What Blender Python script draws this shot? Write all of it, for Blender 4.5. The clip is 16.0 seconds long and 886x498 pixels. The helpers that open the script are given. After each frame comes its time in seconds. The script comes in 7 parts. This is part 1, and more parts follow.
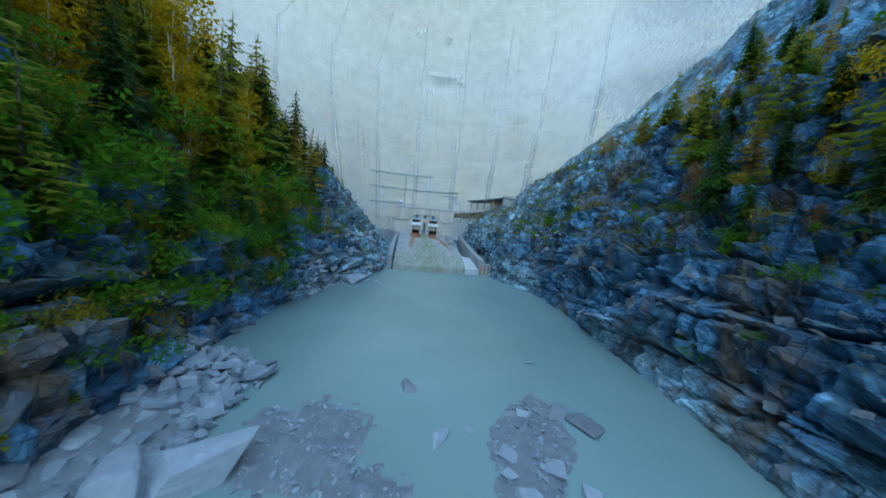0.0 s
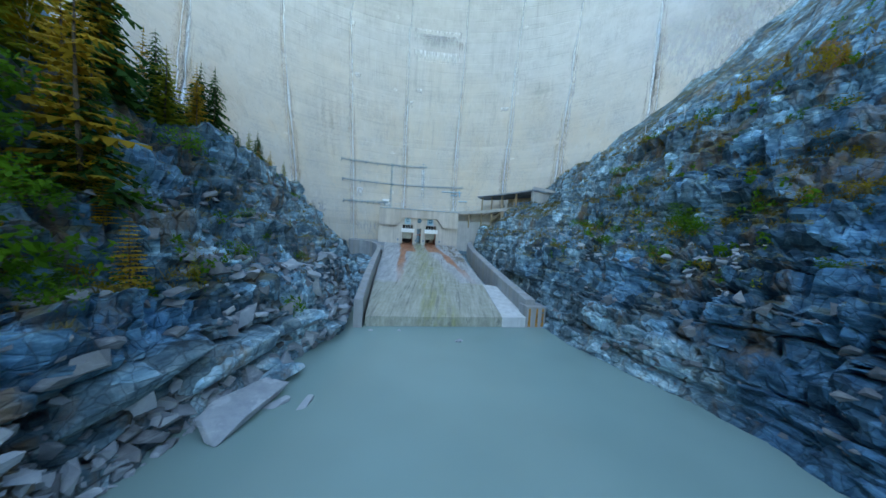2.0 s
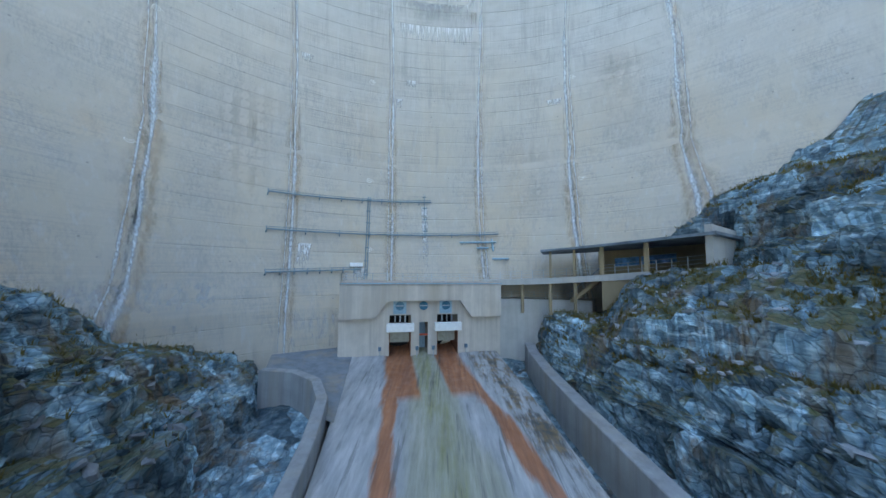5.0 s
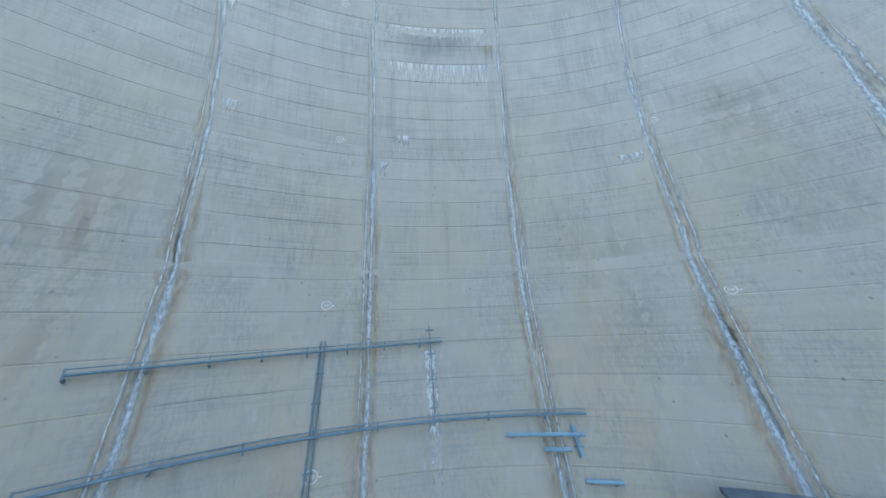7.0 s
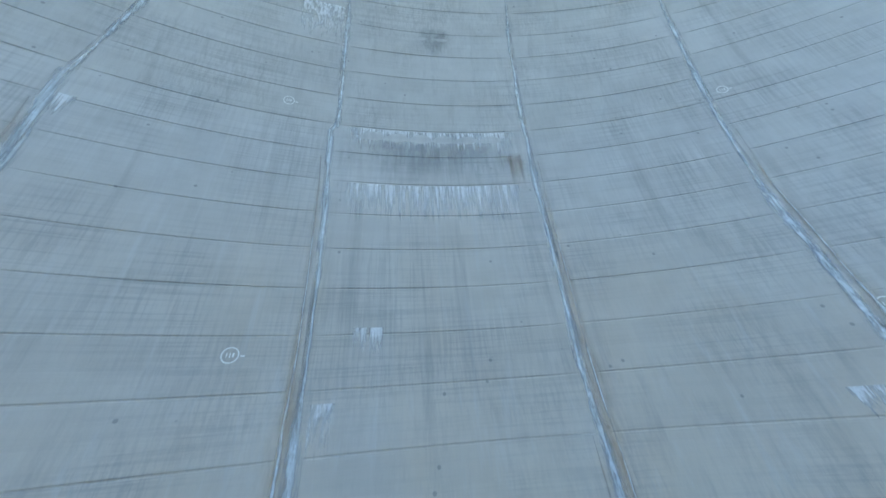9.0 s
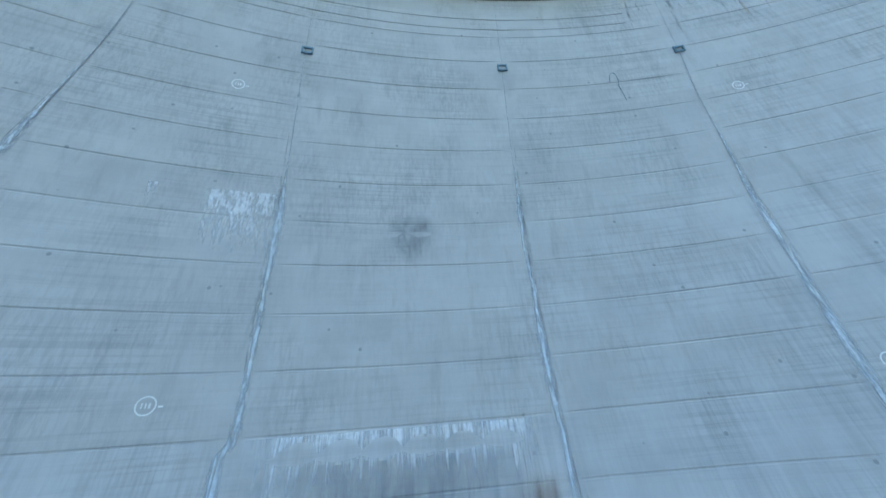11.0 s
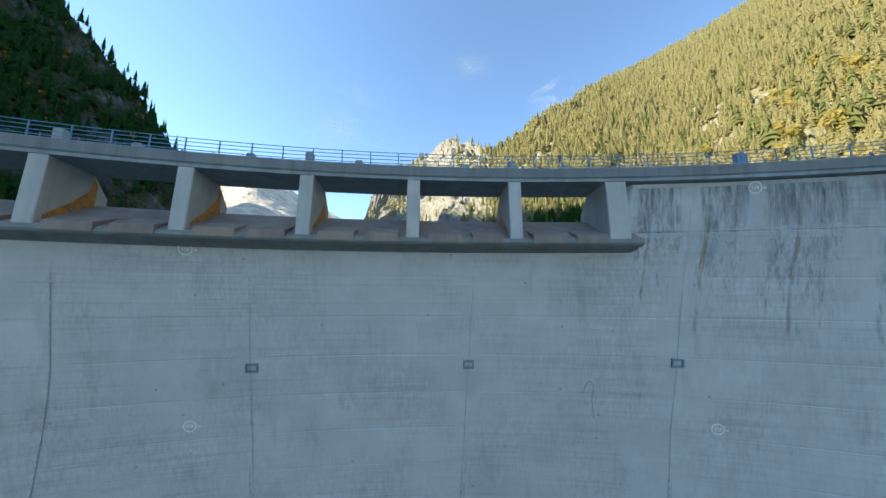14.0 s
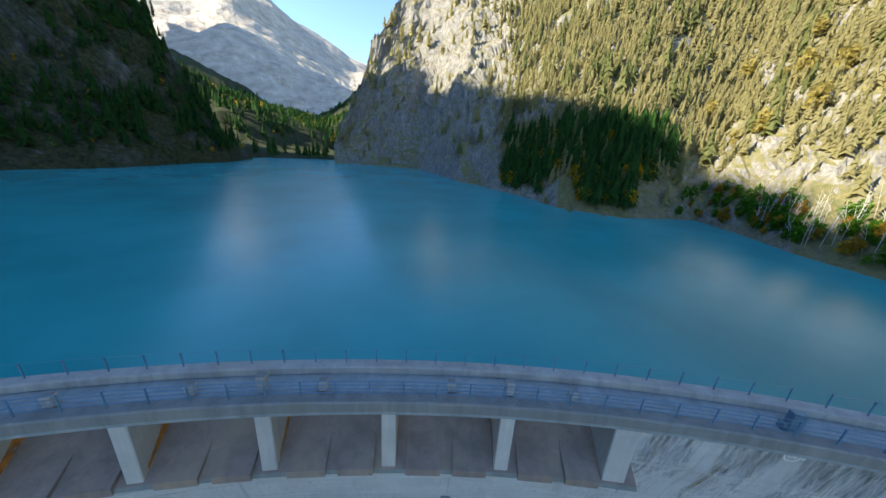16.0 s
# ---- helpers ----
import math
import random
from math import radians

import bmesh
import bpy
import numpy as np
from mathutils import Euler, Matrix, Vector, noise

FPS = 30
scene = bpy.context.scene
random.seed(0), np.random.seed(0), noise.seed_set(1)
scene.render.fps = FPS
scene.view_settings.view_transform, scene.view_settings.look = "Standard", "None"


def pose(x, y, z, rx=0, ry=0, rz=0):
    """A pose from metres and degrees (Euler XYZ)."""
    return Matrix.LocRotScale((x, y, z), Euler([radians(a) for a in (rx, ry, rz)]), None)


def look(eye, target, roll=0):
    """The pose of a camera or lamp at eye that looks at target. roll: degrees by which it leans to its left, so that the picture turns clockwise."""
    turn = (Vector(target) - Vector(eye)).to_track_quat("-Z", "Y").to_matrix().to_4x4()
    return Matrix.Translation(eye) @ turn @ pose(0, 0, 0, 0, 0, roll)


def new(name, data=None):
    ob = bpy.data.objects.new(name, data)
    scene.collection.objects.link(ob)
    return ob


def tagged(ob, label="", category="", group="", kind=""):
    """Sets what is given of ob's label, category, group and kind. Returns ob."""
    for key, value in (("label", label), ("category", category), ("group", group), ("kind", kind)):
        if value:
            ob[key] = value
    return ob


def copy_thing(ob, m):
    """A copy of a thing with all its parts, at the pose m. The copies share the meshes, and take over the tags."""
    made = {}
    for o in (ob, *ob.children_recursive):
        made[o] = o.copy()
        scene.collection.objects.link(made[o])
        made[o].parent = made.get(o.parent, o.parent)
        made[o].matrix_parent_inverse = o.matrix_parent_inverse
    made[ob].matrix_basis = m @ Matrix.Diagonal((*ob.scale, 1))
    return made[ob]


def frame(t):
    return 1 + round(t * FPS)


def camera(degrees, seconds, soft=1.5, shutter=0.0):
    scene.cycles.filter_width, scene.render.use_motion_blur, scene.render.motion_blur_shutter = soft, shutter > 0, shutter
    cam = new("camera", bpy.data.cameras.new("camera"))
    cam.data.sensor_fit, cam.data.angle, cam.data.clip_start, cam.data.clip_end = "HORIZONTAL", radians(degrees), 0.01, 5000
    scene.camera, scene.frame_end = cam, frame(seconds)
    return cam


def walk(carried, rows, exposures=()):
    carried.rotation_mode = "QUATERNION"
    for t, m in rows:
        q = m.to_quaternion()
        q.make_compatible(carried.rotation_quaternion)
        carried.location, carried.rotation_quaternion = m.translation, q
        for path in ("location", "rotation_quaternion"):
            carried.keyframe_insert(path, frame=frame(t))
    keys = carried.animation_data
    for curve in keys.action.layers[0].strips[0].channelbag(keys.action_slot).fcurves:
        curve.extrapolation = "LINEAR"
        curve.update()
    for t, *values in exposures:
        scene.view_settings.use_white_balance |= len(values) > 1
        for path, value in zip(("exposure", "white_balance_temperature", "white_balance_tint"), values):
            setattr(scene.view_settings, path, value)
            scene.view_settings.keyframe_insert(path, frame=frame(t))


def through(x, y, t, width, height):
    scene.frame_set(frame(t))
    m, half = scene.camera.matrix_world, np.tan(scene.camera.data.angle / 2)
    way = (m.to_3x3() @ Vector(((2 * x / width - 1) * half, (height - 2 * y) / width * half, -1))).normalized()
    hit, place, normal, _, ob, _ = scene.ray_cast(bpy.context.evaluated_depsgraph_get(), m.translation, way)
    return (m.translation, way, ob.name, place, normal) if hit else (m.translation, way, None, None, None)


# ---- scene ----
cam = camera(111.8, 16.0, shutter=0.12)
PATH = [
    (0, (8.685, -60.687, 9.181), (8.62, -58.693, 9.042), 5.3),
    (0.5, (7.554, -53.322, 9.375), (7.513, -51.327, 9.239), 5.0),
    (1, (6.808, -46.22, 9.732), (6.774, -44.225, 9.596), 4.5),
    (1.5, (5.738, -38.898, 9.967), (5.722, -36.903, 9.84), 4.1),
    (2, (4.74, -31.725, 10.437), (4.73, -29.729, 10.313), 3.6),
    (2.5, (4.277, -24.568, 10.635), (4.251, -22.571, 10.532), 2.8),
    (3, (3.434, -17.515, 11.072), (3.407, -15.516, 11.009), 2.2),
    (3.2, (3.399, -14.634, 11.425), (3.359, -12.635, 11.374), 1.1),
    (5.3, (-0.254, 10.985, 17.984), (-0.244, 12.975, 18.186), 0.4),
    (5.5, (-0.357, 13.257, 19.048), (-0.357, 15.243, 19.279), 0.1),
    (6, (-1.138, 18.747, 22.163), (-1.119, 20.724, 22.468), -0.5),
    (6.5, (-1.668, 24.214, 25.433), (-1.64, 26.171, 25.842), -1.4),
    (7, (-1.835, 29.07, 29.291), (-1.803, 31.002, 29.806), -2.2),
    (7.5, (-2.131, 33.404, 33.64), (-2.079, 35.307, 34.255), -2.9),
    (8, (-2.284, 37.409, 38.24), (-2.211, 39.273, 38.96), -3.5),
    (8.5, (-2.057, 40.499, 43.039), (-1.975, 42.325, 43.851), -3.7),
    (8.7, (-2.029, 41.689, 44.837), (-1.942, 43.491, 45.699), -4.0),
    (10.8, (0.475, 43.571, 66.458), (0.579, 45.238, 67.558), -5.0),
    (11, (0.673, 42.841, 68.54), (0.782, 44.517, 69.627), -5.2),
    (11.5, (1.566, 40.643, 73.542), (1.663, 42.353, 74.575), -5.0),
    (12, (2.468, 38.071, 78.738), (2.55, 39.843, 79.66), -4.4),
    (12.5, (3.49, 35.588, 84.102), (3.548, 37.428, 84.885), -3.3),
    (13, (4.505, 33.581, 89.565), (4.535, 35.476, 90.203), -2.0),
    (13.5, (5.369, 32.166, 95.27), (5.379, 34.111, 95.74), -0.7),
    (14, (6.15, 31.498, 100.72), (6.139, 33.476, 101.014), 0.3),
    (14.5, (6.672, 31.617, 106.213), (6.651, 33.613, 106.339), 1.0),
    (15, (6.94, 32.639, 112.069), (6.908, 34.638, 112.017), 1.8),
    (15.5, (6.984, 34.772, 118.638), (6.953, 36.742, 118.293), 2.6),
    (16, (6.871, 38.24, 124.388), (6.833, 40.129, 123.733), 3.5),
]
walk(cam, [(t, look(eye, target, roll)) for t, eye, target, roll in PATH],
     exposures=[(0.0, 3.15, 7700, -6), (2.5, 3.15, 8300, 1), (3.2, 3.12, 8300, 5), (5.3, 2.85, 8300, 6), (7.0, 2.72, 8200, 4), (8.5, 2.4, 7500, 2), (10.8, 2.4, 6500, -1), (12.5, 2.15, 6450, -1), (14.0, 1.66, 6450, -1), (14.5, 1.55, 6550, 2), (16.0, 1.58, 6350, 4)])

# ---- world and sun ----
SUN_EL, SUN_AZ = 34.0, 260.0          # degrees; azimuth clockwise from +y
world = bpy.data.worlds.new("world")
scene.world = world
world.use_nodes = True
wn = world.node_tree
wn.nodes.clear()
w_out = wn.nodes.new("ShaderNodeOutputWorld")
w_bg = wn.nodes.new("ShaderNodeBackground")
w_sky = wn.nodes.new("ShaderNodeTexSky")
w_sky.sky_type = "NISHITA"
w_sky.sun_disc = False
w_sky.sun_elevation = radians(SUN_EL)
w_sky.sun_rotation = radians(SUN_AZ)
w_sky.altitude = 1900
w_sky.air_density, w_sky.dust_density, w_sky.ozone_density = 0.8, 0.06, 1.3
w_bg.inputs["Strength"].default_value = 0.15
wn.links.new(w_sky.outputs[0], w_bg.inputs[0])
wn.links.new(w_bg.outputs[0], w_out.inputs[0])

sun_data = bpy.data.lights.new("sun", "SUN")
sun_data.energy, sun_data.angle, sun_data.color = 5.0, radians(0.53), (1.0, 0.86, 0.66)
sun = new("sun", sun_data)
_a, _e = radians(SUN_AZ), radians(SUN_EL)
to_sun = Vector((math.sin(_a) * math.cos(_e), math.cos(_a) * math.cos(_e), math.sin(_e)))
sun.matrix_world = look((-300, -50, 500), Vector((-300, -50, 500)) - to_sun)

# ---- tools ----
def mesh_from(name, verts, faces, mats=(), face_mats=None, smooth=False):
    me = bpy.data.meshes.new(name)
    me.from_pydata([tuple(v) for v in verts], [], [tuple(f) for f in faces])
    for m in mats:
        me.materials.append(m)
    if face_mats is not None:
        me.polygons.foreach_set("material_index", np.asarray(face_mats, dtype=np.int32))
    if smooth:
        me.polygons.foreach_set("use_smooth", np.ones(len(me.polygons), dtype=bool))
    me.update()
    return me


def grid_mesh(name, P, mats=(), smooth=True, flip=False, keep=None):
    """A sheet from an array of points, rows by columns by three. keep: which quads stay."""
    n, m = P.shape[:2]
    idx = np.arange(n * m).reshape(n, m)
    q = np.stack([idx[:-1, :-1], idx[:-1, 1:], idx[1:, 1:], idx[1:, :-1]], -1).reshape(-1, 4)
    if keep is not None:
        q = q[keep.reshape(-1)]
    if flip:
        q = q[:, ::-1]
    V = P.reshape(-1, 3)
    me = bpy.data.meshes.new(name)
    me.vertices.add(len(V))
    me.vertices.foreach_set("co", np.ascontiguousarray(V, dtype=np.float32).ravel())
    me.loops.add(q.size)
    me.loops.foreach_set("vertex_index", np.ascontiguousarray(q, dtype=np.int32).ravel())
    me.polygons.add(len(q))
    me.polygons.foreach_set("loop_start", np.arange(0, q.size, 4, dtype=np.int32))
    me.polygons.foreach_set("loop_total", np.full(len(q), 4, dtype=np.int32))
    me.polygons.foreach_set("use_smooth", np.full(len(q), smooth, dtype=bool))
    for mt in mats:
        me.materials.append(mt)
    me.update(calc_edges=True)
    me.validate()
    return me


def tri_mesh(name, V, T, mats=(), mat_ids=None, smooth=False):
    V, T = np.asarray(V, dtype=np.float32), np.asarray(T, dtype=np.int32)
    k = T.shape[1]
    me = bpy.data.meshes.new(name)
    me.vertices.add(len(V))
    me.vertices.foreach_set("co", V.ravel())
    me.loops.add(T.size)
    me.loops.foreach_set("vertex_index", T.ravel())
    me.polygons.add(len(T))
    me.polygons.foreach_set("loop_start", np.arange(0, T.size, k, dtype=np.int32))
    me.polygons.foreach_set("loop_total", np.full(len(T), k, dtype=np.int32))
    me.polygons.foreach_set("use_smooth", np.full(len(T), smooth, dtype=bool))
    for mt in mats:
        me.materials.append(mt)
    if mat_ids is not None:
        me.polygons.foreach_set("material_index", np.asarray(mat_ids, dtype=np.int32))
    me.update(calc_edges=True)
    return me


def hash3(ix, iy, iz, seed=0):
    h = (ix.astype(np.int64) * 374761393 + iy.astype(np.int64) * 668265263 + iz.astype(np.int64) * 2147483647 + seed * 974634541) & 0xFFFFFFFF
    h = ((h ^ (h >> 13)) * 1274126177) & 0xFFFFFFFF
    h = ((h ^ (h >> 16)) * 2246822519) & 0xFFFFFFFF
    return ((h ^ (h >> 15)) & 0xFFFFFF) / float(0x1000000)


def vnoise(P, seed=0):
    """Smooth value noise, -1 to 1, at points P (..., 3)."""
    F = np.floor(P)
    f = P - F
    f = f * f * (3 - 2 * f)
    I = F.astype(np.int64)
    out = 0.0
    for a in (0, 1):
        for b in (0, 1):
            for c in (0, 1):
                w = (f[..., 0] if a else 1 - f[..., 0]) * (f[..., 1] if b else 1 - f[..., 1]) * (f[..., 2] if c else 1 - f[..., 2])
                out = out + w * hash3(I[..., 0] + a, I[..., 1] + b, I[..., 2] + c, seed)
    return out * 2 - 1


def fbm(P, octaves=4, seed=0, gain=0.5):
    out, amp = 0.0, 1.0
    for o in range(octaves):
        out = out + amp * vnoise(P * (2.03 ** o), seed + o * 17)
        amp *= gain
    return out


def blocks(P, seed=0, tilt=0.8, gaps=0.0):
    """Cells with a step and a tilted face each, as broken rock has: about -1 to 1. gaps: how deep the clefts between them are."""
    I = np.floor(P).astype(np.int64)
    best = np.full(P.shape[:-1], 1e9)
    second = best.copy()
    val = np.zeros(P.shape[:-1])
    for a in (-1, 0, 1):
        for b in (-1, 0, 1):
            for c in (-1, 0, 1):
                J = I + np.array([a, b, c])
                ctr = np.stack([J[..., i] + hash3(J[..., 0], J[..., 1], J[..., 2], seed + 3 + i) for i in range(3)], -1)
                d = P - ctr
                dist = (d ** 2).sum(-1)
                hit = dist < best
                v = hash3(J[..., 0], J[..., 1], J[..., 2], seed + 11) * 2 - 1
                for i in range(3):
                    v = v + tilt * (hash3(J[..., 0], J[..., 1], J[..., 2], seed + 21 + i) - 0.5) * 2 * d[..., i]
                second = np.where(hit, best, np.minimum(second, dist))
                best = np.where(hit, dist, best)
                val = np.where(hit, v, val)
    if gaps:
        val = val - gaps * np.clip(1 - (np.sqrt(second) - np.sqrt(best)) / 0.15, 0, 1)
    return val


def bm_box(bm, x0, x1, y0, y1, z0, z1, m=None, bevel=0.0):
    vs = [bm.verts.new(p) for p in ((x0, y0, z0), (x1, y0, z0), (x1, y1, z0), (x0, y1, z0), (x0, y0, z1), (x1, y0, z1), (x1, y1, z1), (x0, y1, z1))]
    fs = [bm.faces.new([vs[i] for i in f]) for f in ((0, 3, 2, 1), (4, 5, 6, 7), (0, 1, 5, 4), (1, 2, 6, 5), (2, 3, 7, 6), (3, 0, 4, 7))]
    if bevel:
        es = list({e for f in fs for e in f.edges})
        r = bmesh.ops.bevel(bm, geom=es, offset=bevel, segments=1, affect="EDGES", profile=0.5)
        vs = list({v for f in r["faces"] for v in f.verts} | {v for v in vs if v.is_valid})
    if m is not None:
        bmesh.ops.transform(bm, matrix=m, verts=vs)
    return vs


def bm_prism(bm, outline, y0, y1):
    """An outline of (x, z) pulled from y0 to y1."""
    a = [bm.verts.new((x, y0, z)) for x, z in outline]
    b = [bm.verts.new((x, y1, z)) for x, z in outline]
    n = len(outline)
    bm.faces.new(a)
    bm.faces.new(b[::-1])
    for i in range(n):
        bm.faces.new((a[(i + 1) % n], a[i], b[i], b[(i + 1) % n]))
    return a + b


def bm_tube(bm, pts, r, sides=8, cap=True):
    """A round bar along points."""
    rings, pts = [], [Vector(p) for p in pts]
    for i, p in enumerate(pts):
        d = (pts[min(i + 1, len(pts) - 1)] - pts[max(i - 1, 0)]).normalized()
        s = d.cross(Vector((0, 0, 1)))
        s = s.normalized() if s.length > 1e-3 else Vector((1, 0, 0))
        t = s.cross(d)
        rr = r[i] if isinstance(r, (list, tuple)) else r
        rings.append([bm.verts.new(p + (s * math.cos(a) + t * math.sin(a)) * rr) for a in (math.tau * k / sides for k in range(sides))])
    for a, b in zip(rings, rings[1:]):
        for k in range(sides):
            bm.faces.new((a[k], a[(k + 1) % sides], b[(k + 1) % sides], b[k]))
    if cap:
        bm.faces.new(rings[0][::-1])
        bm.faces.new(rings[-1])


def part(name, bm, material, parent=None, label="", smooth=False):
    """Links a bmesh as one mesh object under a thing or under a part."""
    bmesh.ops.recalc_face_normals(bm, faces=bm.faces[:])
    me = bpy.data.meshes.new(name)
    bm.to_mesh(me)
    bm.free()
    me.materials.append(material)
    if smooth:
        me.polygons.foreach_set("use_smooth", np.ones(len(me.polygons), dtype=bool))
    ob = new(name, me)
    if parent is not None:
        ob.parent = parent
    if label:
        tagged(ob, label)
    return ob


def thing(name, m, label, category, group="", kind=""):
    ob = new(name)
    ob.empty_display_size = 0.3
    ob.matrix_world = m
    return tagged(ob, label, category, group, kind)

# ---- materials ----
class Nodes:
    """Short hand for a node material."""

    def __init__(self, name):
        self.mat = bpy.data.materials.new(name)
        self.mat.use_nodes = True
        self.t = self.mat.node_tree
        self.t.nodes.clear()
        self.out = self.t.nodes.new("ShaderNodeOutputMaterial")
        self.bsdf = self.t.nodes.new("ShaderNodeBsdfPrincipled")
        self.t.links.new(self.bsdf.outputs[0], self.out.inputs[0])
        self.coord = self.t.nodes.new("ShaderNodeTexCoord")
        self.geo = self.t.nodes.new("ShaderNodeNewGeometry")

    def link(self, a, b):
        self.t.links.new(a, b)

    def put(self, sock, v):
        if isinstance(v, bpy.types.NodeSocket):
            self.link(v, sock)
        else:
            sock.default_value = v

    def pos(self, scale=(1, 1, 1), rot=(0, 0, 0), world=True):
        n = self.t.nodes.new("ShaderNodeMapping")
        self.link(self.geo.outputs["Position"] if world else self.coord.outputs["Object"], n.inputs["Vector"])
        n.inputs["Scale"].default_value = scale
        n.inputs["Rotation"].default_value = rot
        return n.outputs[0]

    def noise(self, vec, scale=1.0, detail=4, rough=0.55, distort=0.0):
        n = self.t.nodes.new("ShaderNodeTexNoise")
        self.link(vec, n.inputs["Vector"])
        n.inputs["Scale"].default_value, n.inputs["Detail"].default_value = scale, detail
        n.inputs["Roughness"].default_value, n.inputs["Distortion"].default_value = rough, distort
        return n.outputs["Fac"]

    def voronoi(self, vec, scale=1.0, feature="F1", out="Distance"):
        n = self.t.nodes.new("ShaderNodeTexVoronoi")
        n.feature = feature
        self.link(vec, n.inputs["Vector"])
        n.inputs["Scale"].default_value = scale
        return n.outputs[out]

    def ramp(self, fac, *stops):
        n = self.t.nodes.new("ShaderNodeValToRGB")
        self.link(fac, n.inputs[0])
        e = n.color_ramp.elements
        while len(e) < len(stops):
            e.new(0.5)
        for el, (p, c) in zip(e, stops):
            el.position = p
            el.color = (*c, 1) if isinstance(c, tuple) else (c, c, c, 1)
        return n.outputs[0]

    def mix(self, fac, a, b, mode="MIX"):
        n = self.t.nodes.new("ShaderNodeMix")
        n.data_type, n.blend_type = "RGBA", mode
        n.clamp_factor = True
        self.put(n.inputs[0], fac)
        for s, v in ((n.inputs[6], a), (n.inputs[7], b)):
            self.put(s, (*v, 1) if isinstance(v, tuple) else v)
        return n.outputs[2]

    def math(self, op, a, b=0.0, clamp=False):
        n = self.t.nodes.new("ShaderNodeMath")
        n.operation, n.use_clamp = op, clamp
        self.put(n.inputs[0], a)
        self.put(n.inputs[1], b)
        return n.outputs[0]

    def sep(self, vec):
        n = self.t.nodes.new("ShaderNodeSeparateXYZ")
        self.link(vec, n.inputs[0])
        return n.outputs

    def bump(self, height, strength=0.4, distance=0.1, normal=None):
        n = self.t.nodes.new("ShaderNodeBump")
        n.inputs["Strength"].default_value, n.inputs["Distance"].default_value = strength, distance
        self.link(height, n.inputs["Height"])
        if normal is not None:
            self.link(normal, n.inputs["Normal"])
        return n.outputs[0]

    def rand(self):
        return self.t.nodes.new("ShaderNodeObjectInfo").outputs["Random"]

    def island(self):
        return self.geo.outputs["Random Per Island"]

    def done(self, color, rough=0.8, normal=None, metal=0.0, spec=0.5):
        self.put(self.bsdf.inputs["Base Color"], (*color, 1) if isinstance(color, tuple) else color)
        self.put(self.bsdf.inputs["Roughness"], rough)
        self.put(self.bsdf.inputs["Metallic"], metal)
        self.put(self.bsdf.inputs["Specular IOR Level"], spec)
        if normal is not None:
            self.link(normal, self.bsdf.inputs["Normal"])
        return self.mat


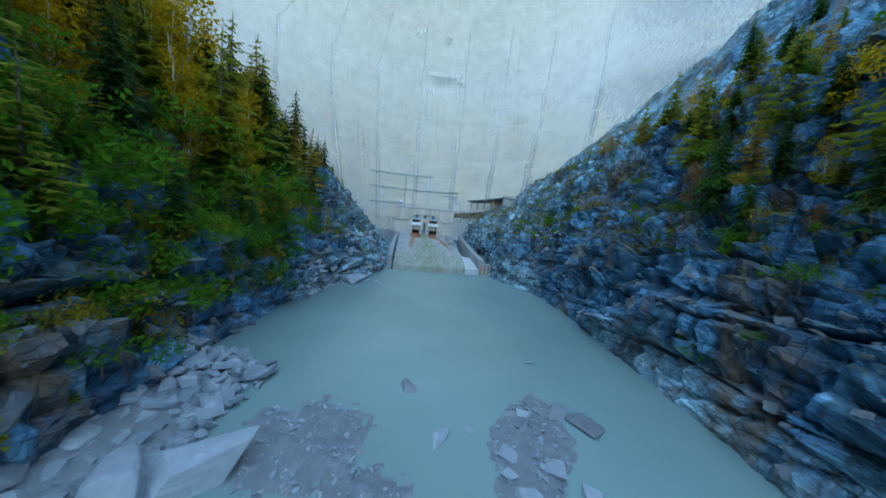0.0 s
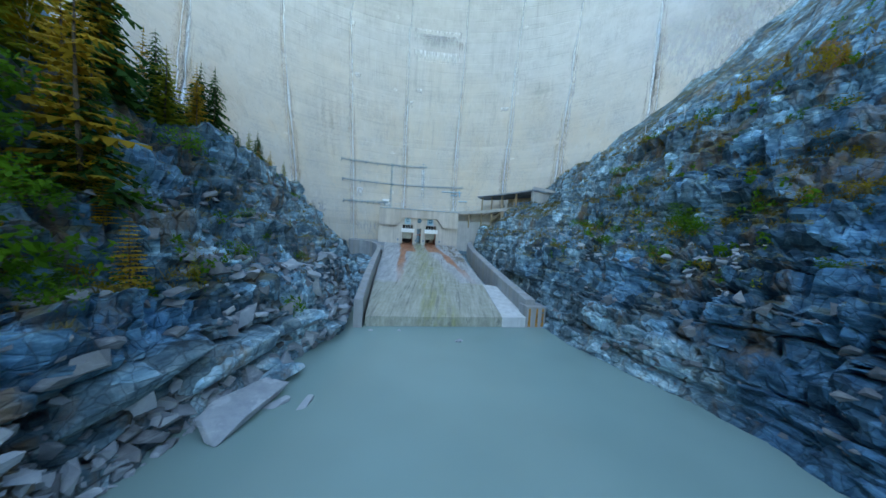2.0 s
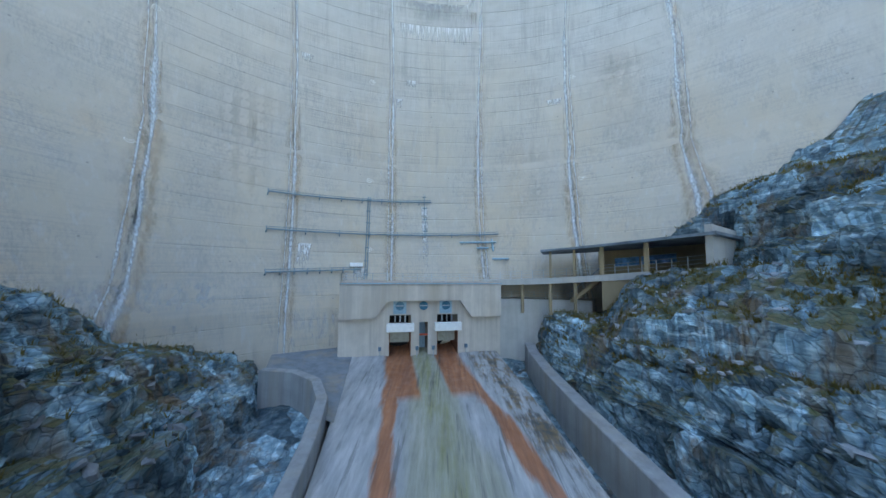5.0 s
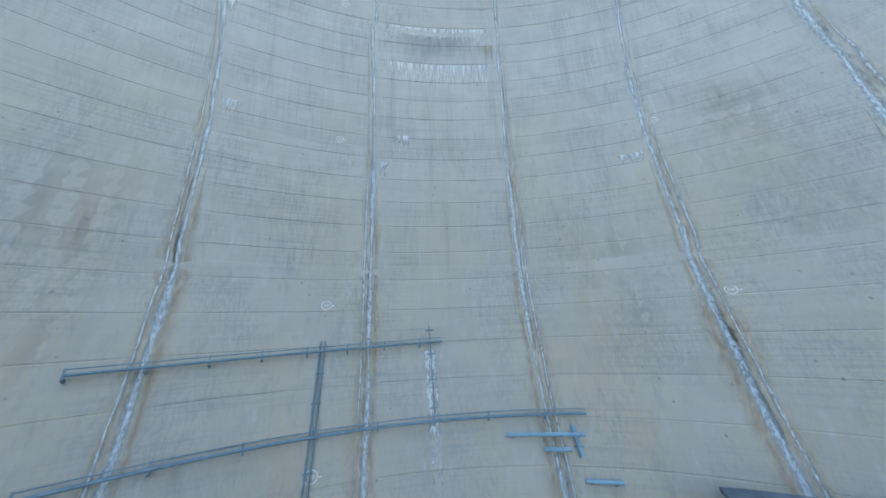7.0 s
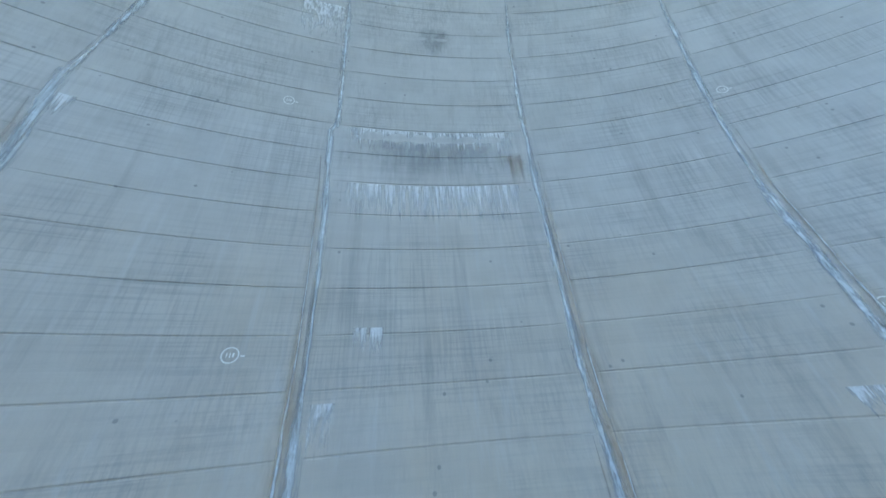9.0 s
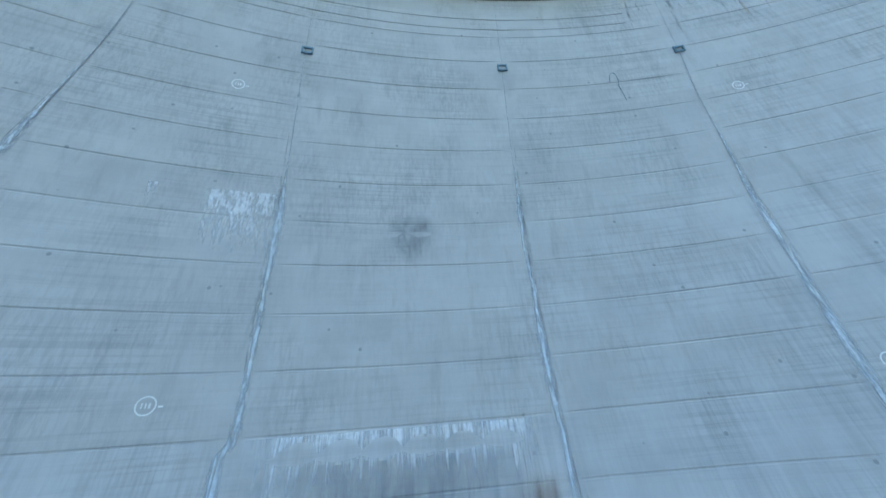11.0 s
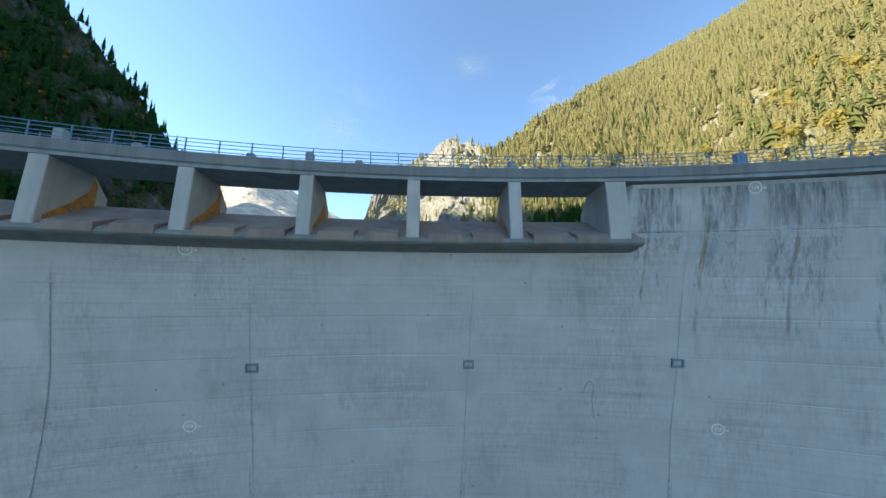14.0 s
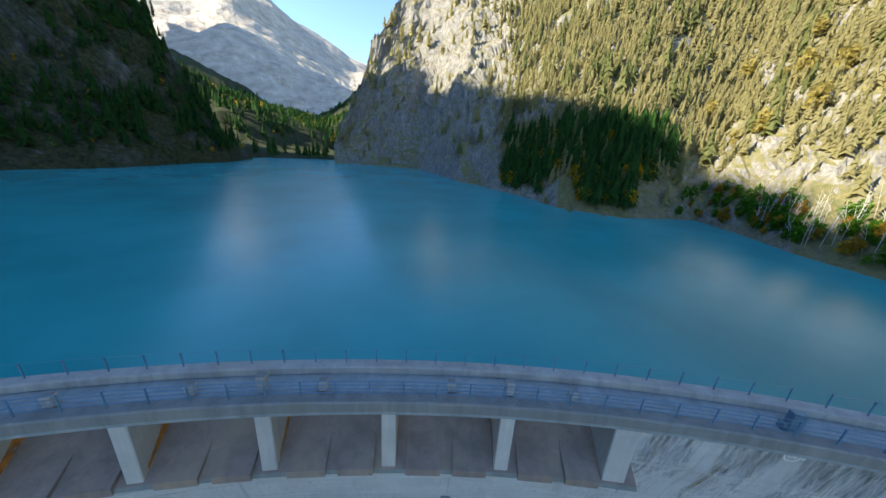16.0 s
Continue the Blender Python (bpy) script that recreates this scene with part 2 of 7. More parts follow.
def mat_rock():
    n = Nodes("rock")
    p = n.pos((1, 1, 1))
    q = n.pos((0.35, 0.12, 1.1), (0.5, 0.35, 0.2))
    big = n.noise(p, 0.22, 4)
    mid = n.noise(p, 1.3, 6, 0.62)
    fine = n.noise(p, 9.0, 5, 0.6)
    band = n.noise(q, 2.2, 5, 0.6, 0.4)
    c = n.ramp(mid, (0.28, (0.018, 0.046, 0.074)), (0.5, (0.098, 0.165, 0.215)), (0.72, (0.36, 0.42, 0.46)))
    c = n.mix(0.55, c, n.ramp(band, (0.3, (0.015, 0.040, 0.066)), (0.55, (0.130, 0.200, 0.250)), (0.75, (0.47, 0.52, 0.55))))
    warp = n.t.nodes.new("ShaderNodeVectorMath")
    warp.operation = "MULTIPLY_ADD"
    nz = n.t.nodes.new("ShaderNodeTexNoise")
    n.link(p, nz.inputs["Vector"])
    nz.inputs["Scale"].default_value = 0.5
    n.link(nz.outputs["Color"], warp.inputs[0])
    warp.inputs[1].default_value = (1.6, 1.6, 1.6)
    n.link(n.pos((0.9, 0.8, 0.62), (0.22, 0.12, 0)), warp.inputs[2])
    for sc, lo_, hi_ in ((0.40, 0.42, 1.6), (1.0, 0.60, 1.5)):
        cell = n.t.nodes.new("ShaderNodeSeparateColor")
        n.link(n.voronoi(warp.outputs[0], sc, "F1", "Color"), cell.inputs[0])
        c = n.mix(1.0, c, n.ramp(cell.outputs[0], (0.0, lo_ / 1.6), (1.0, hi_ / 1.6)), "MULTIPLY")
        c = n.mix(1.0, c, (1.66, 1.68, 1.69), "MULTIPLY")
    # darker and bluer far from the dam; paler beside the chute and along the water
    xyz = n.sep(n.geo.outputs["Position"])
    paler = n.math("ADD", n.math("MULTIPLY", n.math("SUBTRACT", n.math("ADD", xyz[1], 27.0), n.math("MULTIPLY", n.math("MULTIPLY", n.math("SUBTRACT", xyz[0], 5.0), 0.2, clamp=True), 11.0)), 1 / 38.0), n.math("MULTIPLY", n.math("SUBTRACT", n.noise(p, 0.16, 5, 0.65), 0.5), 2.2))
    paler = n.math("ADD", paler, n.math("MULTIPLY", n.math("MULTIPLY", n.math("SUBTRACT", 4.8, xyz[2]), 0.36, clamp=True), n.math("MULTIPLY", n.math("MAXIMUM", n.math("MULTIPLY", n.math("SUBTRACT", xyz[0], 5.0, clamp=True), n.math("MAXIMUM", n.math("MULTIPLY", n.math("SUBTRACT", -28.0, xyz[1]), 0.2, clamp=True), n.math("MULTIPLY", n.math("ADD", xyz[1], 15.0), 0.3, clamp=True))), n.math("MULTIPLY", n.math("MULTIPLY", n.math("ADD", xyz[1], 31.0), 0.3, clamp=True), n.math("MULTIPLY", n.math("SUBTRACT", 5.0, xyz[0]), 0.3, clamp=True))), 1.5)))
    c = n.mix(1.0, c, n.ramp(paler, (0.0, (0.29, 0.50, 0.67)), (0.45, (0.55, 0.69, 0.78)), (0.9, (1.0, 1.0, 1.0))), "MULTIPLY")
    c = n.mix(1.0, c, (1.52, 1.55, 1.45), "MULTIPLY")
    rust = n.ramp(n.noise(n.pos((0.5, 0.5, 0.16)), 0.55, 5, 0.7), (0.52, 0.0), (0.64, 1.0))
    c = n.mix(n.math("MULTIPLY", rust, 0.6), c, (0.25, 0.135, 0.045))
    lich = n.ramp(n.noise(p, 3.5, 6, 0.7), (0.60, 0.0), (0.70, 1.0))
    c = n.mix(n.math("MULTIPLY", lich, n.ramp(big, (0.45, 0.0), (0.6, 0.45))), c, (0.44, 0.45, 0.43))
    crack = n.ramp(n.voronoi(n.pos((0.6, 0.35, 1.3), (0.4, 0.3, 0.15)), 0.9, "DISTANCE_TO_EDGE"), (0.0, 1.0), (0.03, 0.0))
    c = n.mix(n.math("MULTIPLY", crack, 0.22), c, (0.05, 0.055, 0.065))
    # grass and moss sit on ledges that face up
    up = n.sep(n.geo.outputs["Normal"])[2]
    zz = n.sep(n.geo.outputs["Position"])[2]
    patch = n.ramp(n.noise(p, 0.35, 5, 0.65), (0.40, 0.0), (0.52, 1.0))
    ledge = n.math("MULTIPLY", n.ramp(up, (0.40, 0.0), (0.70, 1.0)), patch)
    high = n.math("MULTIPLY", n.math("SUBTRACT", zz, 3.5), 0.2, clamp=True)
    moss = n.math("MULTIPLY", ledge, high)
    green = n.ramp(n.noise(p, 1.7, 5, 0.7), (0.35, (0.045, 0.068, 0.018)), (0.52, (0.115, 0.105, 0.035)), (0.70, (0.19, 0.135, 0.06)))
    c = n.mix(n.math("MULTIPLY", moss, 0.85), c, green)
    h = n.math("ADD", n.math("MULTIPLY", mid, 0.6), n.math("ADD", n.math("MULTIPLY", fine, 0.22), n.math("MULTIPLY", band, 0.5)))
    h = n.math("SUBTRACT", h, n.math("MULTIPLY", crack, 0.35))
    joints = n.ramp(n.voronoi(warp.outputs[0], 1.7, "DISTANCE_TO_EDGE"), (0.0, 1.0), (0.06, 0.0))
    c = n.mix(n.math("MULTIPLY", joints, 0.4), c, (0.014, 0.03, 0.045))
    h = n.math("SUBTRACT", h, n.math("MULTIPLY", joints, 0.4))
    return n.done(c, n.ramp(fine, (0.3, 0.7), (0.7, 0.92)), n.bump(h, 0.6, 0.28), 0.0, 0.25)


def mat_concrete(name="concrete", tone=(0.40, 0.405, 0.40), warm=0.35, streak=0.5):
    n = Nodes(name)
    p = n.pos()
    big = n.noise(p, 0.07, 3)
    mid = n.noise(p, 0.6, 5, 0.6)
    fine = n.noise(p, 11, 4, 0.65)
    run = n.noise(n.pos((1.0, 1.0, 0.05)), 1.1, 6, 0.65)
    run2 = n.noise(n.pos((1.0, 1.0, 0.018)), 0.35, 4, 0.6)
    k = lambda f: tuple(min(1, v * f) for v in tone)
    c = n.ramp(mid, (0.25, k(0.82)), (0.55, k(1.0)), (0.8, k(1.14)))
    c = n.mix(n.math("MULTIPLY", n.ramp(run, (0.38, 1.0), (0.52, 0.0)), streak * 0.55), c, k(0.62))
    c = n.mix(n.math("MULTIPLY", n.ramp(run, (0.58, 0.0), (0.72, 1.0)), streak * 0.7), c, k(1.32))
    c = n.mix(n.math("MULTIPLY", n.ramp(run2, (0.50, 0.0), (0.66, 1.0)), warm), c, (0.42, 0.33, 0.22))
    c = n.mix(n.math("MULTIPLY", n.ramp(big, (0.42, 1.0), (0.6, 0.0)), 0.25), c, k(0.78))
    board = n.noise(n.pos((6.0, 6.0, 0.25)), 1.0, 2)
    h = n.math("ADD", n.math("MULTIPLY", fine, 0.3), n.math("ADD", n.math("MULTIPLY", mid, 0.5), n.math("MULTIPLY", board, 0.25)))
    return n.done(c, n.ramp(fine, (0.3, 0.72), (0.7, 0.92)), n.bump(h, 0.25, 0.08))


def mat_plain(name, color, rough=0.6, metal=0.0, var=0.25, scale=3.0, bump=0.15):
    n = Nodes(name)
    p = n.pos()
    a = n.noise(p, scale, 5, 0.6)
    b = n.noise(p, scale * 7, 4, 0.6)
    lo, hi = tuple(v * (1 - var) for v in color), tuple(min(1, v * (1 + var)) for v in color)
    c = n.ramp(n.math("ADD", n.math("MULTIPLY", a, 0.7), n.math("MULTIPLY", b, 0.3)), (0.32, lo), (0.68, hi))
    return n.done(c, n.ramp(b, (0.3, max(0.02, rough - 0.1)), (0.7, min(1, rough + 0.1))), n.bump(b, bump, 0.02), metal)


def mat_water(name, deep, rough, wave, dist, spec=0.5):
    n = Nodes(name)
    p = n.pos((1, 1, 1))
    a = n.noise(p, 0.05, 3)
    c = n.ramp(a, (0.35, tuple(v * 0.9 for v in deep)), (0.65, tuple(v * 1.1 for v in deep)))
    h = n.math("ADD", n.noise(n.pos((1, 0.6, 1)), wave, 4, 0.6), n.math("MULTIPLY", n.noise(p, wave * 4, 3), 0.3))
    m = n.done(c, rough, n.bump(h, 0.35, dist), 0.0, spec)
    n.bsdf.inputs["IOR"].default_value = 1.333
    return m


def mat_leaf(name, dark, light, rough=0.75, through=0.5):
    n = Nodes(name)
    p = n.pos()
    a = n.noise(p, 0.9, 4)
    r = n.island()
    c = n.mix(0.55, n.ramp(a, (0.3, dark), (0.7, light)), n.ramp(r, (0.0, dark), (1.0, light)))
    c = n.mix(0.30, c, n.ramp(n.rand(), (0.0, dark), (1.0, light)))
    m = n.done(c, rough, None, 0.0, 0.12)
    thin = n.t.nodes.new("ShaderNodeBsdfTranslucent")      # light comes through the foliage
    n.link(c, thin.inputs[0])
    both = n.t.nodes.new("ShaderNodeMixShader")
    both.inputs[0].default_value = through
    n.link(n.bsdf.outputs[0], both.inputs[1])
    n.link(thin.outputs[0], both.inputs[2])
    n.link(both.outputs[0], n.out.inputs[0])
    return m


ROCK = mat_rock()


def mat_dam():
    """Cast concrete: form panels, lift lines, runs of lime, warmer and darker low down where rust and damp wash over it."""
    n = Nodes("dam_concrete")
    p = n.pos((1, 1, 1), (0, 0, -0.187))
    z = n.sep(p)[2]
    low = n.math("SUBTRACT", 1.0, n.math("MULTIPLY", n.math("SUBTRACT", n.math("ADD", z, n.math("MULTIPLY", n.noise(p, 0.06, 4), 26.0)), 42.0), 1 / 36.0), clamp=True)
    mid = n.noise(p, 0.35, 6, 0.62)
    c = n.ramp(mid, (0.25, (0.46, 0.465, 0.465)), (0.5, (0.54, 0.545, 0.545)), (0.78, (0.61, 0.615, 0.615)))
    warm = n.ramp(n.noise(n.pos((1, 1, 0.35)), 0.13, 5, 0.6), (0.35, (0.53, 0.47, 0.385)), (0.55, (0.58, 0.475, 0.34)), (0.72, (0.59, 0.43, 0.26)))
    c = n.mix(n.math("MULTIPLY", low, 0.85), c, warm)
    # form panels, faintly different from one another
    snap = n.t.nodes.new("ShaderNodeVectorMath")
    snap.operation = "SNAP"
    n.link(p, snap.inputs[0])
    snap.inputs[1].default_value = (2.4, 50.0, 1.475)
    wn_ = n.t.nodes.new("ShaderNodeTexWhiteNoise")
    n.link(snap.outputs[0], wn_.inputs[0])
    c = n.mix(0.5, c, n.mix(1.0, c, n.ramp(wn_.outputs["Value"], (0.0, 0.86), (1.0, 1.0)), "MULTIPLY"))
    c = n.mix(0.20, c, n.ramp(n.rand(), (0.0, (0.47, 0.475, 0.475)), (1.0, (0.60, 0.60, 0.59))))
    # fine board marks up and across
    vert = n.noise(n.pos((5.0, 5.0, 0.10)), 1.0, 5, 0.7)
    hor = n.noise(n.pos((0.10, 0.10, 4.5)), 1.0, 5, 0.7)
    patch = n.ramp(n.noise(p, 0.16, 3), (0.40, 0.15), (0.62, 1.0))
    c = n.mix(n.math("MULTIPLY", n.math("MULTIPLY", n.ramp(vert, (0.40, 1.0), (0.55, 0.0)), patch), 0.32), c, (0.25, 0.265, 0.275))
    c = n.mix(n.math("MULTIPLY", n.math("MULTIPLY", n.ramp(hor, (0.40, 1.0), (0.52, 0.0)), patch), 0.34), c, (0.27, 0.28, 0.285))
    run = n.noise(n.pos((1.5, 1.5, 0.035)), 1.0, 5, 0.65)
    c = n.mix(n.math("MULTIPLY", n.ramp(run, (0.56, 0.0), (0.74, 1.0)), 0.5), c, (0.58, 0.585, 0.585))
    c = n.mix(n.math("MULTIPLY", n.ramp(n.noise(n.pos((0.8, 0.8, 0.03)), 1.0, 5, 0.65), (0.28, 1.0), (0.44, 0.0)), 0.35), c, (0.25, 0.255, 0.26))
    pits = n.ramp(n.voronoi(p, 0.55), (0.045, 1.0), (0.07, 0.0))
    c = n.mix(n.math("MULTIPLY", pits, 0.55), c, (0.17, 0.18, 0.19))
    fine = n.noise(p, 11, 4, 0.65)
    h = n.math("ADD", n.math("MULTIPLY", fine, 0.3), n.math("ADD", n.math("MULTIPLY", vert, 0.25), n.math("MULTIPLY", hor, 0.3)))
    return n.done(c, n.ramp(fine, (0.3, 0.74), (0.7, 0.92)), n.bump(h, 0.3, 0.06))


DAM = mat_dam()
PALE = mat_concrete("pale_concrete", (0.50, 0.50, 0.48), 0.2, 0.5)
POOL = mat_water("glacial_pool_water", (0.215, 0.315, 0.30), 0.22, 0.7, 0.02)
LAKE = mat_water("lake_water", (0.034, 0.285, 0.325), 0.22, 0.35, 0.06)
STEEL = mat_plain("painted_steel", (0.13, 0.22, 0.30), 0.45, 0.3)
GALV = mat_plain("galvanised_steel", (0.42, 0.47, 0.50), 0.4, 0.7)
DARK = mat_plain("dark_void", (0.02, 0.022, 0.025), 0.9)


def mat_cliff():
    n = Nodes("cliff_and_heath")
    p = n.pos()
    mid = n.noise(p, 0.16, 6, 0.65)
    fine = n.noise(p, 0.9, 5, 0.65)
    run = n.noise(n.pos((1, 1, 0.16)), 0.6, 6, 0.65)
    c = n.ramp(n.math("ADD", n.math("MULTIPLY", mid, 0.5), n.math("MULTIPLY", fine, 0.5)), (0.33, (0.10, 0.10, 0.10)), (0.5, (0.24, 0.235, 0.225)), (0.66, (0.40, 0.385, 0.36)))
    c = n.mix(0.6, c, n.ramp(run, (0.35, (0.09, 0.095, 0.10)), (0.5, (0.23, 0.22, 0.21)), (0.68, (0.37, 0.35, 0.325))))
    up = n.sep(n.geo.outputs["Normal"])[2]
    soil = n.math("MULTIPLY", n.ramp(up, (0.45, 0.0), (0.72, 1.0)), n.ramp(n.noise(p, 0.10, 5, 0.7), (0.26, 0.0), (0.40, 1.0)))
    heath = n.ramp(n.noise(p, 0.6, 5, 0.7), (0.35, (0.11, 0.115, 0.04)), (0.55, (0.19, 0.17, 0.065)), (0.7, (0.26, 0.21, 0.09)))
    c = n.mix(n.math("MULTIPLY", soil, 0.9), c, heath)
    return n.done(c, 0.92, n.bump(n.math("ADD", mid, fine), 0.8, 1.2), 0.0, 0.15)


def mat_snow():
    n = Nodes("peak_rock_and_snow")
    p = n.pos()
    z = n.sep(n.geo.outputs["Position"])[2]
    up = n.sep(n.geo.outputs["Normal"])[2]
    a = n.noise(p, 0.006, 7, 0.65)
    lvl = n.math("ADD", n.math("MULTIPLY", n.math("SUBTRACT", z, 1180), 0.005), n.math("MULTIPLY", n.math("SUBTRACT", a, 0.5), 3.2))
    s = n.math("ADD", lvl, n.math("MULTIPLY", n.math("SUBTRACT", up, 0.75), 1.2), clamp=True)
    rock = n.ramp(n.noise(p, 0.02, 7, 0.7), (0.3, (0.24, 0.205, 0.17)), (0.5, (0.40, 0.35, 0.295)), (0.7, (0.54, 0.49, 0.43)))
    c = n.mix(s, rock, (0.82, 0.84, 0.88))
    return n.done(c, 0.85, n.bump(a, 1.0, 40.0))


# heath and bare rock, with the slopes' shade put into the dark colours
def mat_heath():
    n = Nodes("shade_dark_heath_and_rock")
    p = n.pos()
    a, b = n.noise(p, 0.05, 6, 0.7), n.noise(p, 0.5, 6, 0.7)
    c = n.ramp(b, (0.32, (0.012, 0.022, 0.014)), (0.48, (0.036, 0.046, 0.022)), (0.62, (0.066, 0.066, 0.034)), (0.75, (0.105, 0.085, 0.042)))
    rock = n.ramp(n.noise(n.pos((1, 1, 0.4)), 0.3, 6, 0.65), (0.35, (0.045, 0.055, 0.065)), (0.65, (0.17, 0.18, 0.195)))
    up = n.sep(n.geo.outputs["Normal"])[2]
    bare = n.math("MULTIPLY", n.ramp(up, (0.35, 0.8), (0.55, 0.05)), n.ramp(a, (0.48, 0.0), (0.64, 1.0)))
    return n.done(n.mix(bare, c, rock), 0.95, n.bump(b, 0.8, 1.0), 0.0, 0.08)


SHADED_HEATH = mat_heath()
CLIFF = mat_cliff()
SNOW = mat_snow()

# ---- the dam's own frame: u along it, v upstream, z up ----
O_DAM, YAW = Vector((-2.0, 45.0, 0.0)), radians(10.7)
FRAME = Matrix.Translation(O_DAM) @ Matrix.Rotation(YAW, 4, "Z")
CU, SU = math.cos(YAW), math.sin(YAW)
CREST, LAKE_Z = 109.8, 105.7


def to_world(u, v, z):
    return np.stack([O_DAM.x + u * CU - v * SU, O_DAM.y + u * SU + v * CU, z + 0 * u], -1)


def dam_a(z):
    return np.interp(z, [0, 7, 12, 16, 23, 28, 35, 50, 60, 69, 81, 91, 95, 102, 105, 110], [4.6, 5.5, 6.6, 8.1, 10.6, 12.2, 14.3, 16.2, 16.6, 16.3, 14.1, 11.5, 10.3, 8.6, 7.6, 6.7])


def dam_r(z):
    return np.interp(z, [0, 12, 26, 35, 50, 69, 91, 110], [30, 33, 38.5, 45, 54, 67, 91, 109])


def dam_u0(z):
    return np.interp(z, [0, 69, 110], [-1.0, -3.0, -4.4])


BEND = 1.02   # past this angle the face runs on straight


def dam_v(u, z):
    """How far upstream the face lies at u, z."""
    u, z = np.asarray(u, float), np.asarray(z, float)
    r = dam_r(z)
    w = u - dam_u0(z)
    m = r * math.sin(BEND)
    inner = np.clip(w, -m, m)
    return dam_a(z) - r + np.sqrt(r * r - inner * inner) - (np.abs(w) - np.abs(inner)) * math.tan(BEND)


def face_at(u, z, out=0.0):
    """The pose of a thing on the dam's face: x along it, y into it, z up."""
    r = float(dam_r(z))
    w = max(-0.85, min(0.85, (u - float(dam_u0(z))) / r))
    v = float(dam_v(u, z))
    lean = math.atan2(float(dam_v(u, z + 0.6)) - float(dam_v(u, z - 0.6)), 1.2)
    m = FRAME @ Matrix.Translation((u, v, z)) @ Matrix.Rotation(-math.asin(w), 4, "Z") @ Matrix.Rotation(-lean, 4, "X")
    return m @ Matrix.Translation((0, -out, 0))


def crest_at(u, v_off=0.0, z=0.0):
    """An upright pose along the crest, v_off upstream of the face's upper edge."""
    r = 109.0
    w = max(-0.85, min(0.85, (u + 4.4) / r))
    return FRAME @ Matrix.Translation((u, float(dam_v(u, CREST)), z)) @ Matrix.Rotation(-math.asin(w), 4, "Z") @ Matrix.Translation((0, v_off, 0))


JZ = [0, 15, 25, 37, 52, 60, 68.8, 69.4, 80, 95, 110]
JOINTS = {
    -3: [-38, -40.2, -42, -45, -47.8, -49, -50, -49.6, -46, -42, -42],
    -2: [-26.5, -27.9, -29.8, -32.5, -34.9, -35.7, -36.2, -35.8, -33.2, -29.3, -28.5],
    -1: [-15.8, -16.85, -17.75, -18.95, -19.8, -20.35, -20.95, -20.7, -18.4, -15.5, -14.8],
    0: [-3.8, -3.93, -3.85, -4.0, -4.0, -4.25, -4.65, -4.12, -4.08, -4.15, -4.15],
    1: [9.5, 9.75, 10.1, 11.0, 11.7, 12.1, 12.25, 12.2, 11.95, 11.92, 11.95],
    2: [20, 21.3, 22.5, 24.6, 25.75, 26.3, 27.0, 27.1, 27.3, 26.9, 26.8],
    3: [28.5, 29.6, 31.6, 35.0, 38.0, 38.9, 40.2, 40.2, 41, 42, 42.5],
    4: [36, 38.2, 40.8, 45, 48.6, 50.5, 52.4, 52.5, 54.2, 56.8, 58]}


def joint_u(k, z):
    return np.interp(z, JZ, JOINTS[k])


# the body of the wall, from its streaked downstream face to its upstream one
zs_ = np.linspace(-3, CREST - 1.1, 72)
ss_ = np.linspace(-112, 104, 217)
Z, S = np.meshgrid(zs_, ss_, indexing="ij")
Z = np.minimum(Z, np.where((S > -41.2) & (S < 22.2), 104.2, 999.0))      # the overflow is open above this
V_ = dam_v(S, Z) + 0.05
front = to_world(S, V_, Z)
thick = np.interp(zs_, [-3, 60, 100, 109], [16, 10, 5, 4.2])[:, None]
back = to_world(S, V_ + thick, Z)
ring = np.concatenate([front, back[::-1], front[:1]], 0)
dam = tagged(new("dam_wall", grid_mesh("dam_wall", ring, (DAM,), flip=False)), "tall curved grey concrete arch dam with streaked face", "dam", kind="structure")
LIFTS = [69.5 + 2.95 * i for i in range(-23, 12)]


def lift_block(z0, z1, ka, kb, gap=0.022, n=8, start=None):
    """One cast block of the face, with set-back edges."""
    t = np.linspace(0, 1, n + 1)
    rows = []
    for z, inset in ((z0 + gap, 1), (z0 + gap + 0.05, 0), ((z0 + z1) / 2, 0), (z1 - gap - 0.05, 0), (z1 - gap, 1)):
        a, b = joint_u(ka, z) + 0.05, joint_u(kb, z) - 0.05
        a = a if start is None else start
        u = a + (b - a) * t
        out = np.where((t == 0) | (t == 1), 1, 0) | inset
        rows.append(to_world(u, dam_v(u, z) + 0.04 * out, np.full_like(u, z)))
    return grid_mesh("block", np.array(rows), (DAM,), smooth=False)


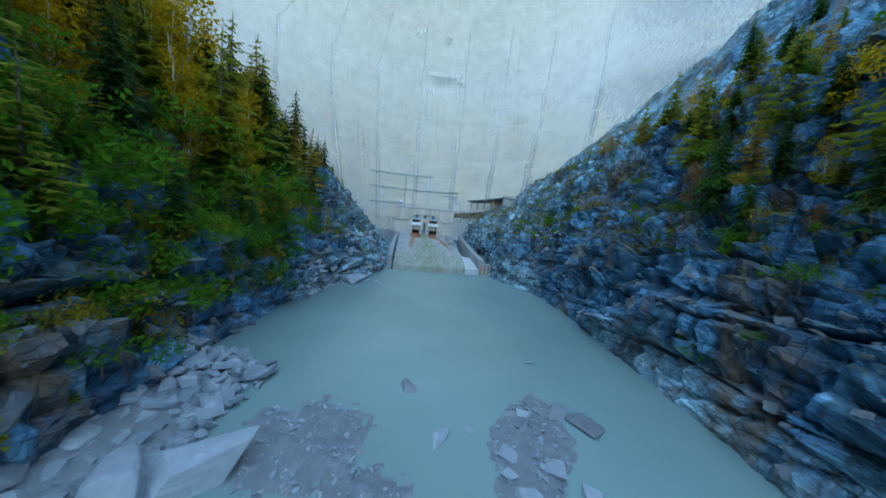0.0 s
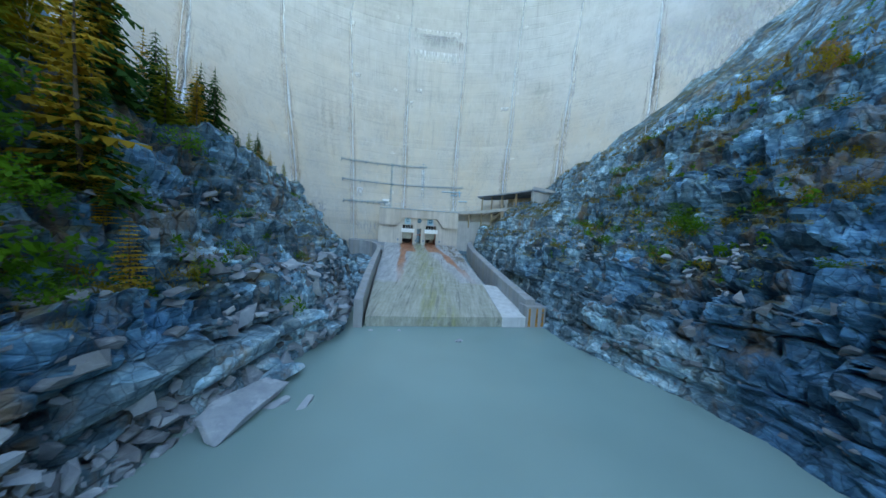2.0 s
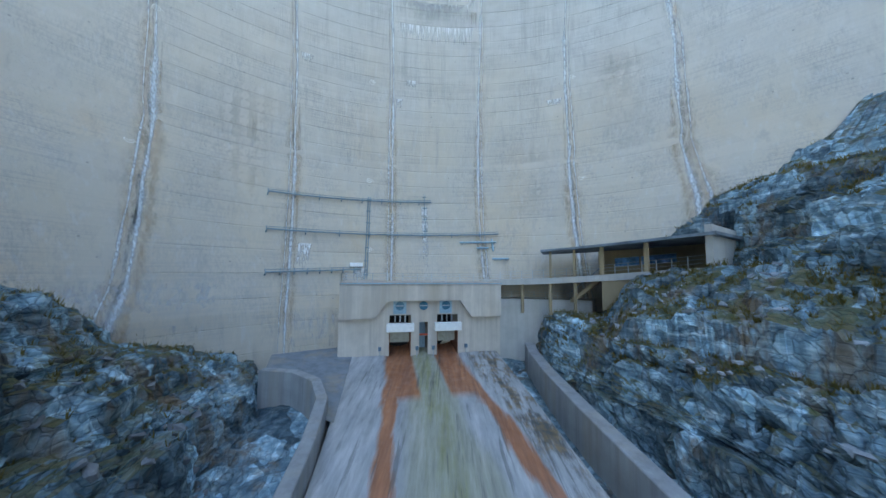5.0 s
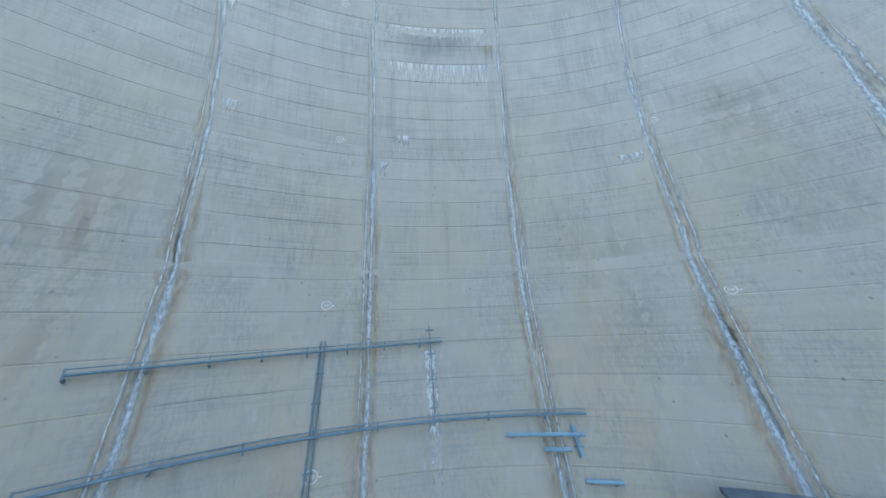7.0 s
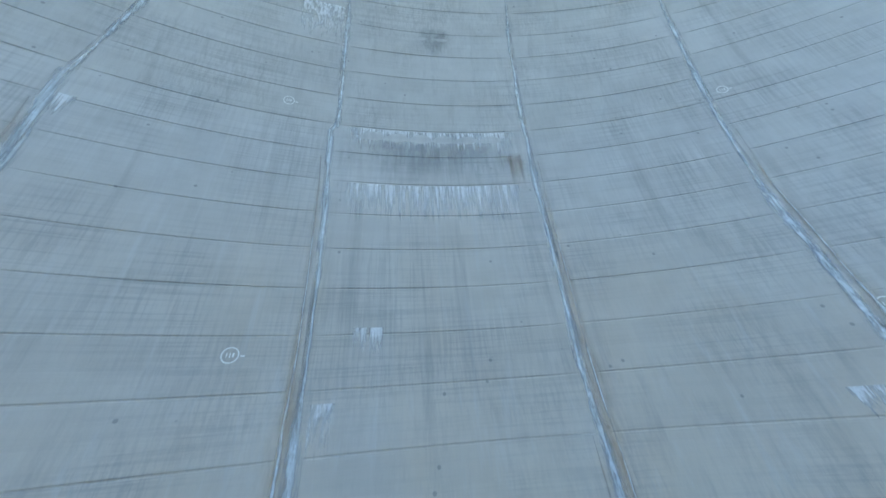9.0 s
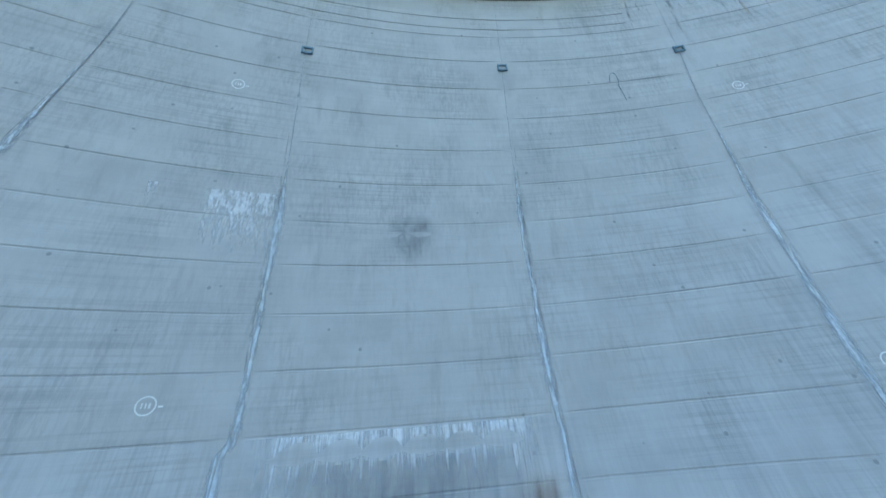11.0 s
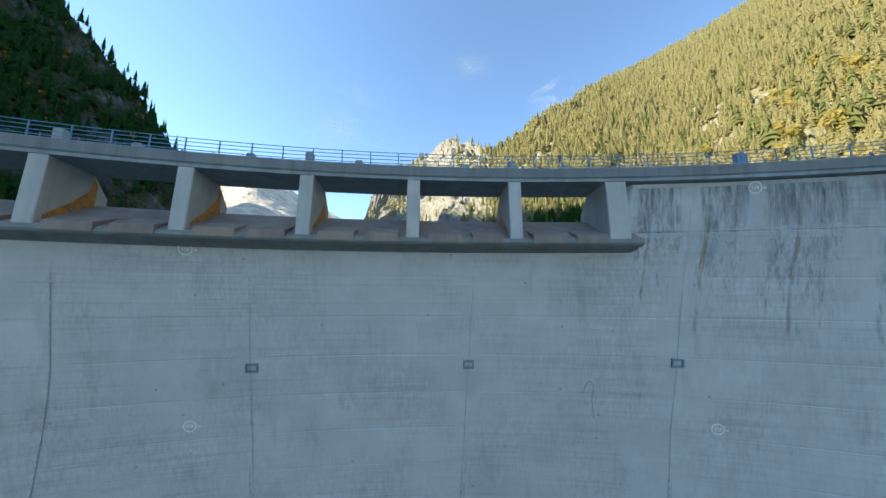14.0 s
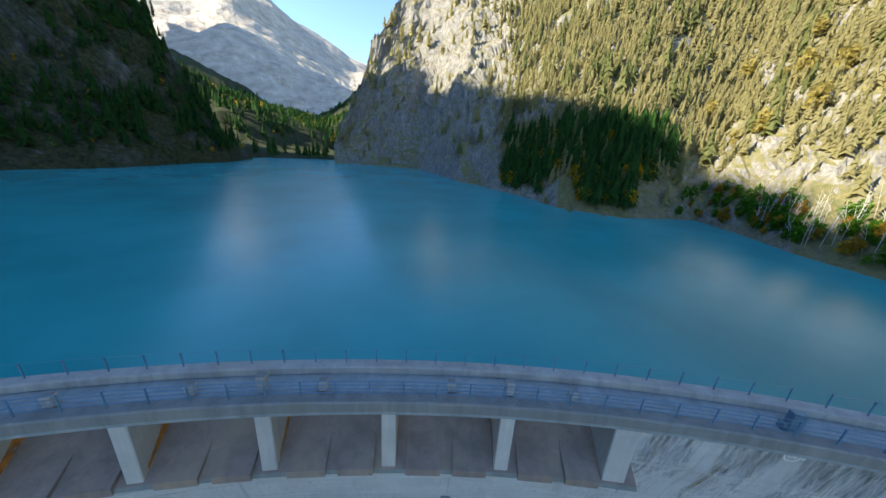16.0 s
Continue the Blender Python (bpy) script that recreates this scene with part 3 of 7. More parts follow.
# ---- canyon banks ----
BY = [-140, -80, -52, -41, -30, -16, -3, 6, 24, 36, 44, 60]
LF_X = [2, -1, -3.2, -6.6, -7.8, -6.8, -4.9, -6.8, -11.4, -17.5, -20.5, -26]
RF_X = [30, 25, 22.4, 22.6, 23.0, 22.8, 17.9, 16.2, 13.6, 12.2, 11.9, 12]
BANKS = {
    -1: (([-1.5, 0, 1.2, 3, 6, 8, 11, 20, 40, 90, 140, 300], [-3.5, 0, 4.3, 7.0, 10.3, 12.5, 16.5, 25, 47, 110, 175, 350]),
         ([-1.5, 0, 1.6, 4.4, 8, 11.4, 14, 25, 45, 80, 140, 300], [-3.0, 1.5, 4.3, 8.2, 12.8, 16.6, 18.2, 19.5, 27, 65, 150, 340]),
         ([-1.5, 0, 1.5, 4, 8, 12, 18, 28, 50, 80, 140, 300], [2.5, 5.4, 6.5, 7.9, 9.2, 10.2, 11.3, 12.4, 22, 60, 140, 340])),
    1: (([-1.5, 0, 0.7, 2, 4, 5.5, 7.5, 10, 12.5, 22, 90, 300], [-3.5, 0, 3.2, 7.3, 10.3, 11.5, 15.5, 20, 24.0, 30, 100, 300]),
        ([-1.5, 0, 1.0, 3, 5, 8.5, 10.5, 13, 16, 24, 90, 300], [-3.0, 1.0, 4.6, 8.7, 10.6, 11.6, 15.5, 20, 24.3, 29, 100, 300]),
        ([-1.5, 0, 1.0, 2.2, 7, 13.5, 15, 16.8, 19, 27, 90, 300], [3.0, 6.0, 9.0, 11.6, 12.2, 13.2, 17.5, 21, 25, 30, 97, 300]))}


def fractures(P, L, seed):
    """Which stretch between two upright cracks a point is in, and how far along it."""
    y = P[..., 1] / L + 0.22 * vnoise(P / 2.6, seed) + 0.10 * P[..., 2] / L
    c = np.floor(y)
    return c.astype(np.int64), y - c


def ashlar(P, side, h, L, seed, gap):
    """Bedded rock: courses cut by upright cracks, each block set forward or back and a little askew, with clefts between."""
    zz = (P[..., 2] + 0.05 * P[..., 1] + 0.12 * side * P[..., 0] + 0.45 * vnoise(P / 5.0, seed + 1)) / h
    k = np.floor(zz)
    f = zz - k
    k = k.astype(np.int64)
    yy = P[..., 1] / L * (0.7 + 0.7 * hash3(k, k * 0, k * 0, seed + 2)) + 19 * hash3(k, k * 0, k * 0, seed + 3) + 0.16 * vnoise(P / 1.8, seed + 4)
    j = np.floor(yy)
    g = yy - j
    j = j.astype(np.int64)
    v = hash3(k, j, k * 0, seed + 5) * 2 - 1 + 0.9 * (hash3(k, j, k * 0, seed + 6) - 0.5) * (g - 0.5) * 2 + 0.7 * (hash3(k, j, k * 0, seed + 7) - 0.35) * (f - 0.5) * 2
    edge = np.minimum(np.minimum(f, 1 - f) * h, np.minimum(g, 1 - g) * L)
    return v - gap * np.clip(1 - edge / 0.22, 0, 1)


def bank(side, ys, sl):
    """A rock bank as a sheet: rows along y, columns up the slope."""
    far, mid, near = BANKS[side]
    foot = np.interp(ys, BY, LF_X if side < 0 else RF_X)
    w1 = np.clip((ys + 12) / 20, 0, 1)[:, None]
    w2 = np.clip((ys - 20) / 18, 0, 1)[:, None]
    n = np.arange(len(far[0]))
    three = [[np.interp(sl, n, p[i])[None, :] for p in (far, mid, near)] for i in (0, 1)]
    D, H = ((a * (1 - w1) + b * w1) * (1 - w2) + c * w2 for a, b, c in three)
    X = foot[:, None] + side * D
    Y = np.repeat(ys[:, None], len(sl), 1)
    P = np.stack([X, Y, H], -1)
    P[..., 0] += side * 1.3 * vnoise(np.stack([0 * X, Y / 7.0, H / 9.0], -1), 2) * np.clip(H / 3, 0, 1)
    gy, gx = np.gradient(P, axis=0), np.gradient(P, axis=1)
    N = np.cross(gx, gy) * side
    N /= np.linalg.norm(N, axis=-1, keepdims=True) + 1e-9
    Q = P.copy()
    Q[..., 2] = P[..., 2] + P[..., 1] * 0.22 + P[..., 0] * 0.15 * side
    Q[..., 0] = P[..., 0] * 0.8
    Q = Q + 0.22 * np.stack([vnoise(P / 2.3, 91), vnoise(P / 2.3, 92), vnoise(P / 2.3, 93)], -1)
    far_k = np.clip((D - 18) / 40, 0, 1)
    calm = np.clip((H + 0.8) / 4.0, 0.3, 1.0) * (1 - 0.45 * w2)
    slab = np.clip((4.5 - H) / 2.0, 0, 1) * np.clip((-Y - 14) / 8, 0, 1) * (1.0 if side > 0 else np.clip((Y + 34) / 6, 0, 1))      # long slabs at the water's edge
    # beds: the slope breaks into treads and steep risers, shifted from one fracture to the next
    for h, L, much, sd in ((4.2, 7.5, 0.75, 41), (1.5, 3.4, 0.6, 51)):
        col, _ = fractures(P, L, sd)
        zz = (P[..., 2] + 0.05 * P[..., 1] + 0.10 * side * P[..., 0] + 0.5 * vnoise(P / 8.0, sd + 1)) / h + hash3(col, col * 0, col * 0 + sd, 3) * 0.55
        f = zz - np.floor(zz)
        rise = np.clip((f - 0.30) / 0.32, 0, 1)
        P[..., 2] += h * (rise - f) * much * np.clip(0.75 + 0.6 * vnoise(P / 10.0, sd + 2), 0.15, 1.0) * calm * np.clip((H - 0.5) / 2, 0, 1) * (1 - 0.6 * slab)
    tame = 1 - 0.5 * np.clip((Y + 24) / 22, 0, 1)
    disp = 1.0 * tame * ashlar(P, side, 3.4, 6.0, 5, 0.9) + (0.5 - 0.1 * slab) * tame * ashlar(P, side, 1.5, 2.8, 6, 1.2) + 0.42 * tame * (1 - slab) * blocks(Q / np.array([2.6, 3.2, 2.4]), 9, 0.8, 1.3) + slab * 0.75 * blocks(Q / np.array([2.6, 8.0, 2.0]), 9, 0.8, 1.3)
    disp = disp + 0.20 * (1 - 0.7 * slab) * blocks(Q / np.array([0.8, 1.1, 0.8]), 31, 1.0, 0.8) + 0.05 * fbm(P / 0.8, 3, 12) + 5.0 * far_k * fbm(P / 22.0, 4, 3)
    return P + N * (disp * calm)[..., None]


def steps(*spans):
    return np.concatenate([np.linspace(a, b, max(1, int(round((b - a) / s))), endpoint=False) for a, b, s in spans])


ROWS_Y = steps((-140, -72, 2.0), (-72, 47, 0.26), (47, 62, 2.0))
COLS = np.concatenate([steps((0, 1, 0.09), (1, 8, 0.045), (8, 9, 0.05), (9, 10, 0.05), (10, 11, 0.03)), [11.0]])
BANK_P = {s: bank(s, ROWS_Y, COLS) for s in (-1, 1)}
# where the shelter stands the rock comes up to its floor
_b = BANK_P[1]
_u, _v = (_b[..., 0] - O_DAM.x) * CU + (_b[..., 1] - O_DAM.y) * SU, -(_b[..., 0] - O_DAM.x) * SU + (_b[..., 1] - O_DAM.y) * CU
_r, _d = np.hypot(_u + 1.4, _v + 26.6), np.degrees(np.arctan2(_u + 1.4, _v + 26.6))
_fr, _dz = np.interp(_d, [20, 35, 47, 56, 68], [29.6, 28.5, 26.9, 26.0, 25.6]), np.interp(_d, [20, 35, 68], [15.6, 16.0, 17.3])
_rise = _dz - 0.3 - np.clip(_fr - 0.5 - _r, 0, 6) * 0.62 + 0.5 * blocks(_b / 1.6, 88) - np.clip((55 - _d) * 0.5, 0, 9)
_near = (_r > _fr - 6.5) & (_d > 44) & (_d < 100) & (_r < 40)
_b[..., 2] = np.where(_near, np.maximum(_b[..., 2], _rise), _b[..., 2])
_in = (_r > _fr - 0.4) & (_d > 20) & (_d < 67) & (_r < 36)
_b[..., 2] = np.where(_in, np.minimum(_b[..., 2], np.where(_d > 47, _dz - 0.5, 12.0)), _b[..., 2])
for side in (-1, 1):
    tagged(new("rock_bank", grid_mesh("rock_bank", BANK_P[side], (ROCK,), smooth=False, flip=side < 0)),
           "steep fractured grey gneiss bank with mossy ledges above the pool", "rock bank", kind="structure")

pool = tagged(new("pool_water", grid_mesh("pool_water", np.array([[[-24, -140, 0], [46, -140, 0]], [[-24, 8, 0], [46, 8, 0]]], float), (POOL,))),
              "milky turquoise glacial water lying still in the gorge", "water", kind="structure")
# gravel bed under the chute and out to the banks
gx_, gy_ = np.meshgrid(np.linspace(-34, 34, 80), np.linspace(-2, 62, 80), indexing="ij")
gz_ = 0.127 * (gy_ + 1) - 1.2 + 0.4 * fbm(np.stack([gx_ / 3, gy_ / 3, 0 * gx_], -1), 4, 8)
tagged(new("ground", grid_mesh("ground", np.stack([gx_, gy_, gz_], -1), (ROCK,), smooth=False)), "rough grey rock floor of the gorge below the dam", "ground", kind="structure")

# ---- lake and mountains ----
CX, CY = 6.8, 35.0
lake_u = np.linspace(-108, 100, 60)
shore = to_world(lake_u, dam_v(lake_u, 105.0) + 2.5, np.full_like(lake_u, LAKE_Z))
far_edge = np.stack([np.linspace(-430, 300, 60), np.full(60, 460.0), np.full(60, LAKE_Z)], -1)
lake = tagged(new("lake_water", grid_mesh("lake_water", np.array([shore, (shore + far_edge) / 2, far_edge]), (LAKE,))),
              "calm deep turquoise reservoir lake behind the dam", "water", kind="structure")


def slope_sheet(az, r0, slope, r1, rows, rough=1.0, seed=0):
    """A hillside round the lake: columns by bearing, rows by distance."""
    A = np.radians(az)[None, :]
    t = np.linspace(0, 1, rows)[:, None] ** 1.25
    Rr = (r0[None, :] - 4) + (r1 - r0 + 4)[None, :] * t
    H = LAKE_Z - 4 + (Rr - r0[None, :] + 4) * np.tan(np.radians(slope))[None, :]
    X, Y = CX + Rr * np.sin(A), CY + Rr * np.cos(A)
    P = np.stack([X, Y, H], -1)
    k = np.clip((Rr - r0[None, :] + 3) / 30, 0, 1)
    soft = np.interp(az, [6, 15], [1.0, 0.45])[None, :]      # the wooded slope is smoother than the bluff
    P[..., 2] += rough * k * soft * (9 * fbm(P / 45.0, 5, seed) + 3.5 * blocks(P / np.array([12.0, 12.0, 20.0]), seed + 5, 0.9) + 1.5 * blocks(P / 4.5, seed + 6))
    P[..., 0] += rough * k * (3.5 * vnoise(P / 9.0, seed + 8) + 1.2 * vnoise(P / 3.0, seed + 9))
    ribs = rough * soft ** 2 * np.clip(k * 3, 0, 1) * (4.5 * fbm(np.stack([A * Rr / 11.0, P[..., 2] / 55.0, 0 * Rr], -1), 4, seed + 12, 0.55))      # gullies and ribs down the slope
    P[..., 0] += ribs * np.sin(A)
    P[..., 1] += ribs * np.cos(A)
    return P


az_r = np.linspace(118, -21, 330)
r0 = np.interp(az_r, [-21, -20, -6.5, 0.8, 18.6, 29, 38, 47.7, 55, 70, 118], [268, 266, 239, 171, 116, 112, 130, 104, 96, 95, 110])
el = np.interp(az_r, [-21, -17, -13, -10, -5, 1.6, 5, 9.5, 17.9, 30.8, 43.6, 60, 118], [4, 12, 18.2, 21.9, 25.2, 28.4, 27.6, 25.2, 29.6, 33.2, 34.8, 36, 36])
sl = np.interp(az_r, [-21, -10, 1.6, 9.5, 17.9, 30, 118], [44, 42, 42, 40, 40, 39, 41])
r1 = r0 * np.tan(np.radians(sl)) / (np.tan(np.radians(sl)) - np.tan(np.radians(el)))
HILL_R = slope_sheet(az_r, r0, sl, r1, 230, 0.8, 40)
hill_right = tagged(new("hillside", grid_mesh("hillside", HILL_R, (CLIFF,), smooth=False)), "sunlit rocky mountainside above the lake, thick with larch and spruce", "mountainside", kind="structure")

# beyond -57 degrees the ridge is unseen, heights set for the shadows it casts
az_l = np.linspace(-33, -150, 200)
r0l = np.interp(-az_l, [33, 36, 48, 56.5, 75, 95, 150], [285, 250, 210, 205, 165, 140, 140])
ell = np.interp(-az_l, [33, 36, 39.7, 42, 45.8, 50, 54, 60, 70, 73, 76, 79, 83, 86, 90, 95, 150], [0.5, 3, 11.5, 16.6, 20.6, 25.8, 29.4, 34.5, 35.8, 35.9, 36.1, 37, 37.8, 38.6, 39.0, 38.6, 38])
sll = np.interp(-az_l, [33, 40, 50, 58, 64, 75, 82, 90, 150], [50, 52, 52, 50, 46, 44, 45, 46.5, 47])
r1l = r0l * np.tan(np.radians(sll)) / (np.tan(np.radians(sll)) - np.tan(np.radians(ell)))
HILL_L = slope_sheet(az_l, r0l, sll, r1l, 120, 0.7, 70)
# unseen upright back, added to stop sunlight passing under the sheet
back_l = HILL_L[-1:].copy()
back_l[..., 2] = LAKE_Z - 4
hill_left = tagged(new("hillside", grid_mesh("hillside", np.concatenate([HILL_L, back_l]), (SHADED_HEATH,), smooth=False)), "steep mountainside above the lake, rock and heath coloured shade-dark, with spruce", "mountainside", kind="structure")

# the valley's wooded head and the snow peak far behind it
az_v = np.linspace(-8, -46, 120)
av = np.radians(az_v)[None, :]
tv = np.linspace(0, 1, 60)[:, None]
rv = 262 + 938 * tv
hv = LAKE_Z - 3 + 900 * tv * np.tan(np.radians(np.interp(-az_v, [8, 15, 22, 30, 40, 46], [17, 12, 6.5, 7.5, 13, 16])))[None, :]
VAL = np.stack([CX + rv * np.sin(av), CY + rv * np.cos(av), hv], -1)
VAL[..., 2] += np.clip(tv * 6, 0, 1) * 22 * fbm(VAL / 120.0, 5, 21)
VAL[3:, :, 2] = np.maximum(VAL[3:, :, 2], LAKE_Z + 1 + 12 * tv[3:])
tagged(new("hillside", grid_mesh("hillside", VAL, (SHADED_HEATH,), smooth=False)), "dark wooded head of the valley in shade beyond the lake", "mountainside", kind="structure")
rv = 1250 + 2100 * tv
elp = np.interp(-az_v, [8, 14, 18.1, 22, 25.8, 28.5, 31, 33.3, 35, 37, 39.6, 46], [9, 11.4, 12.5, 14.3, 16.1, 17.8, 18.7, 19.1, 18.8, 17.8, 17.0, 15])
hv = 150 + (tv ** 0.9) * (106 - 150 + 3350 * np.tan(np.radians(elp)))[None, :]
PEAK = np.stack([CX + rv * np.sin(av), CY + rv * np.cos(av), hv], -1)
PEAK[..., 2] += np.clip(tv * 6, 0, 1) * (1 - 0.75 * tv) * 110 * fbm(PEAK / 500.0, 6, 33)
tagged(new("snow_mountain", grid_mesh("snow_mountain", PEAK, (SNOW,), smooth=False)), "distant sunlit alpine peak of pale rock with fresh snow", "mountain", kind="structure")

# unseen shoulder behind the mountainside, added to shade the snow peak's lower half
az_s = np.linspace(-44, -74, 60)
as_ = np.radians(az_s)[None, :]
rs_ = 1350 + 900 * tv
hs_ = 150 + tv * (106 - 150 + 2250 * np.tan(np.radians(np.interp(-az_s, [44, 47, 50, 54, 60, 74], [15, 20, 23.8, 27.5, 31, 33]))))[None, :]
SHOULDER = np.stack([CX + rs_ * np.sin(as_), CY + rs_ * np.cos(as_), hs_], -1)
SHOULDER[..., 2] += np.clip(tv * 6, 0, 1) * 20 * fbm(SHOULDER / 300.0, 5, 36)
tagged(new("mountain_shoulder", grid_mesh("mountain_shoulder", SHOULDER, (SNOW,), smooth=False)), "unseen rocky shoulder added behind the mountainside to shade the snow peak", "mountain", kind="structure")

# thin cirrus high over the valley
def mat_cirrus():
    n = Nodes("cirrus_ice")
    uv = n.sep(n.coord.outputs["UV"])
    soft = lambda q: n.math("MULTIPLY", n.math("SUBTRACT", 0.5, n.math("ABSOLUTE", n.math("SUBTRACT", q, 0.5))), 2.0, clamp=True)
    a = n.noise(n.pos((0.0035, 0.0035, 0.010), (0.0, 0.35, 0.0)), 1.0, 6, 0.62, 0.6)
    m = n.done((0.9, 0.9, 0.9), 1.0, None, 0.0, 0.0)
    n.link(n.math("MULTIPLY", n.math("MULTIPLY", n.ramp(a, (0.42, 0.0), (0.72, 1.0)), 0.6), n.math("MULTIPLY", soft(uv[0]), soft(uv[1]))), n.bsdf.inputs["Alpha"])
    return m


CIRRUS = mat_cirrus()
for az_c, el_c, wide_c, tall_c in ((4.5, 39.5, 620, 330), (21.5, 33.5, 460, 300), (-19, 30, 900, 900)):
    ca, cs = np.meshgrid(np.linspace(-0.5, 0.5, 9), np.linspace(0.5, -0.5, 7), indexing="ij")
    bear = radians(az_c)
    mid_c = np.array([CX + 2500 * math.sin(bear), CY + 2500 * math.cos(bear), 106 + 2500 * math.tan(radians(el_c))])
    P = mid_c + (ca * wide_c)[..., None] * np.array([math.cos(bear), -math.sin(bear), 0.12]) + (cs * tall_c)[..., None] * np.array([-0.4 * math.sin(bear), -0.4 * math.cos(bear), 0.9])
    me = grid_mesh("cloud", P, (CIRRUS,))
    at = np.empty(len(me.loops), dtype=np.int32)
    me.loops.foreach_get("vertex_index", at)
    me.uv_layers.new(name="sheet").data.foreach_set("uv", np.stack([(ca + 0.5).ravel()[at], (cs + 0.5).ravel()[at]], -1).astype(np.float32).ravel())
    cloud = tagged(new("cloud", me), "thin white wisp of cirrus in the blue sky", "cloud", kind="structure")
    cloud.visible_shadow = False

# ---- things on and before the dam ----
def mat_decal(name, color, rough=0.8, lo=0.42, hi=0.6, stretch=(3.0, 3.0, 0.4), scale=1.0, most=0.9, taper=False, soft_top=False, edge=9.0):
    """A deposit with ragged, see-through edges. taper: streaks that thin out downwards within their sheet."""
    n = Nodes(name)
    p = n.pos(stretch)
    a = n.noise(p, scale, 6, 0.7)
    c = n.ramp(n.noise(n.pos(), 5, 4), (0.3, tuple(v * 0.8 for v in color)), (0.7, tuple(min(1, v * 1.15) for v in color)))
    m = n.done(c, rough)
    if taper:
        uv = n.sep(n.coord.outputs["UV"])
        soft = n.math("MULTIPLY", n.math("SUBTRACT", 0.5, n.math("ABSOLUTE", n.math("SUBTRACT", uv[0], 0.5))), edge, clamp=True)
        a = n.math("SUBTRACT", a, n.math("MULTIPLY", n.math("POWER", uv[1], 1.3), 0.26))
        a = n.math("SUBTRACT", a, n.math("MULTIPLY", n.math("SUBTRACT", 1.0, soft), 0.2))
        if soft_top:
            most = n.math("MULTIPLY", n.math("MULTIPLY", uv[1], 5.0, clamp=True), most)
        most = n.math("MULTIPLY", n.math("MULTIPLY", n.math("SUBTRACT", 1.0, uv[1]), 3.0, clamp=True), n.math("MULTIPLY", soft, most))
    n.link(n.math("MULTIPLY", n.ramp(a, (lo, 0.0), (hi, 1.0)), most), n.bsdf.inputs["Alpha"])
    return m


CALCITE = mat_decal("lime_deposit", (0.64, 0.70, 0.745), 0.75, 0.30, 0.56, (7, 7, 0.30), 1.0, 0.95, True, False, 2.4)
DRIP = mat_decal("lime_drips", (0.80, 0.82, 0.84), 0.8, 0.33, 0.54, (4.0, 4.0, 0.035), 1.0, 0.9, True)
RUST = mat_decal("rust_run", (0.58, 0.36, 0.18), 0.85, 0.28, 0.64, (3.0, 3.0, 0.05), 1.0, 0.42, True, False, 2.2)
RUSTW = mat_decal("rust_wash", (0.33, 0.21, 0.11), 0.85, 0.30, 0.6, (2.0, 2.0, 0.06), 1.0, 0.5, True, True, 4.0)
SOOTW = mat_decal("dark_water_streaks", (0.12, 0.14, 0.155), 0.85, 0.40, 0.64, (4.0, 4.0, 0.025), 1.0, 0.6, True)
SOOT = mat_decal("dark_water_run", (0.17, 0.195, 0.215), 0.85, 0.40, 0.68, (3.4, 3.4, 0.06), 1.0, 0.5, True, False, 3.0)
SEAM = mat_plain("dark_joint", (0.40, 0.415, 0.42), 0.9, 0, 0.35)
WHITE = mat_plain("white_paint", (0.80, 0.81, 0.80), 0.6, 0, 0.1)
BEAM = mat_plain("weathered_blue_grey_steel", (0.19, 0.29, 0.34), 0.55, 0.2)
PIPEB = mat_plain("light_blue_steel", (0.25, 0.42, 0.52), 0.5, 0.1)
TAN = mat_concrete("tan_render", (0.37, 0.285, 0.18), 0.4, 0.6)
ROOFM = mat_plain("bitumen_roof", (0.16, 0.20, 0.235), 0.75, 0, 0.65, 0.35)
SIGN = mat_plain("blue_panel", (0.10, 0.28, 0.58), 0.35, 0, 0.75, 1.1)
GLASSB = mat_plain("porthole_glass", (0.05, 0.17, 0.26), 0.12, 0, 0.3)
GATE = mat_plain("grey_gate_steel", (0.36, 0.37, 0.33), 0.5, 0.3)


def sheet_uv(me, a, b):
    """Across and down as a UV map, given point by point."""
    at = np.empty(len(me.loops), dtype=np.int32)
    me.loops.foreach_get("vertex_index", at)
    uv = me.uv_layers.new(name="sheet")
    uv.data.foreach_set("uv", np.stack([a[at], b[at]], -1).astype(np.float32).ravel())


def ribbon(name, k, z0, z1, wide, out, mat, label, seed, off=0.0, fade=6.0):
    """An uneven band along a joint."""
    z = np.arange(z0, z1, 0.3)
    nz = np.stack([z / 4.5, 0 * z + seed * 3.7, 0 * z], -1)
    w = wide * np.clip(0.8 + 0.5 * fbm(nz, 3, seed), 0.35, 1.6)
    w = w * np.clip(np.minimum((z - z0) / 6.0, (z1 - z) / fade), 0.08, 1)
    c = joint_u(k, z) + off + 0.05 * vnoise(nz * 1.7, seed + 4)
    P = np.array([to_world(c + s * w / 2, dam_v(c + s * w / 2, z) - out * (1.0 if abs(s) < 1 else 0.35), z) for s in (-1, -0.4, 0.4, 1)])
    me = grid_mesh(name, P, (mat,), flip=True)
    sheet_uv(me, np.repeat([0.0, 0.3, 0.7, 1.0], len(z)), np.zeros(4 * len(z)))
    return tagged(new(name, me), label, "stain", kind="stuff")


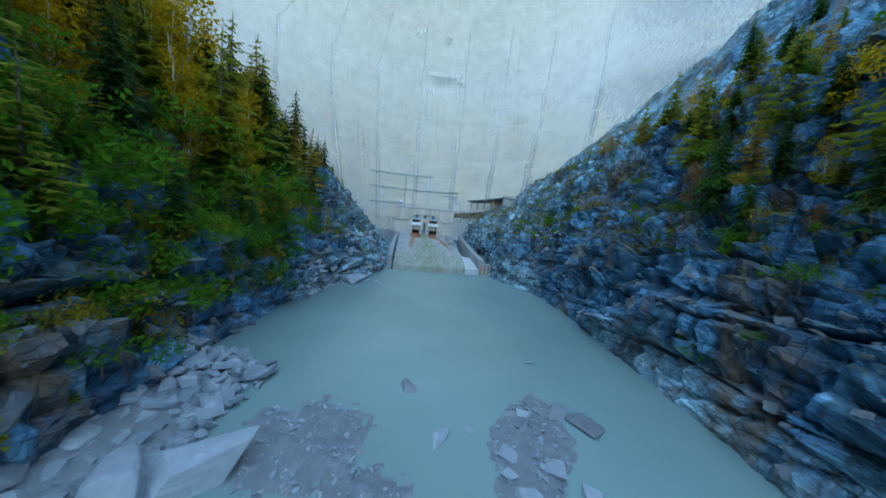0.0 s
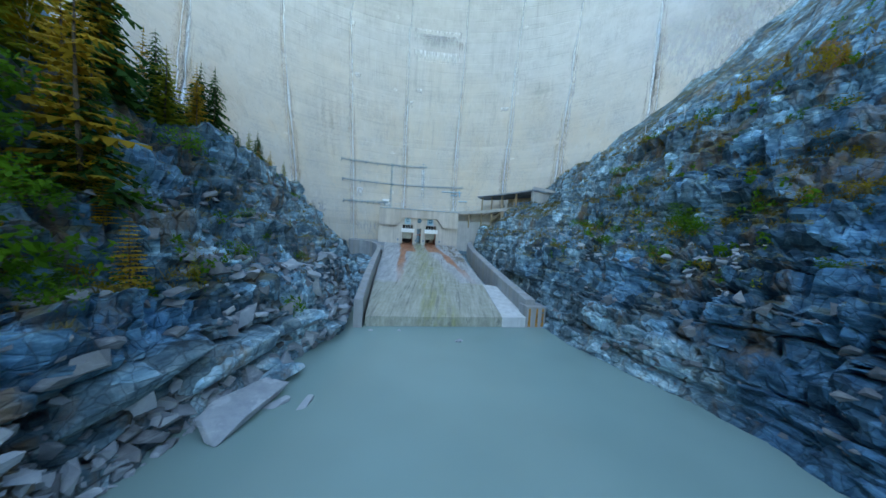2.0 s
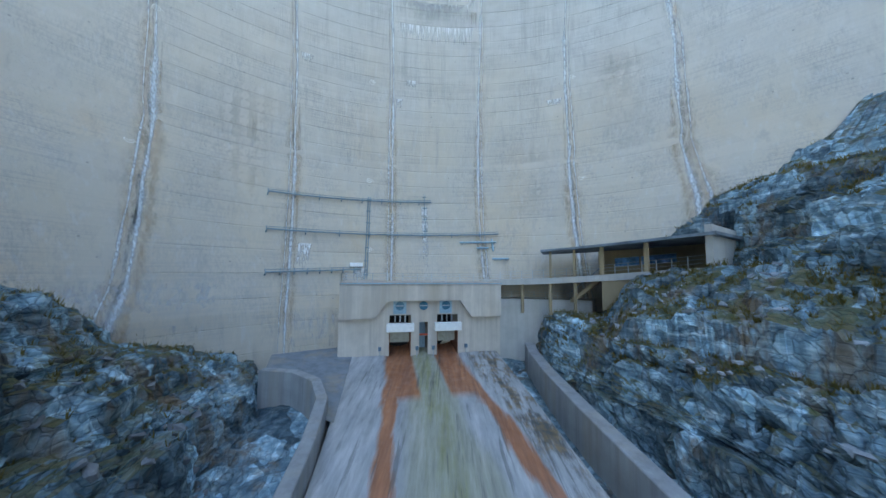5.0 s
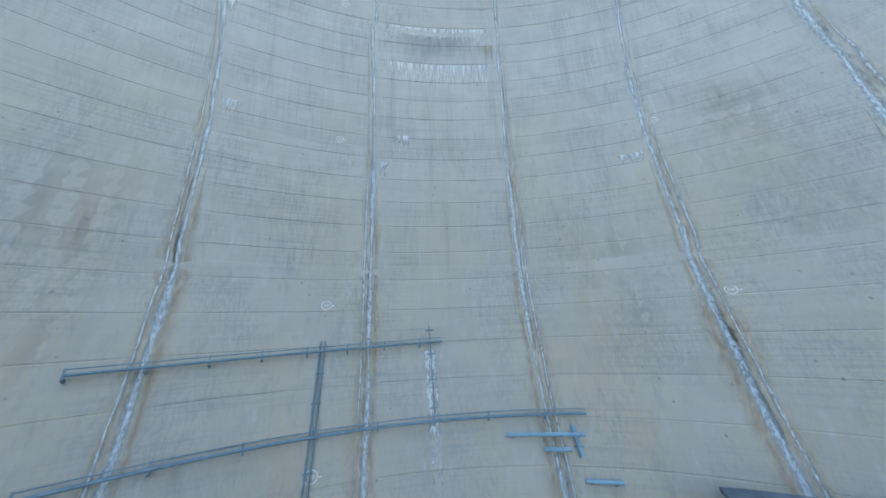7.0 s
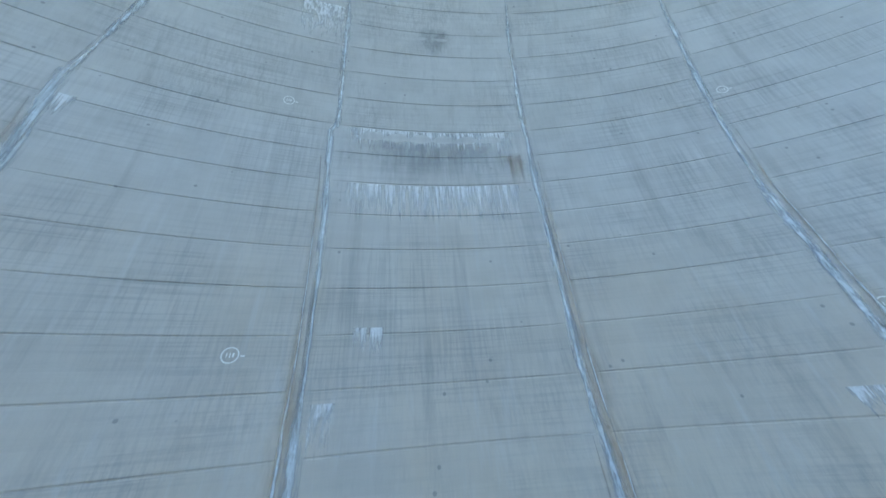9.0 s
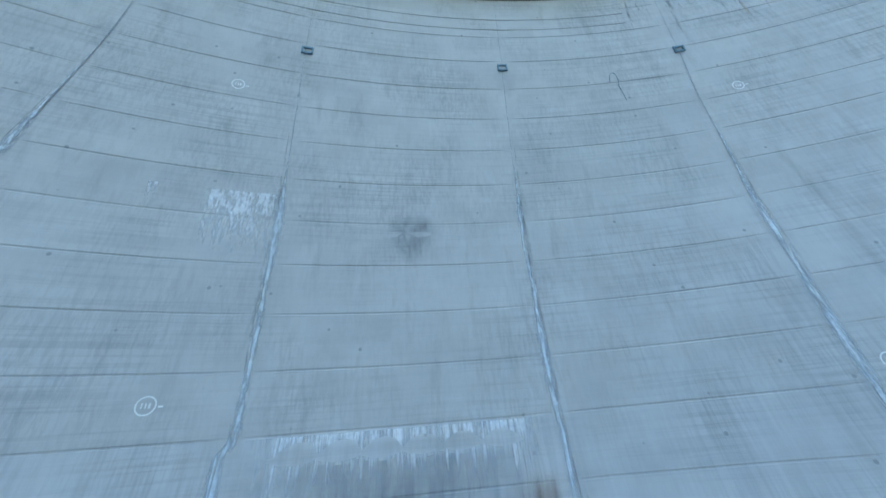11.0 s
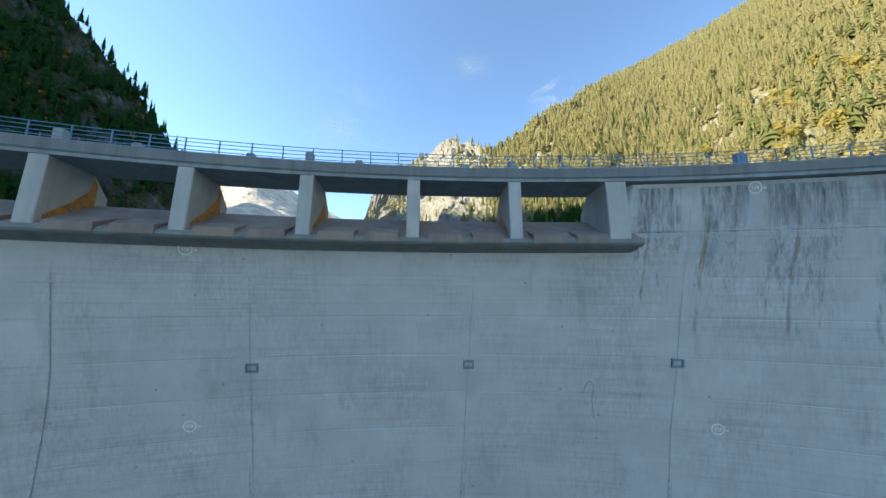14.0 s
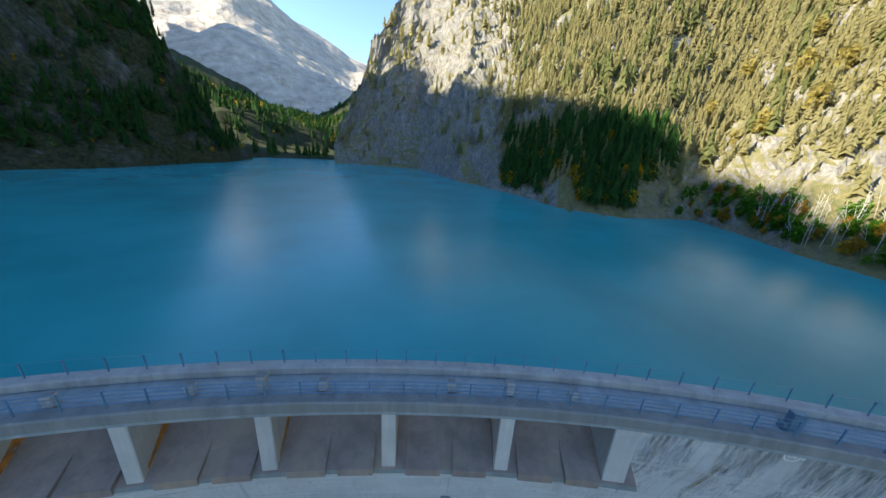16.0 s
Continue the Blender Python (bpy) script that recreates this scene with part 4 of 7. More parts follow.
for k in range(-3, 5):
    top = {0: 100, 1: 100, 2: 100, -1: 96}.get(k, 92)
    sd = 1 if k >= 1 else -1
    ribbon("rust_stain", k, 8, 66, 1.7, 0.012, RUST, "brown rust runs beside a vertical dam joint", 40 + k, 0.6 * sd, 18.0)
    ribbon("rust_stain", k, 5, 46, 1.9, 0.010, RUST, "ochre rust runs beside a vertical dam joint", 140 + k, -0.45 * sd, 15.0)
    ribbon("lime_deposit", k, 5, 62, 0.34, 0.045, CALCITE, "second thin lime run beside a vertical dam joint", 160 + k, 0.62 * sd, 12.0)
    ribbon("dark_stain", k, 8, 88, 0.55, 0.022, SOOT, "dark damp band along a vertical dam joint", 60 + k, 0.22 * sd)
    ribbon("lime_deposit", k, 3, 88, 0.85, 0.04, CALCITE, "white lime crust along a vertical dam joint", 20 + k)
    ribbon("lime_deposit", k, 84, top, 0.12, 0.035, CALCITE, "thin white lime crust along a vertical dam joint", 80 + k)
    zj = np.arange(2, 102.5 if k < 2 else 107.5, 0.8)
    uj = joint_u(k, zj) + 0.02 * vnoise(np.stack([zj, 0 * zj, 0 * zj + k], -1), 3)
    P = np.array([to_world(uj + s * 0.03, dam_v(uj + s * 0.03, zj) - 0.006, zj) for s in (-1, 1)])
    tagged(new("dam_joint", grid_mesh("dam_joint", P, (SEAM,), flip=True)), "dark vertical contraction joint in the dam face", "joint", kind="structure")


def drip_band(u0, u1, z1, z0, mat=None, label="white lime drips hanging below a casting line", out=0.016, name="lime_drips"):
    nu, nz = max(3, int((u1 - u0) / 0.6)), max(4, int((z1 - z0) / 1.2))
    U_, T_ = np.meshgrid(np.linspace(u0, u1, nu), np.linspace(0, 1, nz), indexing="ij")
    Z_ = z1 - (z1 - z0) * T_
    me = grid_mesh(name, to_world(U_, dam_v(U_, Z_) - out, Z_), (mat or DRIP,), flip=True)
    sheet_uv(me, np.arange(nu * nz) // nz / (nu - 1), T_.ravel())
    tagged(new(name, me), label, "stain", kind="stuff")


drip_band(-3.9, 11.6, 63.5, 59.6)
drip_band(-3.9, 11.8, 69.4, 66.5)
drip_band(-8.6, -4.1, 83.0, 78.2)
drip_band(-11.4, -10.8, 83.0, 81.6)
drip_band(22.5, 24.9, 47.2, 45.6)
drip_band(0.8, 1.9, 27.5, 15.6, None, "white lime run below a pipe")
drip_band(-16.6, -14.9, 20.5, 16.6, None, "white lime splash below a beam")
drip_band(-9.4, -7.2, 17.2, 15.0, None, "white lime splash at the switch box")
drip_band(-1.8, 0.2, 52.2, 50.4)
drip_band(-3.6, -2.2, 48.2, 45.6)
drip_band(-19.4, -17.4, 53.2, 51.2)
drip_band(-20.9, -19.6, 66.8, 64.8)
RUSTF = mat_decal("faint_ochre_wash", (0.56, 0.37, 0.20), 0.85, 0.25, 0.75, (0.5, 0.5, 0.06), 1.0, 0.24, True, True, 3.0)
DAMP = mat_decal("damp_concrete", (0.24, 0.26, 0.275), 0.8, 0.20, 0.6, (1.8, 1.8, 0.25), 1.0, 0.42, True, True, 4.0)
DRIPS = mat_decal("lime_streaks", (0.70, 0.72, 0.73), 0.8, 0.38, 0.62, (1.6, 1.6, 0.03), 1.0, 0.6, True, True)
drip_band(-3.9, 11.9, 69.0, 63.7, DAMP, "darker damp concrete field between two casting lines", 0.01, "dark_stain")
drip_band(9.4, 11.9, 67.0, 63.0, RUSTW, "rusty wash beside a joint", 0.012, "rust_stain")
drip_band(2.6, 6.2, 82.0, 78.0, DAMP, "dark damp patch in the middle of the face", 0.012, "dark_stain")
for a, b, z1, z0 in ((27.2, 30.5, 108.4, 97), (31, 36, 108.4, 95), (37, 43, 108.4, 92), (44, 52, 108.4, 90), (22.9, 26.6, 108.4, 99), (53, 70, 108.4, 84)):
    drip_band(a, b, z1, z0, SOOTW, "dark vertical water streaks below the crest", 0.014, "dark_stain")
    drip_band(a, b, z1 - 0.6, z0 + 2, DRIPS, "pale lime streaks below the crest", 0.018)
drip_band(23.2, 80, 109.2, 103.5, DAMP, "dark damp band under the crest", 0.008, "dark_stain")
for a, b in ((27.6, 28.1), (33.0, 33.4), (24.0, 24.3)):
    drip_band(a, b, 107.5, 94, RUSTW, "ochre streak below the crest", 0.022, "rust_stain")
for a, b, z1, z0 in ((-34, -22, 16, 8), (-50, -36, 24, 10), (24, 30, 20, 13), (-17, -9, 12, 5)):
    drip_band(a, b, z1, z0, DRIPS, "pale lime wash low on the dam face", 0.012)
for a, b, z1, z0 in ((12, 15.5, 19, 9), (-47, -36, 40, 14), (-30, -19, 46, 20), (13, 24, 40, 22), (27, 36, 56, 26)):
    drip_band(a, b, z1, z0, RUSTF, "faint ochre wash on the dam face", 0.009, "rust_stain")
for a, b, z1, z0 in ((46, 84, 62, 24), (54, 96, 92, 48)):
    drip_band(a, b, z1, z0, DAMP, "dark lichen and damp near the abutment", 0.015, "dark_stain")
    drip_band(a, b, z1 - 4, z0, DRIPS, "pale lime streaks near the abutment", 0.02)


def survey_ring(u, z, r=0.43):
    t = thing("survey_mark", face_at(u, z, 0.03), "white painted survey ring on the dam face", "marking", "survey rings on the dam")
    bm = bmesh.new()
    n = 28
    for a in range(n):
        q = [bm.verts.new((rr * math.cos(t_), 0, rr * math.sin(t_))) for rr, t_ in ((r, math.tau * a / n), (r, math.tau * (a + 1) / n), (r * 0.84, math.tau * (a + 1) / n), (r * 0.84, math.tau * a / n))]
        bm.faces.new(q)
    part("ring", bm, WHITE, t)
    for x, zz, w, h in ((-0.16, 0.0, 0.05, 0.24), (0.0, 0.0, 0.05, 0.24), (0.15, 0.0, 0.09, 0.22), (r + 0.16, -0.05, 0.20, 0.09)):
        bm = bmesh.new()
        q = [bm.verts.new((x + a * w, 0.004, zz + b * h)) for a, b in ((-0.5, -0.5), (0.5, -0.5), (0.5, 0.5), (-0.5, 0.5))]
        bm.faces.new(q)
        part("bar_mark", bm, WHITE, t)


for u, z in ((-7.7, 31.7), (-7.85, 50.8), (-32.2, 30.6), (24.9, 31.5), (-7.35, 20.0), (-8.15, 71.1), (26.6, 51.0), (28.3, 70.4), (-8.15, 91.2), (29.9, 90.9), (-7.95, 103.6), (30.7, 108.2), (-34.7, 50.6)):
    survey_ring(u, z)


def joint_box(u, z):
    t = thing("gauge_box", face_at(u, z, 0.0), "small grey steel gauge bracket across a joint", "bracket", "gauges on the joints")
    bm = bmesh.new()
    bm_box(bm, -0.42, 0.42, -0.12, -0.02, -0.34, -0.2)
    part("rail", bm, BEAM, t)
    bm = bmesh.new()
    bm_box(bm, -0.42, 0.42, -0.12, -0.02, 0.2, 0.34)
    part("rail", bm, BEAM, t)
    for x in (-0.36, 0.36):
        bm = bmesh.new()
        bm_box(bm, x - 0.05, x + 0.05, -0.16, -0.02, -0.3, 0.3)
        part("bracket", bm, BEAM, t)


for u, z in ((-4.0, 95.3), (11.9, 95.3), (26.9, 95.7)):
    joint_box(u, z)

# hook-shaped hose mark
bm = bmesh.new()
bm_tube(bm, [face_at(21.1 + 0.35 * math.sin(a), 93.2 + 0.9 * math.cos(a) - 0.0, 0.05).translation for a in np.linspace(-1.6, 2.2, 12)] + [face_at(21.7, 91.2, 0.05).translation], 0.025, 5)
tagged(part("hose", bm, BEAM), "thin dark hose loop hanging on the dam face", "hose")


# ---- steel gangways and pipes low on the face ----
def gangway(u0, u1, z0, z1, name="pipe_gallery"):
    t = thing(name, Matrix.Identity(4), "long blue-grey steel beam bracketed to the dam face", "steel beam", "beams on the dam face")
    us = np.linspace(u0, u1, 24)
    zs = np.linspace(z0, z1, 24)
    for dz, r, nm in ((0.0, 0.11, "beam"), (0.32, 0.04, "pipe")):
        bm = bmesh.new()
        bm_tube(bm, [face_at(u, z + dz, 0.55).translation for u, z in zip(us, zs)], r, 6)
        part(nm, bm, BEAM, t)
    for i in range(0, 24, 3):
        bm = bmesh.new()
        m = face_at(us[i], zs[i], 0)
        bm_box(bm, -0.06, 0.06, -0.62, 0.02, -0.28, -0.1, m)
        bm_box(bm, -0.05, 0.05, -0.6, -0.5, -0.15, 0.42, m)
        part("bracket", bm, BEAM, t)


gangway(-20.9, 2.5, 27.3, 28.1)
gangway(-20.2, 12.7, 21.9, 22.5)
gangway(-19.4, -8.3, 16.3, 16.8)


def riser(u, z0, z1, r=0.14, two=False, mat=None):
    t = thing("drain_pipe", Matrix.Identity(4), "vertical steel drain pipe fixed to the dam face", "pipe", "pipes on the dam face")
    for du in ((-0.16, 0.16) if two else (0,)):
        bm = bmesh.new()
        bm_tube(bm, [face_at(u + du, z, 0.24).translation for z in np.linspace(z0, z1, 10)], r, 7)
        part("pipe", bm, mat or BEAM, t)
    for z in np.arange(z0 + 0.6, z1, 2.0):
        bm = bmesh.new()
        bm_box(bm, -0.35, 0.35, -0.1, 0.02, -0.05, 0.05, face_at(u, z, 0.1))
        part("clamp", bm, BEAM, t)


riser(-7.6, 15.6, 28.6, 0.075, True)
riser(1.4, 22.6, 29.6, 0.05)
riser(11.6, 19.9, 21.8, 0.16, False, PIPEB)
for u0, u1, z in ((6.7, 12.2, 21.2), (9.2, 11.0, 20.3), (11.3, 13.6, 18.6)):
    t = thing("pipe", Matrix.Identity(4), "short light blue steel pipe on brackets", "pipe", "pipes on the dam face")
    bm = bmesh.new()
    bm_tube(bm, [face_at(u, z, 0.45).translation for u in np.linspace(u0, u1, 6)], 0.15, 8)
    part("pipe", bm, PIPEB, t)
    for u in (u0 + 0.4, u1 - 0.4):
        bm = bmesh.new()
        bm_box(bm, -0.05, 0.05, -0.5, 0.02, -0.2, -0.1, face_at(u, z, 0))
        part("bracket", bm, BEAM, t)
cab = thing("switch_box", face_at(-9.0, 17.1, 0.1), "white switch box on a bracket at the end of a beam", "box")
bm = bmesh.new()
bm_box(bm, -0.9, 0.9, -0.7, 0.0, 0, 0.6, None, 0.03)
part("cabinet", bm, WHITE, cab)
bm = bmesh.new()
bm_box(bm, -0.12, 0.12, -0.4, 0.0, -0.9, 0)
part("post", bm, GALV, cab)

# ---- crest: weir, piers, deck, railings ----
WEIR = mat_concrete("stained_weir_concrete", (0.26, 0.21, 0.185), 0.4, 1.0)
LIPM = mat_concrete("board_marked_lip_concrete", (0.205, 0.225, 0.215), 0.1, 1.0)
PIERM = mat_concrete("pier_concrete", (0.47, 0.47, 0.45), 0.15, 0.7)
STAINP = mat_decal("ochre_wet_stain", (0.50, 0.21, 0.035), 0.6, 0.22, 0.5, (1, 1, 1.0), 1.2, 0.95)
DECK = mat_concrete("deck_concrete", (0.27, 0.315, 0.34), 0.05, 1.0)
EDGE = mat_concrete("weathered_edge_beam", (0.20, 0.215, 0.22), 0.12, 1.0)
KERB = mat_concrete("kerb_concrete", (0.34, 0.35, 0.345), 0.2, 1.0)
PIERS = [22.15 - 0.65, 14.4, 7.15, -0.2, -7.6, -15.0, -22.4, -29.8, -37.2]
LIP_Z, SILL_Z = 104.75, 106.9
us_w = np.linspace(-40.5, 22.9, 130)


def weir_line(v_off, z):
    return np.array([crest_at(u, v_off, z).translation for u in us_w])


prof = [(1.6, 103.7), (-0.62, 104.1), (-0.72, 104.25), (-0.62, LIP_Z - 0.25), (0.1, 104.85), (0.9, 105.3), (1.9, 105.85), (2.9, 106.4), (3.7, 106.75), (4.4, SILL_Z), (4.9, 106.75), (5.0, 103.0)]
weir = tagged(new("spillway_weir", grid_mesh("spillway_weir", np.array([weir_line(a, b) for a, b in prof[3:]]), (WEIR,), smooth=False, flip=True)),
              "curved brown-stained concrete overflow weir under the crest bridge", "weir", kind="structure")
lip = new("lip", grid_mesh("lip", np.array([weir_line(a, b) for a, b in prof[:4]]), (LIPM,), smooth=False, flip=True))
lip.parent = weir
tagged(lip, "grey-green board-marked concrete fascia of the lip")
end = bmesh.new()
m_end = crest_at(22.9)
vs = [end.verts.new(m_end @ Vector((0, a, b))) for a, b in prof]
end.faces.new(vs)
part("weir_end", end, LIPM, weir)
for z in (101.35, 100.05):
    P = []
    for dv, dz in ((0.25, -0.14), (-0.045, -0.09), (-0.045, 0.08), (0.25, 0.12)):
        us2 = np.linspace(-40, 23.6, 90)
        P.append(to_world(us2, dam_v(us2, z + dz) + dv, np.full_like(us2, z + dz)))
    tagged(new("ledge", grid_mesh("ledge", np.array(P), (DAM,), smooth=False, flip=True)), "narrow concrete drip ledge below the weir", "ledge", kind="structure")

for i, (ua, ub) in enumerate(zip(PIERS[1:], PIERS[:-1])):
    span = ub - ua - 0.9
    for f0, f1 in ((0.10, 0.46), (0.58, 0.92)):
        a, b = ua + 0.45 + span * f0, ua + 0.45 + span * f1
        t = thing("flip_block", crest_at((a + b) / 2), "raised wedge-shaped concrete flip block on the weir lip", "flip block", "flip blocks along the weir")
        w = (b - a) / 2
        bm = bmesh.new()
        q = [bm.verts.new(p) for p in ((-w, -0.82, 104.2), (w, -0.82, 104.2), (w, -0.82, 104.76), (-w, -0.82, 104.76), (-w, 1.7, 105.66), (w, 1.7, 105.66), (-w, 1.7, 105.5), (w, 1.7, 105.5))]
        for f in ((0, 1, 2, 3), (3, 2, 5, 4), (0, 3, 4, 6), (1, 7, 5, 2), (0, 6, 7, 1), (4, 5, 7, 6)):
            bm.faces.new([q[j] for j in f])
        part("wedge", bm, WEIR, t)

for j, u in enumerate(PIERS):
    wide = 0.72 if j == 0 else 0.46
    t = thing("bridge_pier", crest_at(u), "pale concrete bridge pier on the weir with ochre stained sides", "pier", "piers of the crest bridge")
    bm = bmesh.new()
    out = [(-0.5, 104.4), (-0.33, 108.75), (3.0, 108.75), (4.4, 107.4), (4.4, 104.4)]
    a = [bm.verts.new((-wide, y, z)) for y, z in out]
    b = [bm.verts.new((wide, y, z)) for y, z in out]
    bm.faces.new(a)
    bm.faces.new(b[::-1])
    for k in range(len(out)):
        bm.faces.new((a[(k + 1) % 5], a[k], b[k], b[(k + 1) % 5]))
    bmesh.ops.bevel(bm, geom=[e for e in bm.edges if abs(e.verts[0].co.y + 0.42) < 0.2 and abs(e.verts[1].co.y + 0.42) < 0.2 and abs(e.verts[0].co.z - e.verts[1].co.z) > 2], offset=0.06, segments=1, affect="EDGES")
    part("shaft", bm, PIERM, t)
    if j:
        for sx in (-1, 1):
            bm = bmesh.new()
            x = sx * (wide + 0.012)
            for (y0, z0, z1), (y1, w0, w1) in zip(((0.0, 104.9, 105.2), (1.5, 105.65, 106.3), (2.9, 106.4, 107.6), (3.0, 106.45, 108.6)), ((1.5, 105.65, 106.3), (2.9, 106.4, 107.6), (3.0, 106.45, 108.6), (3.4, 106.6, 108.2))):
                bm.faces.new([bm.verts.new(p) for p in ((x, y0, z0), (x, y1, w0), (x, y1, w1), (x, y0, z1))])
            part("stain", bm, STAINP, t, "ochre and orange damp stain")


def along_crest(u0, u1, n, pts, name, mat, label, cat="kerb", closed=True, smooth=False):
    us2 = np.linspace(u0, u1, n)
    rows = [np.array([crest_at(u, a, b).translation for u in us2]) for a, b in (pts + pts[:1] if closed else pts)]
    return tagged(new(name, grid_mesh(name, np.array(rows), (mat,), smooth=smooth, flip=True)), label, cat, kind="structure")


along_crest(-108, 100, 180, [(-0.34, 108.78), (-0.34, 109.3), (0.3, 109.55), (0.46, 109.66), (2.3, 109.66), (3.0, 109.6), (3.05, 108.72)], "crest_deck", DECK, "grey concrete roadway deck along the dam crest", "deck")
along_crest(-108, 100, 180, [(2.05, 109.7), (2.08, 110.12), (2.2, 110.2), (2.85, 110.2), (2.97, 110.05), (2.97, 109.5)], "crest_kerb", KERB, "rough weathered concrete kerb on the lake side of the crest", "kerb")
along_crest(-108, 100, 180, [(-0.36, 109.0), (-0.44, 109.1), (-0.44, 109.72), (-0.36, 109.82), (0.40, 109.82), (0.46, 109.76), (0.46, 109.5)], "crest_kerb", EDGE, "weathered streaked concrete edge beam on the air side", "kerb")
RAILM = mat_plain("grey_blue_rail_steel", (0.11, 0.23, 0.36), 0.45, 0.3)


def railing(v_off, z0, u0, u1, step, height, rails, label, group, thick_bar=0.02):
    """Panels of post and bars between posts."""
    n = int((u1 - u0) / step)
    us2 = [u0 + step * i for i in range(n + 1)]
    proto = None
    for a, b in zip(us2, us2[1:]):
        ma, mb = crest_at(a, v_off, z0), crest_at(b, v_off, z0)
        if proto is None:
            L = (mb.translation - ma.translation).length
            proto = thing("railing_panel", ma, label, "railing", group)
            bm = bmesh.new()
            bm_box(bm, -0.035, 0.035, -0.03, 0.03, 0, height)
            part("post", bm, RAILM, proto)
            for h in rails:
                bm = bmesh.new()
                bm_box(bm, 0.035, L - 0.03, -0.9 * thick_bar, 0.9 * thick_bar, h - thick_bar, h + thick_bar)
                part("bar", bm, RAILM, proto)
        d = ma.inverted() @ mb.translation
        m = ma @ Matrix.Rotation(math.atan2(d.y, d.x), 4, "Z")
        if a == us2[0]:
            proto.matrix_world = m
        else:
            copy_thing(proto, m)


railing(0.05, 109.82, -72, 76, 2.0, 1.12, (0.28, 0.56, 0.84, 1.10), "grey-blue steel railing panel on the air side of the crest", "railing on the air side")
railing(2.6, 110.2, -72, 76, 1.95, 1.05, (1.03,), "thin steel post and wire on the lake side of the crest", "railing on the lake side", 0.006)
for j, (u, tall) in enumerate(((-15.0, 1.15), (-11.0, 0.72), (-4.3, 0.72), (3.1, 0.72), (10.9, 0.72), (14.5, 1.0), (18.4, 0.72), (-0.4, 1.15), (-22, 0.8), (-30, 1.1))):
    ob = thing("crest_stub", crest_at(u, 0.75, 109.7), "squat weathered concrete bollard behind the crest railing", "bollard", "bollards on the crest")
    bm = bmesh.new()
    bm_box(bm, -0.27, 0.27, -0.25, 0.25, 0, tall, None, 0.05)
    part("block", bm, KERB, ob)
    bm = bmesh.new()
    bm_box(bm, -0.22, 0.22, -0.2, 0.2, tall, tall + 0.05)
    part("cap", bm, EDGE, ob, "darker weathered cap")
cabinet = thing("control_cabinet", crest_at(30.4, 0.75, 109.7), "blue steel control cabinet behind the crest railing", "cabinet")
for x0, x1, h, nm in ((-0.35, 0.35, 1.25, "body"), (-0.62, -0.4, 0.45, "side_box")):
    bm = bmesh.new()
    bm_box(bm, x0, x1, -0.22, 0.22, 0.0, h, None, 0.02)
    part(nm, bm, STEEL, cabinet)

# ---- gatehouse ----
gate = thing("gatehouse", FRAME, "weathered concrete outlet block with notched apron, portholes and two open gates", "gatehouse")
TERR = mat_concrete("tan_terrace_concrete", (0.50, 0.43, 0.375), 0.45, 0.8)
GH = mat_concrete("gatehouse_concrete", (0.60, 0.54, 0.475), 0.45, 1.0)
bm = bmesh.new()
out = [(-10, 11.0), (-5.85, 11.05), (-4.5, 13.1), (4.6, 13.1), (6.05, 11.05), (10, 11.0), (10, 15.05), (-10, 15.05)]
bm_prism(bm, out, 0.0, 1.2)
part("apron", bm, GH, gate)
bm = bmesh.new()
bm_box(bm, -10.08, 10.08, -0.1, 9.0, 15.05, 15.4, None, 0.04)
part("terrace_slab", bm, TERR, gate, "tan concrete terrace slab")
bm = bmesh.new()
bm_box(bm, -10.06, 10.06, -0.14, -0.02, 15.16, 15.3)
part("edge_rail", bm, PIPEB, gate, "light blue painted edge strip")
for x0, x1, z0, z1 in ((-10.2, -4.2, 4.6, 15.05), (-1.55, -0.5, 4.6, 15.05), (0.6, 1.75, 4.6, 15.05), (4.45, 10.2, 4.6, 15.05), (-4.2, -1.55, 11.3, 15.05), (1.75, 4.45, 11.3, 15.05), (-0.5, 0.6, 10.4, 15.05)):
    bm = bmesh.new()
    bm_box(bm, x0, x1, 0.9, 9.0, z0, z1)
    part("wall_block", bm, GH, gate)
# near-black sheet: the darkness inside the gate slots is put into its colour
bm = bmesh.new()
bm_box(bm, -4.3, 4.5, 5.2, 5.4, 5, 11.4)
part("inner_wall", bm, DARK, gate)
REDW = mat_concrete("rust_red_concrete", (0.22, 0.07, 0.035), 0.3, 0.8)
for x0, x1 in ((-4.2, -1.55), (1.75, 4.45)):
    bm = bmesh.new()
    bm_box(bm, x0 - 0.35, x1 + 0.35, 0.2, 0.95, 9.35, 10.35, None, 0.03)
    part("lintel", bm, WHITE, gate, "white painted lintel beam")
    for x in (x0 + 0.002, x1 - 0.06):
        bm = bmesh.new()
        bm_box(bm, x, x + 0.06, 0.85, 5.0, 5.9, 9.3)
        part("side_lining", bm, REDW, gate, "rust red gate slot wall")
    leaf = bmesh.new()
    bm_box(leaf, x0 + 0.07, x1 - 0.07, 2.4, 2.6, 7.7, 9.6)
    pg = part("gate_leaf", leaf, GATE, gate, "grey riveted gate leaf held half open")
    for i in range(4):
        bm = bmesh.new()
        xx = x0 + 0.35 + i * (x1 - x0 - 0.7) / 3
        bm_box(bm, xx - 0.05, xx + 0.05, 2.28, 2.4, 7.75, 9.55)
        part("rib", bm, GATE, pg)
    for i in range(3):
        bm = bmesh.new()
        xx = x0 + 0.7 + i * (x1 - x0 - 1.4) / 2
        bm_box(bm, xx - 0.06, xx + 0.06, 1.2, 1.4, 10.4, 11.3)
        part("hoist_bar", bm, GALV, gate)
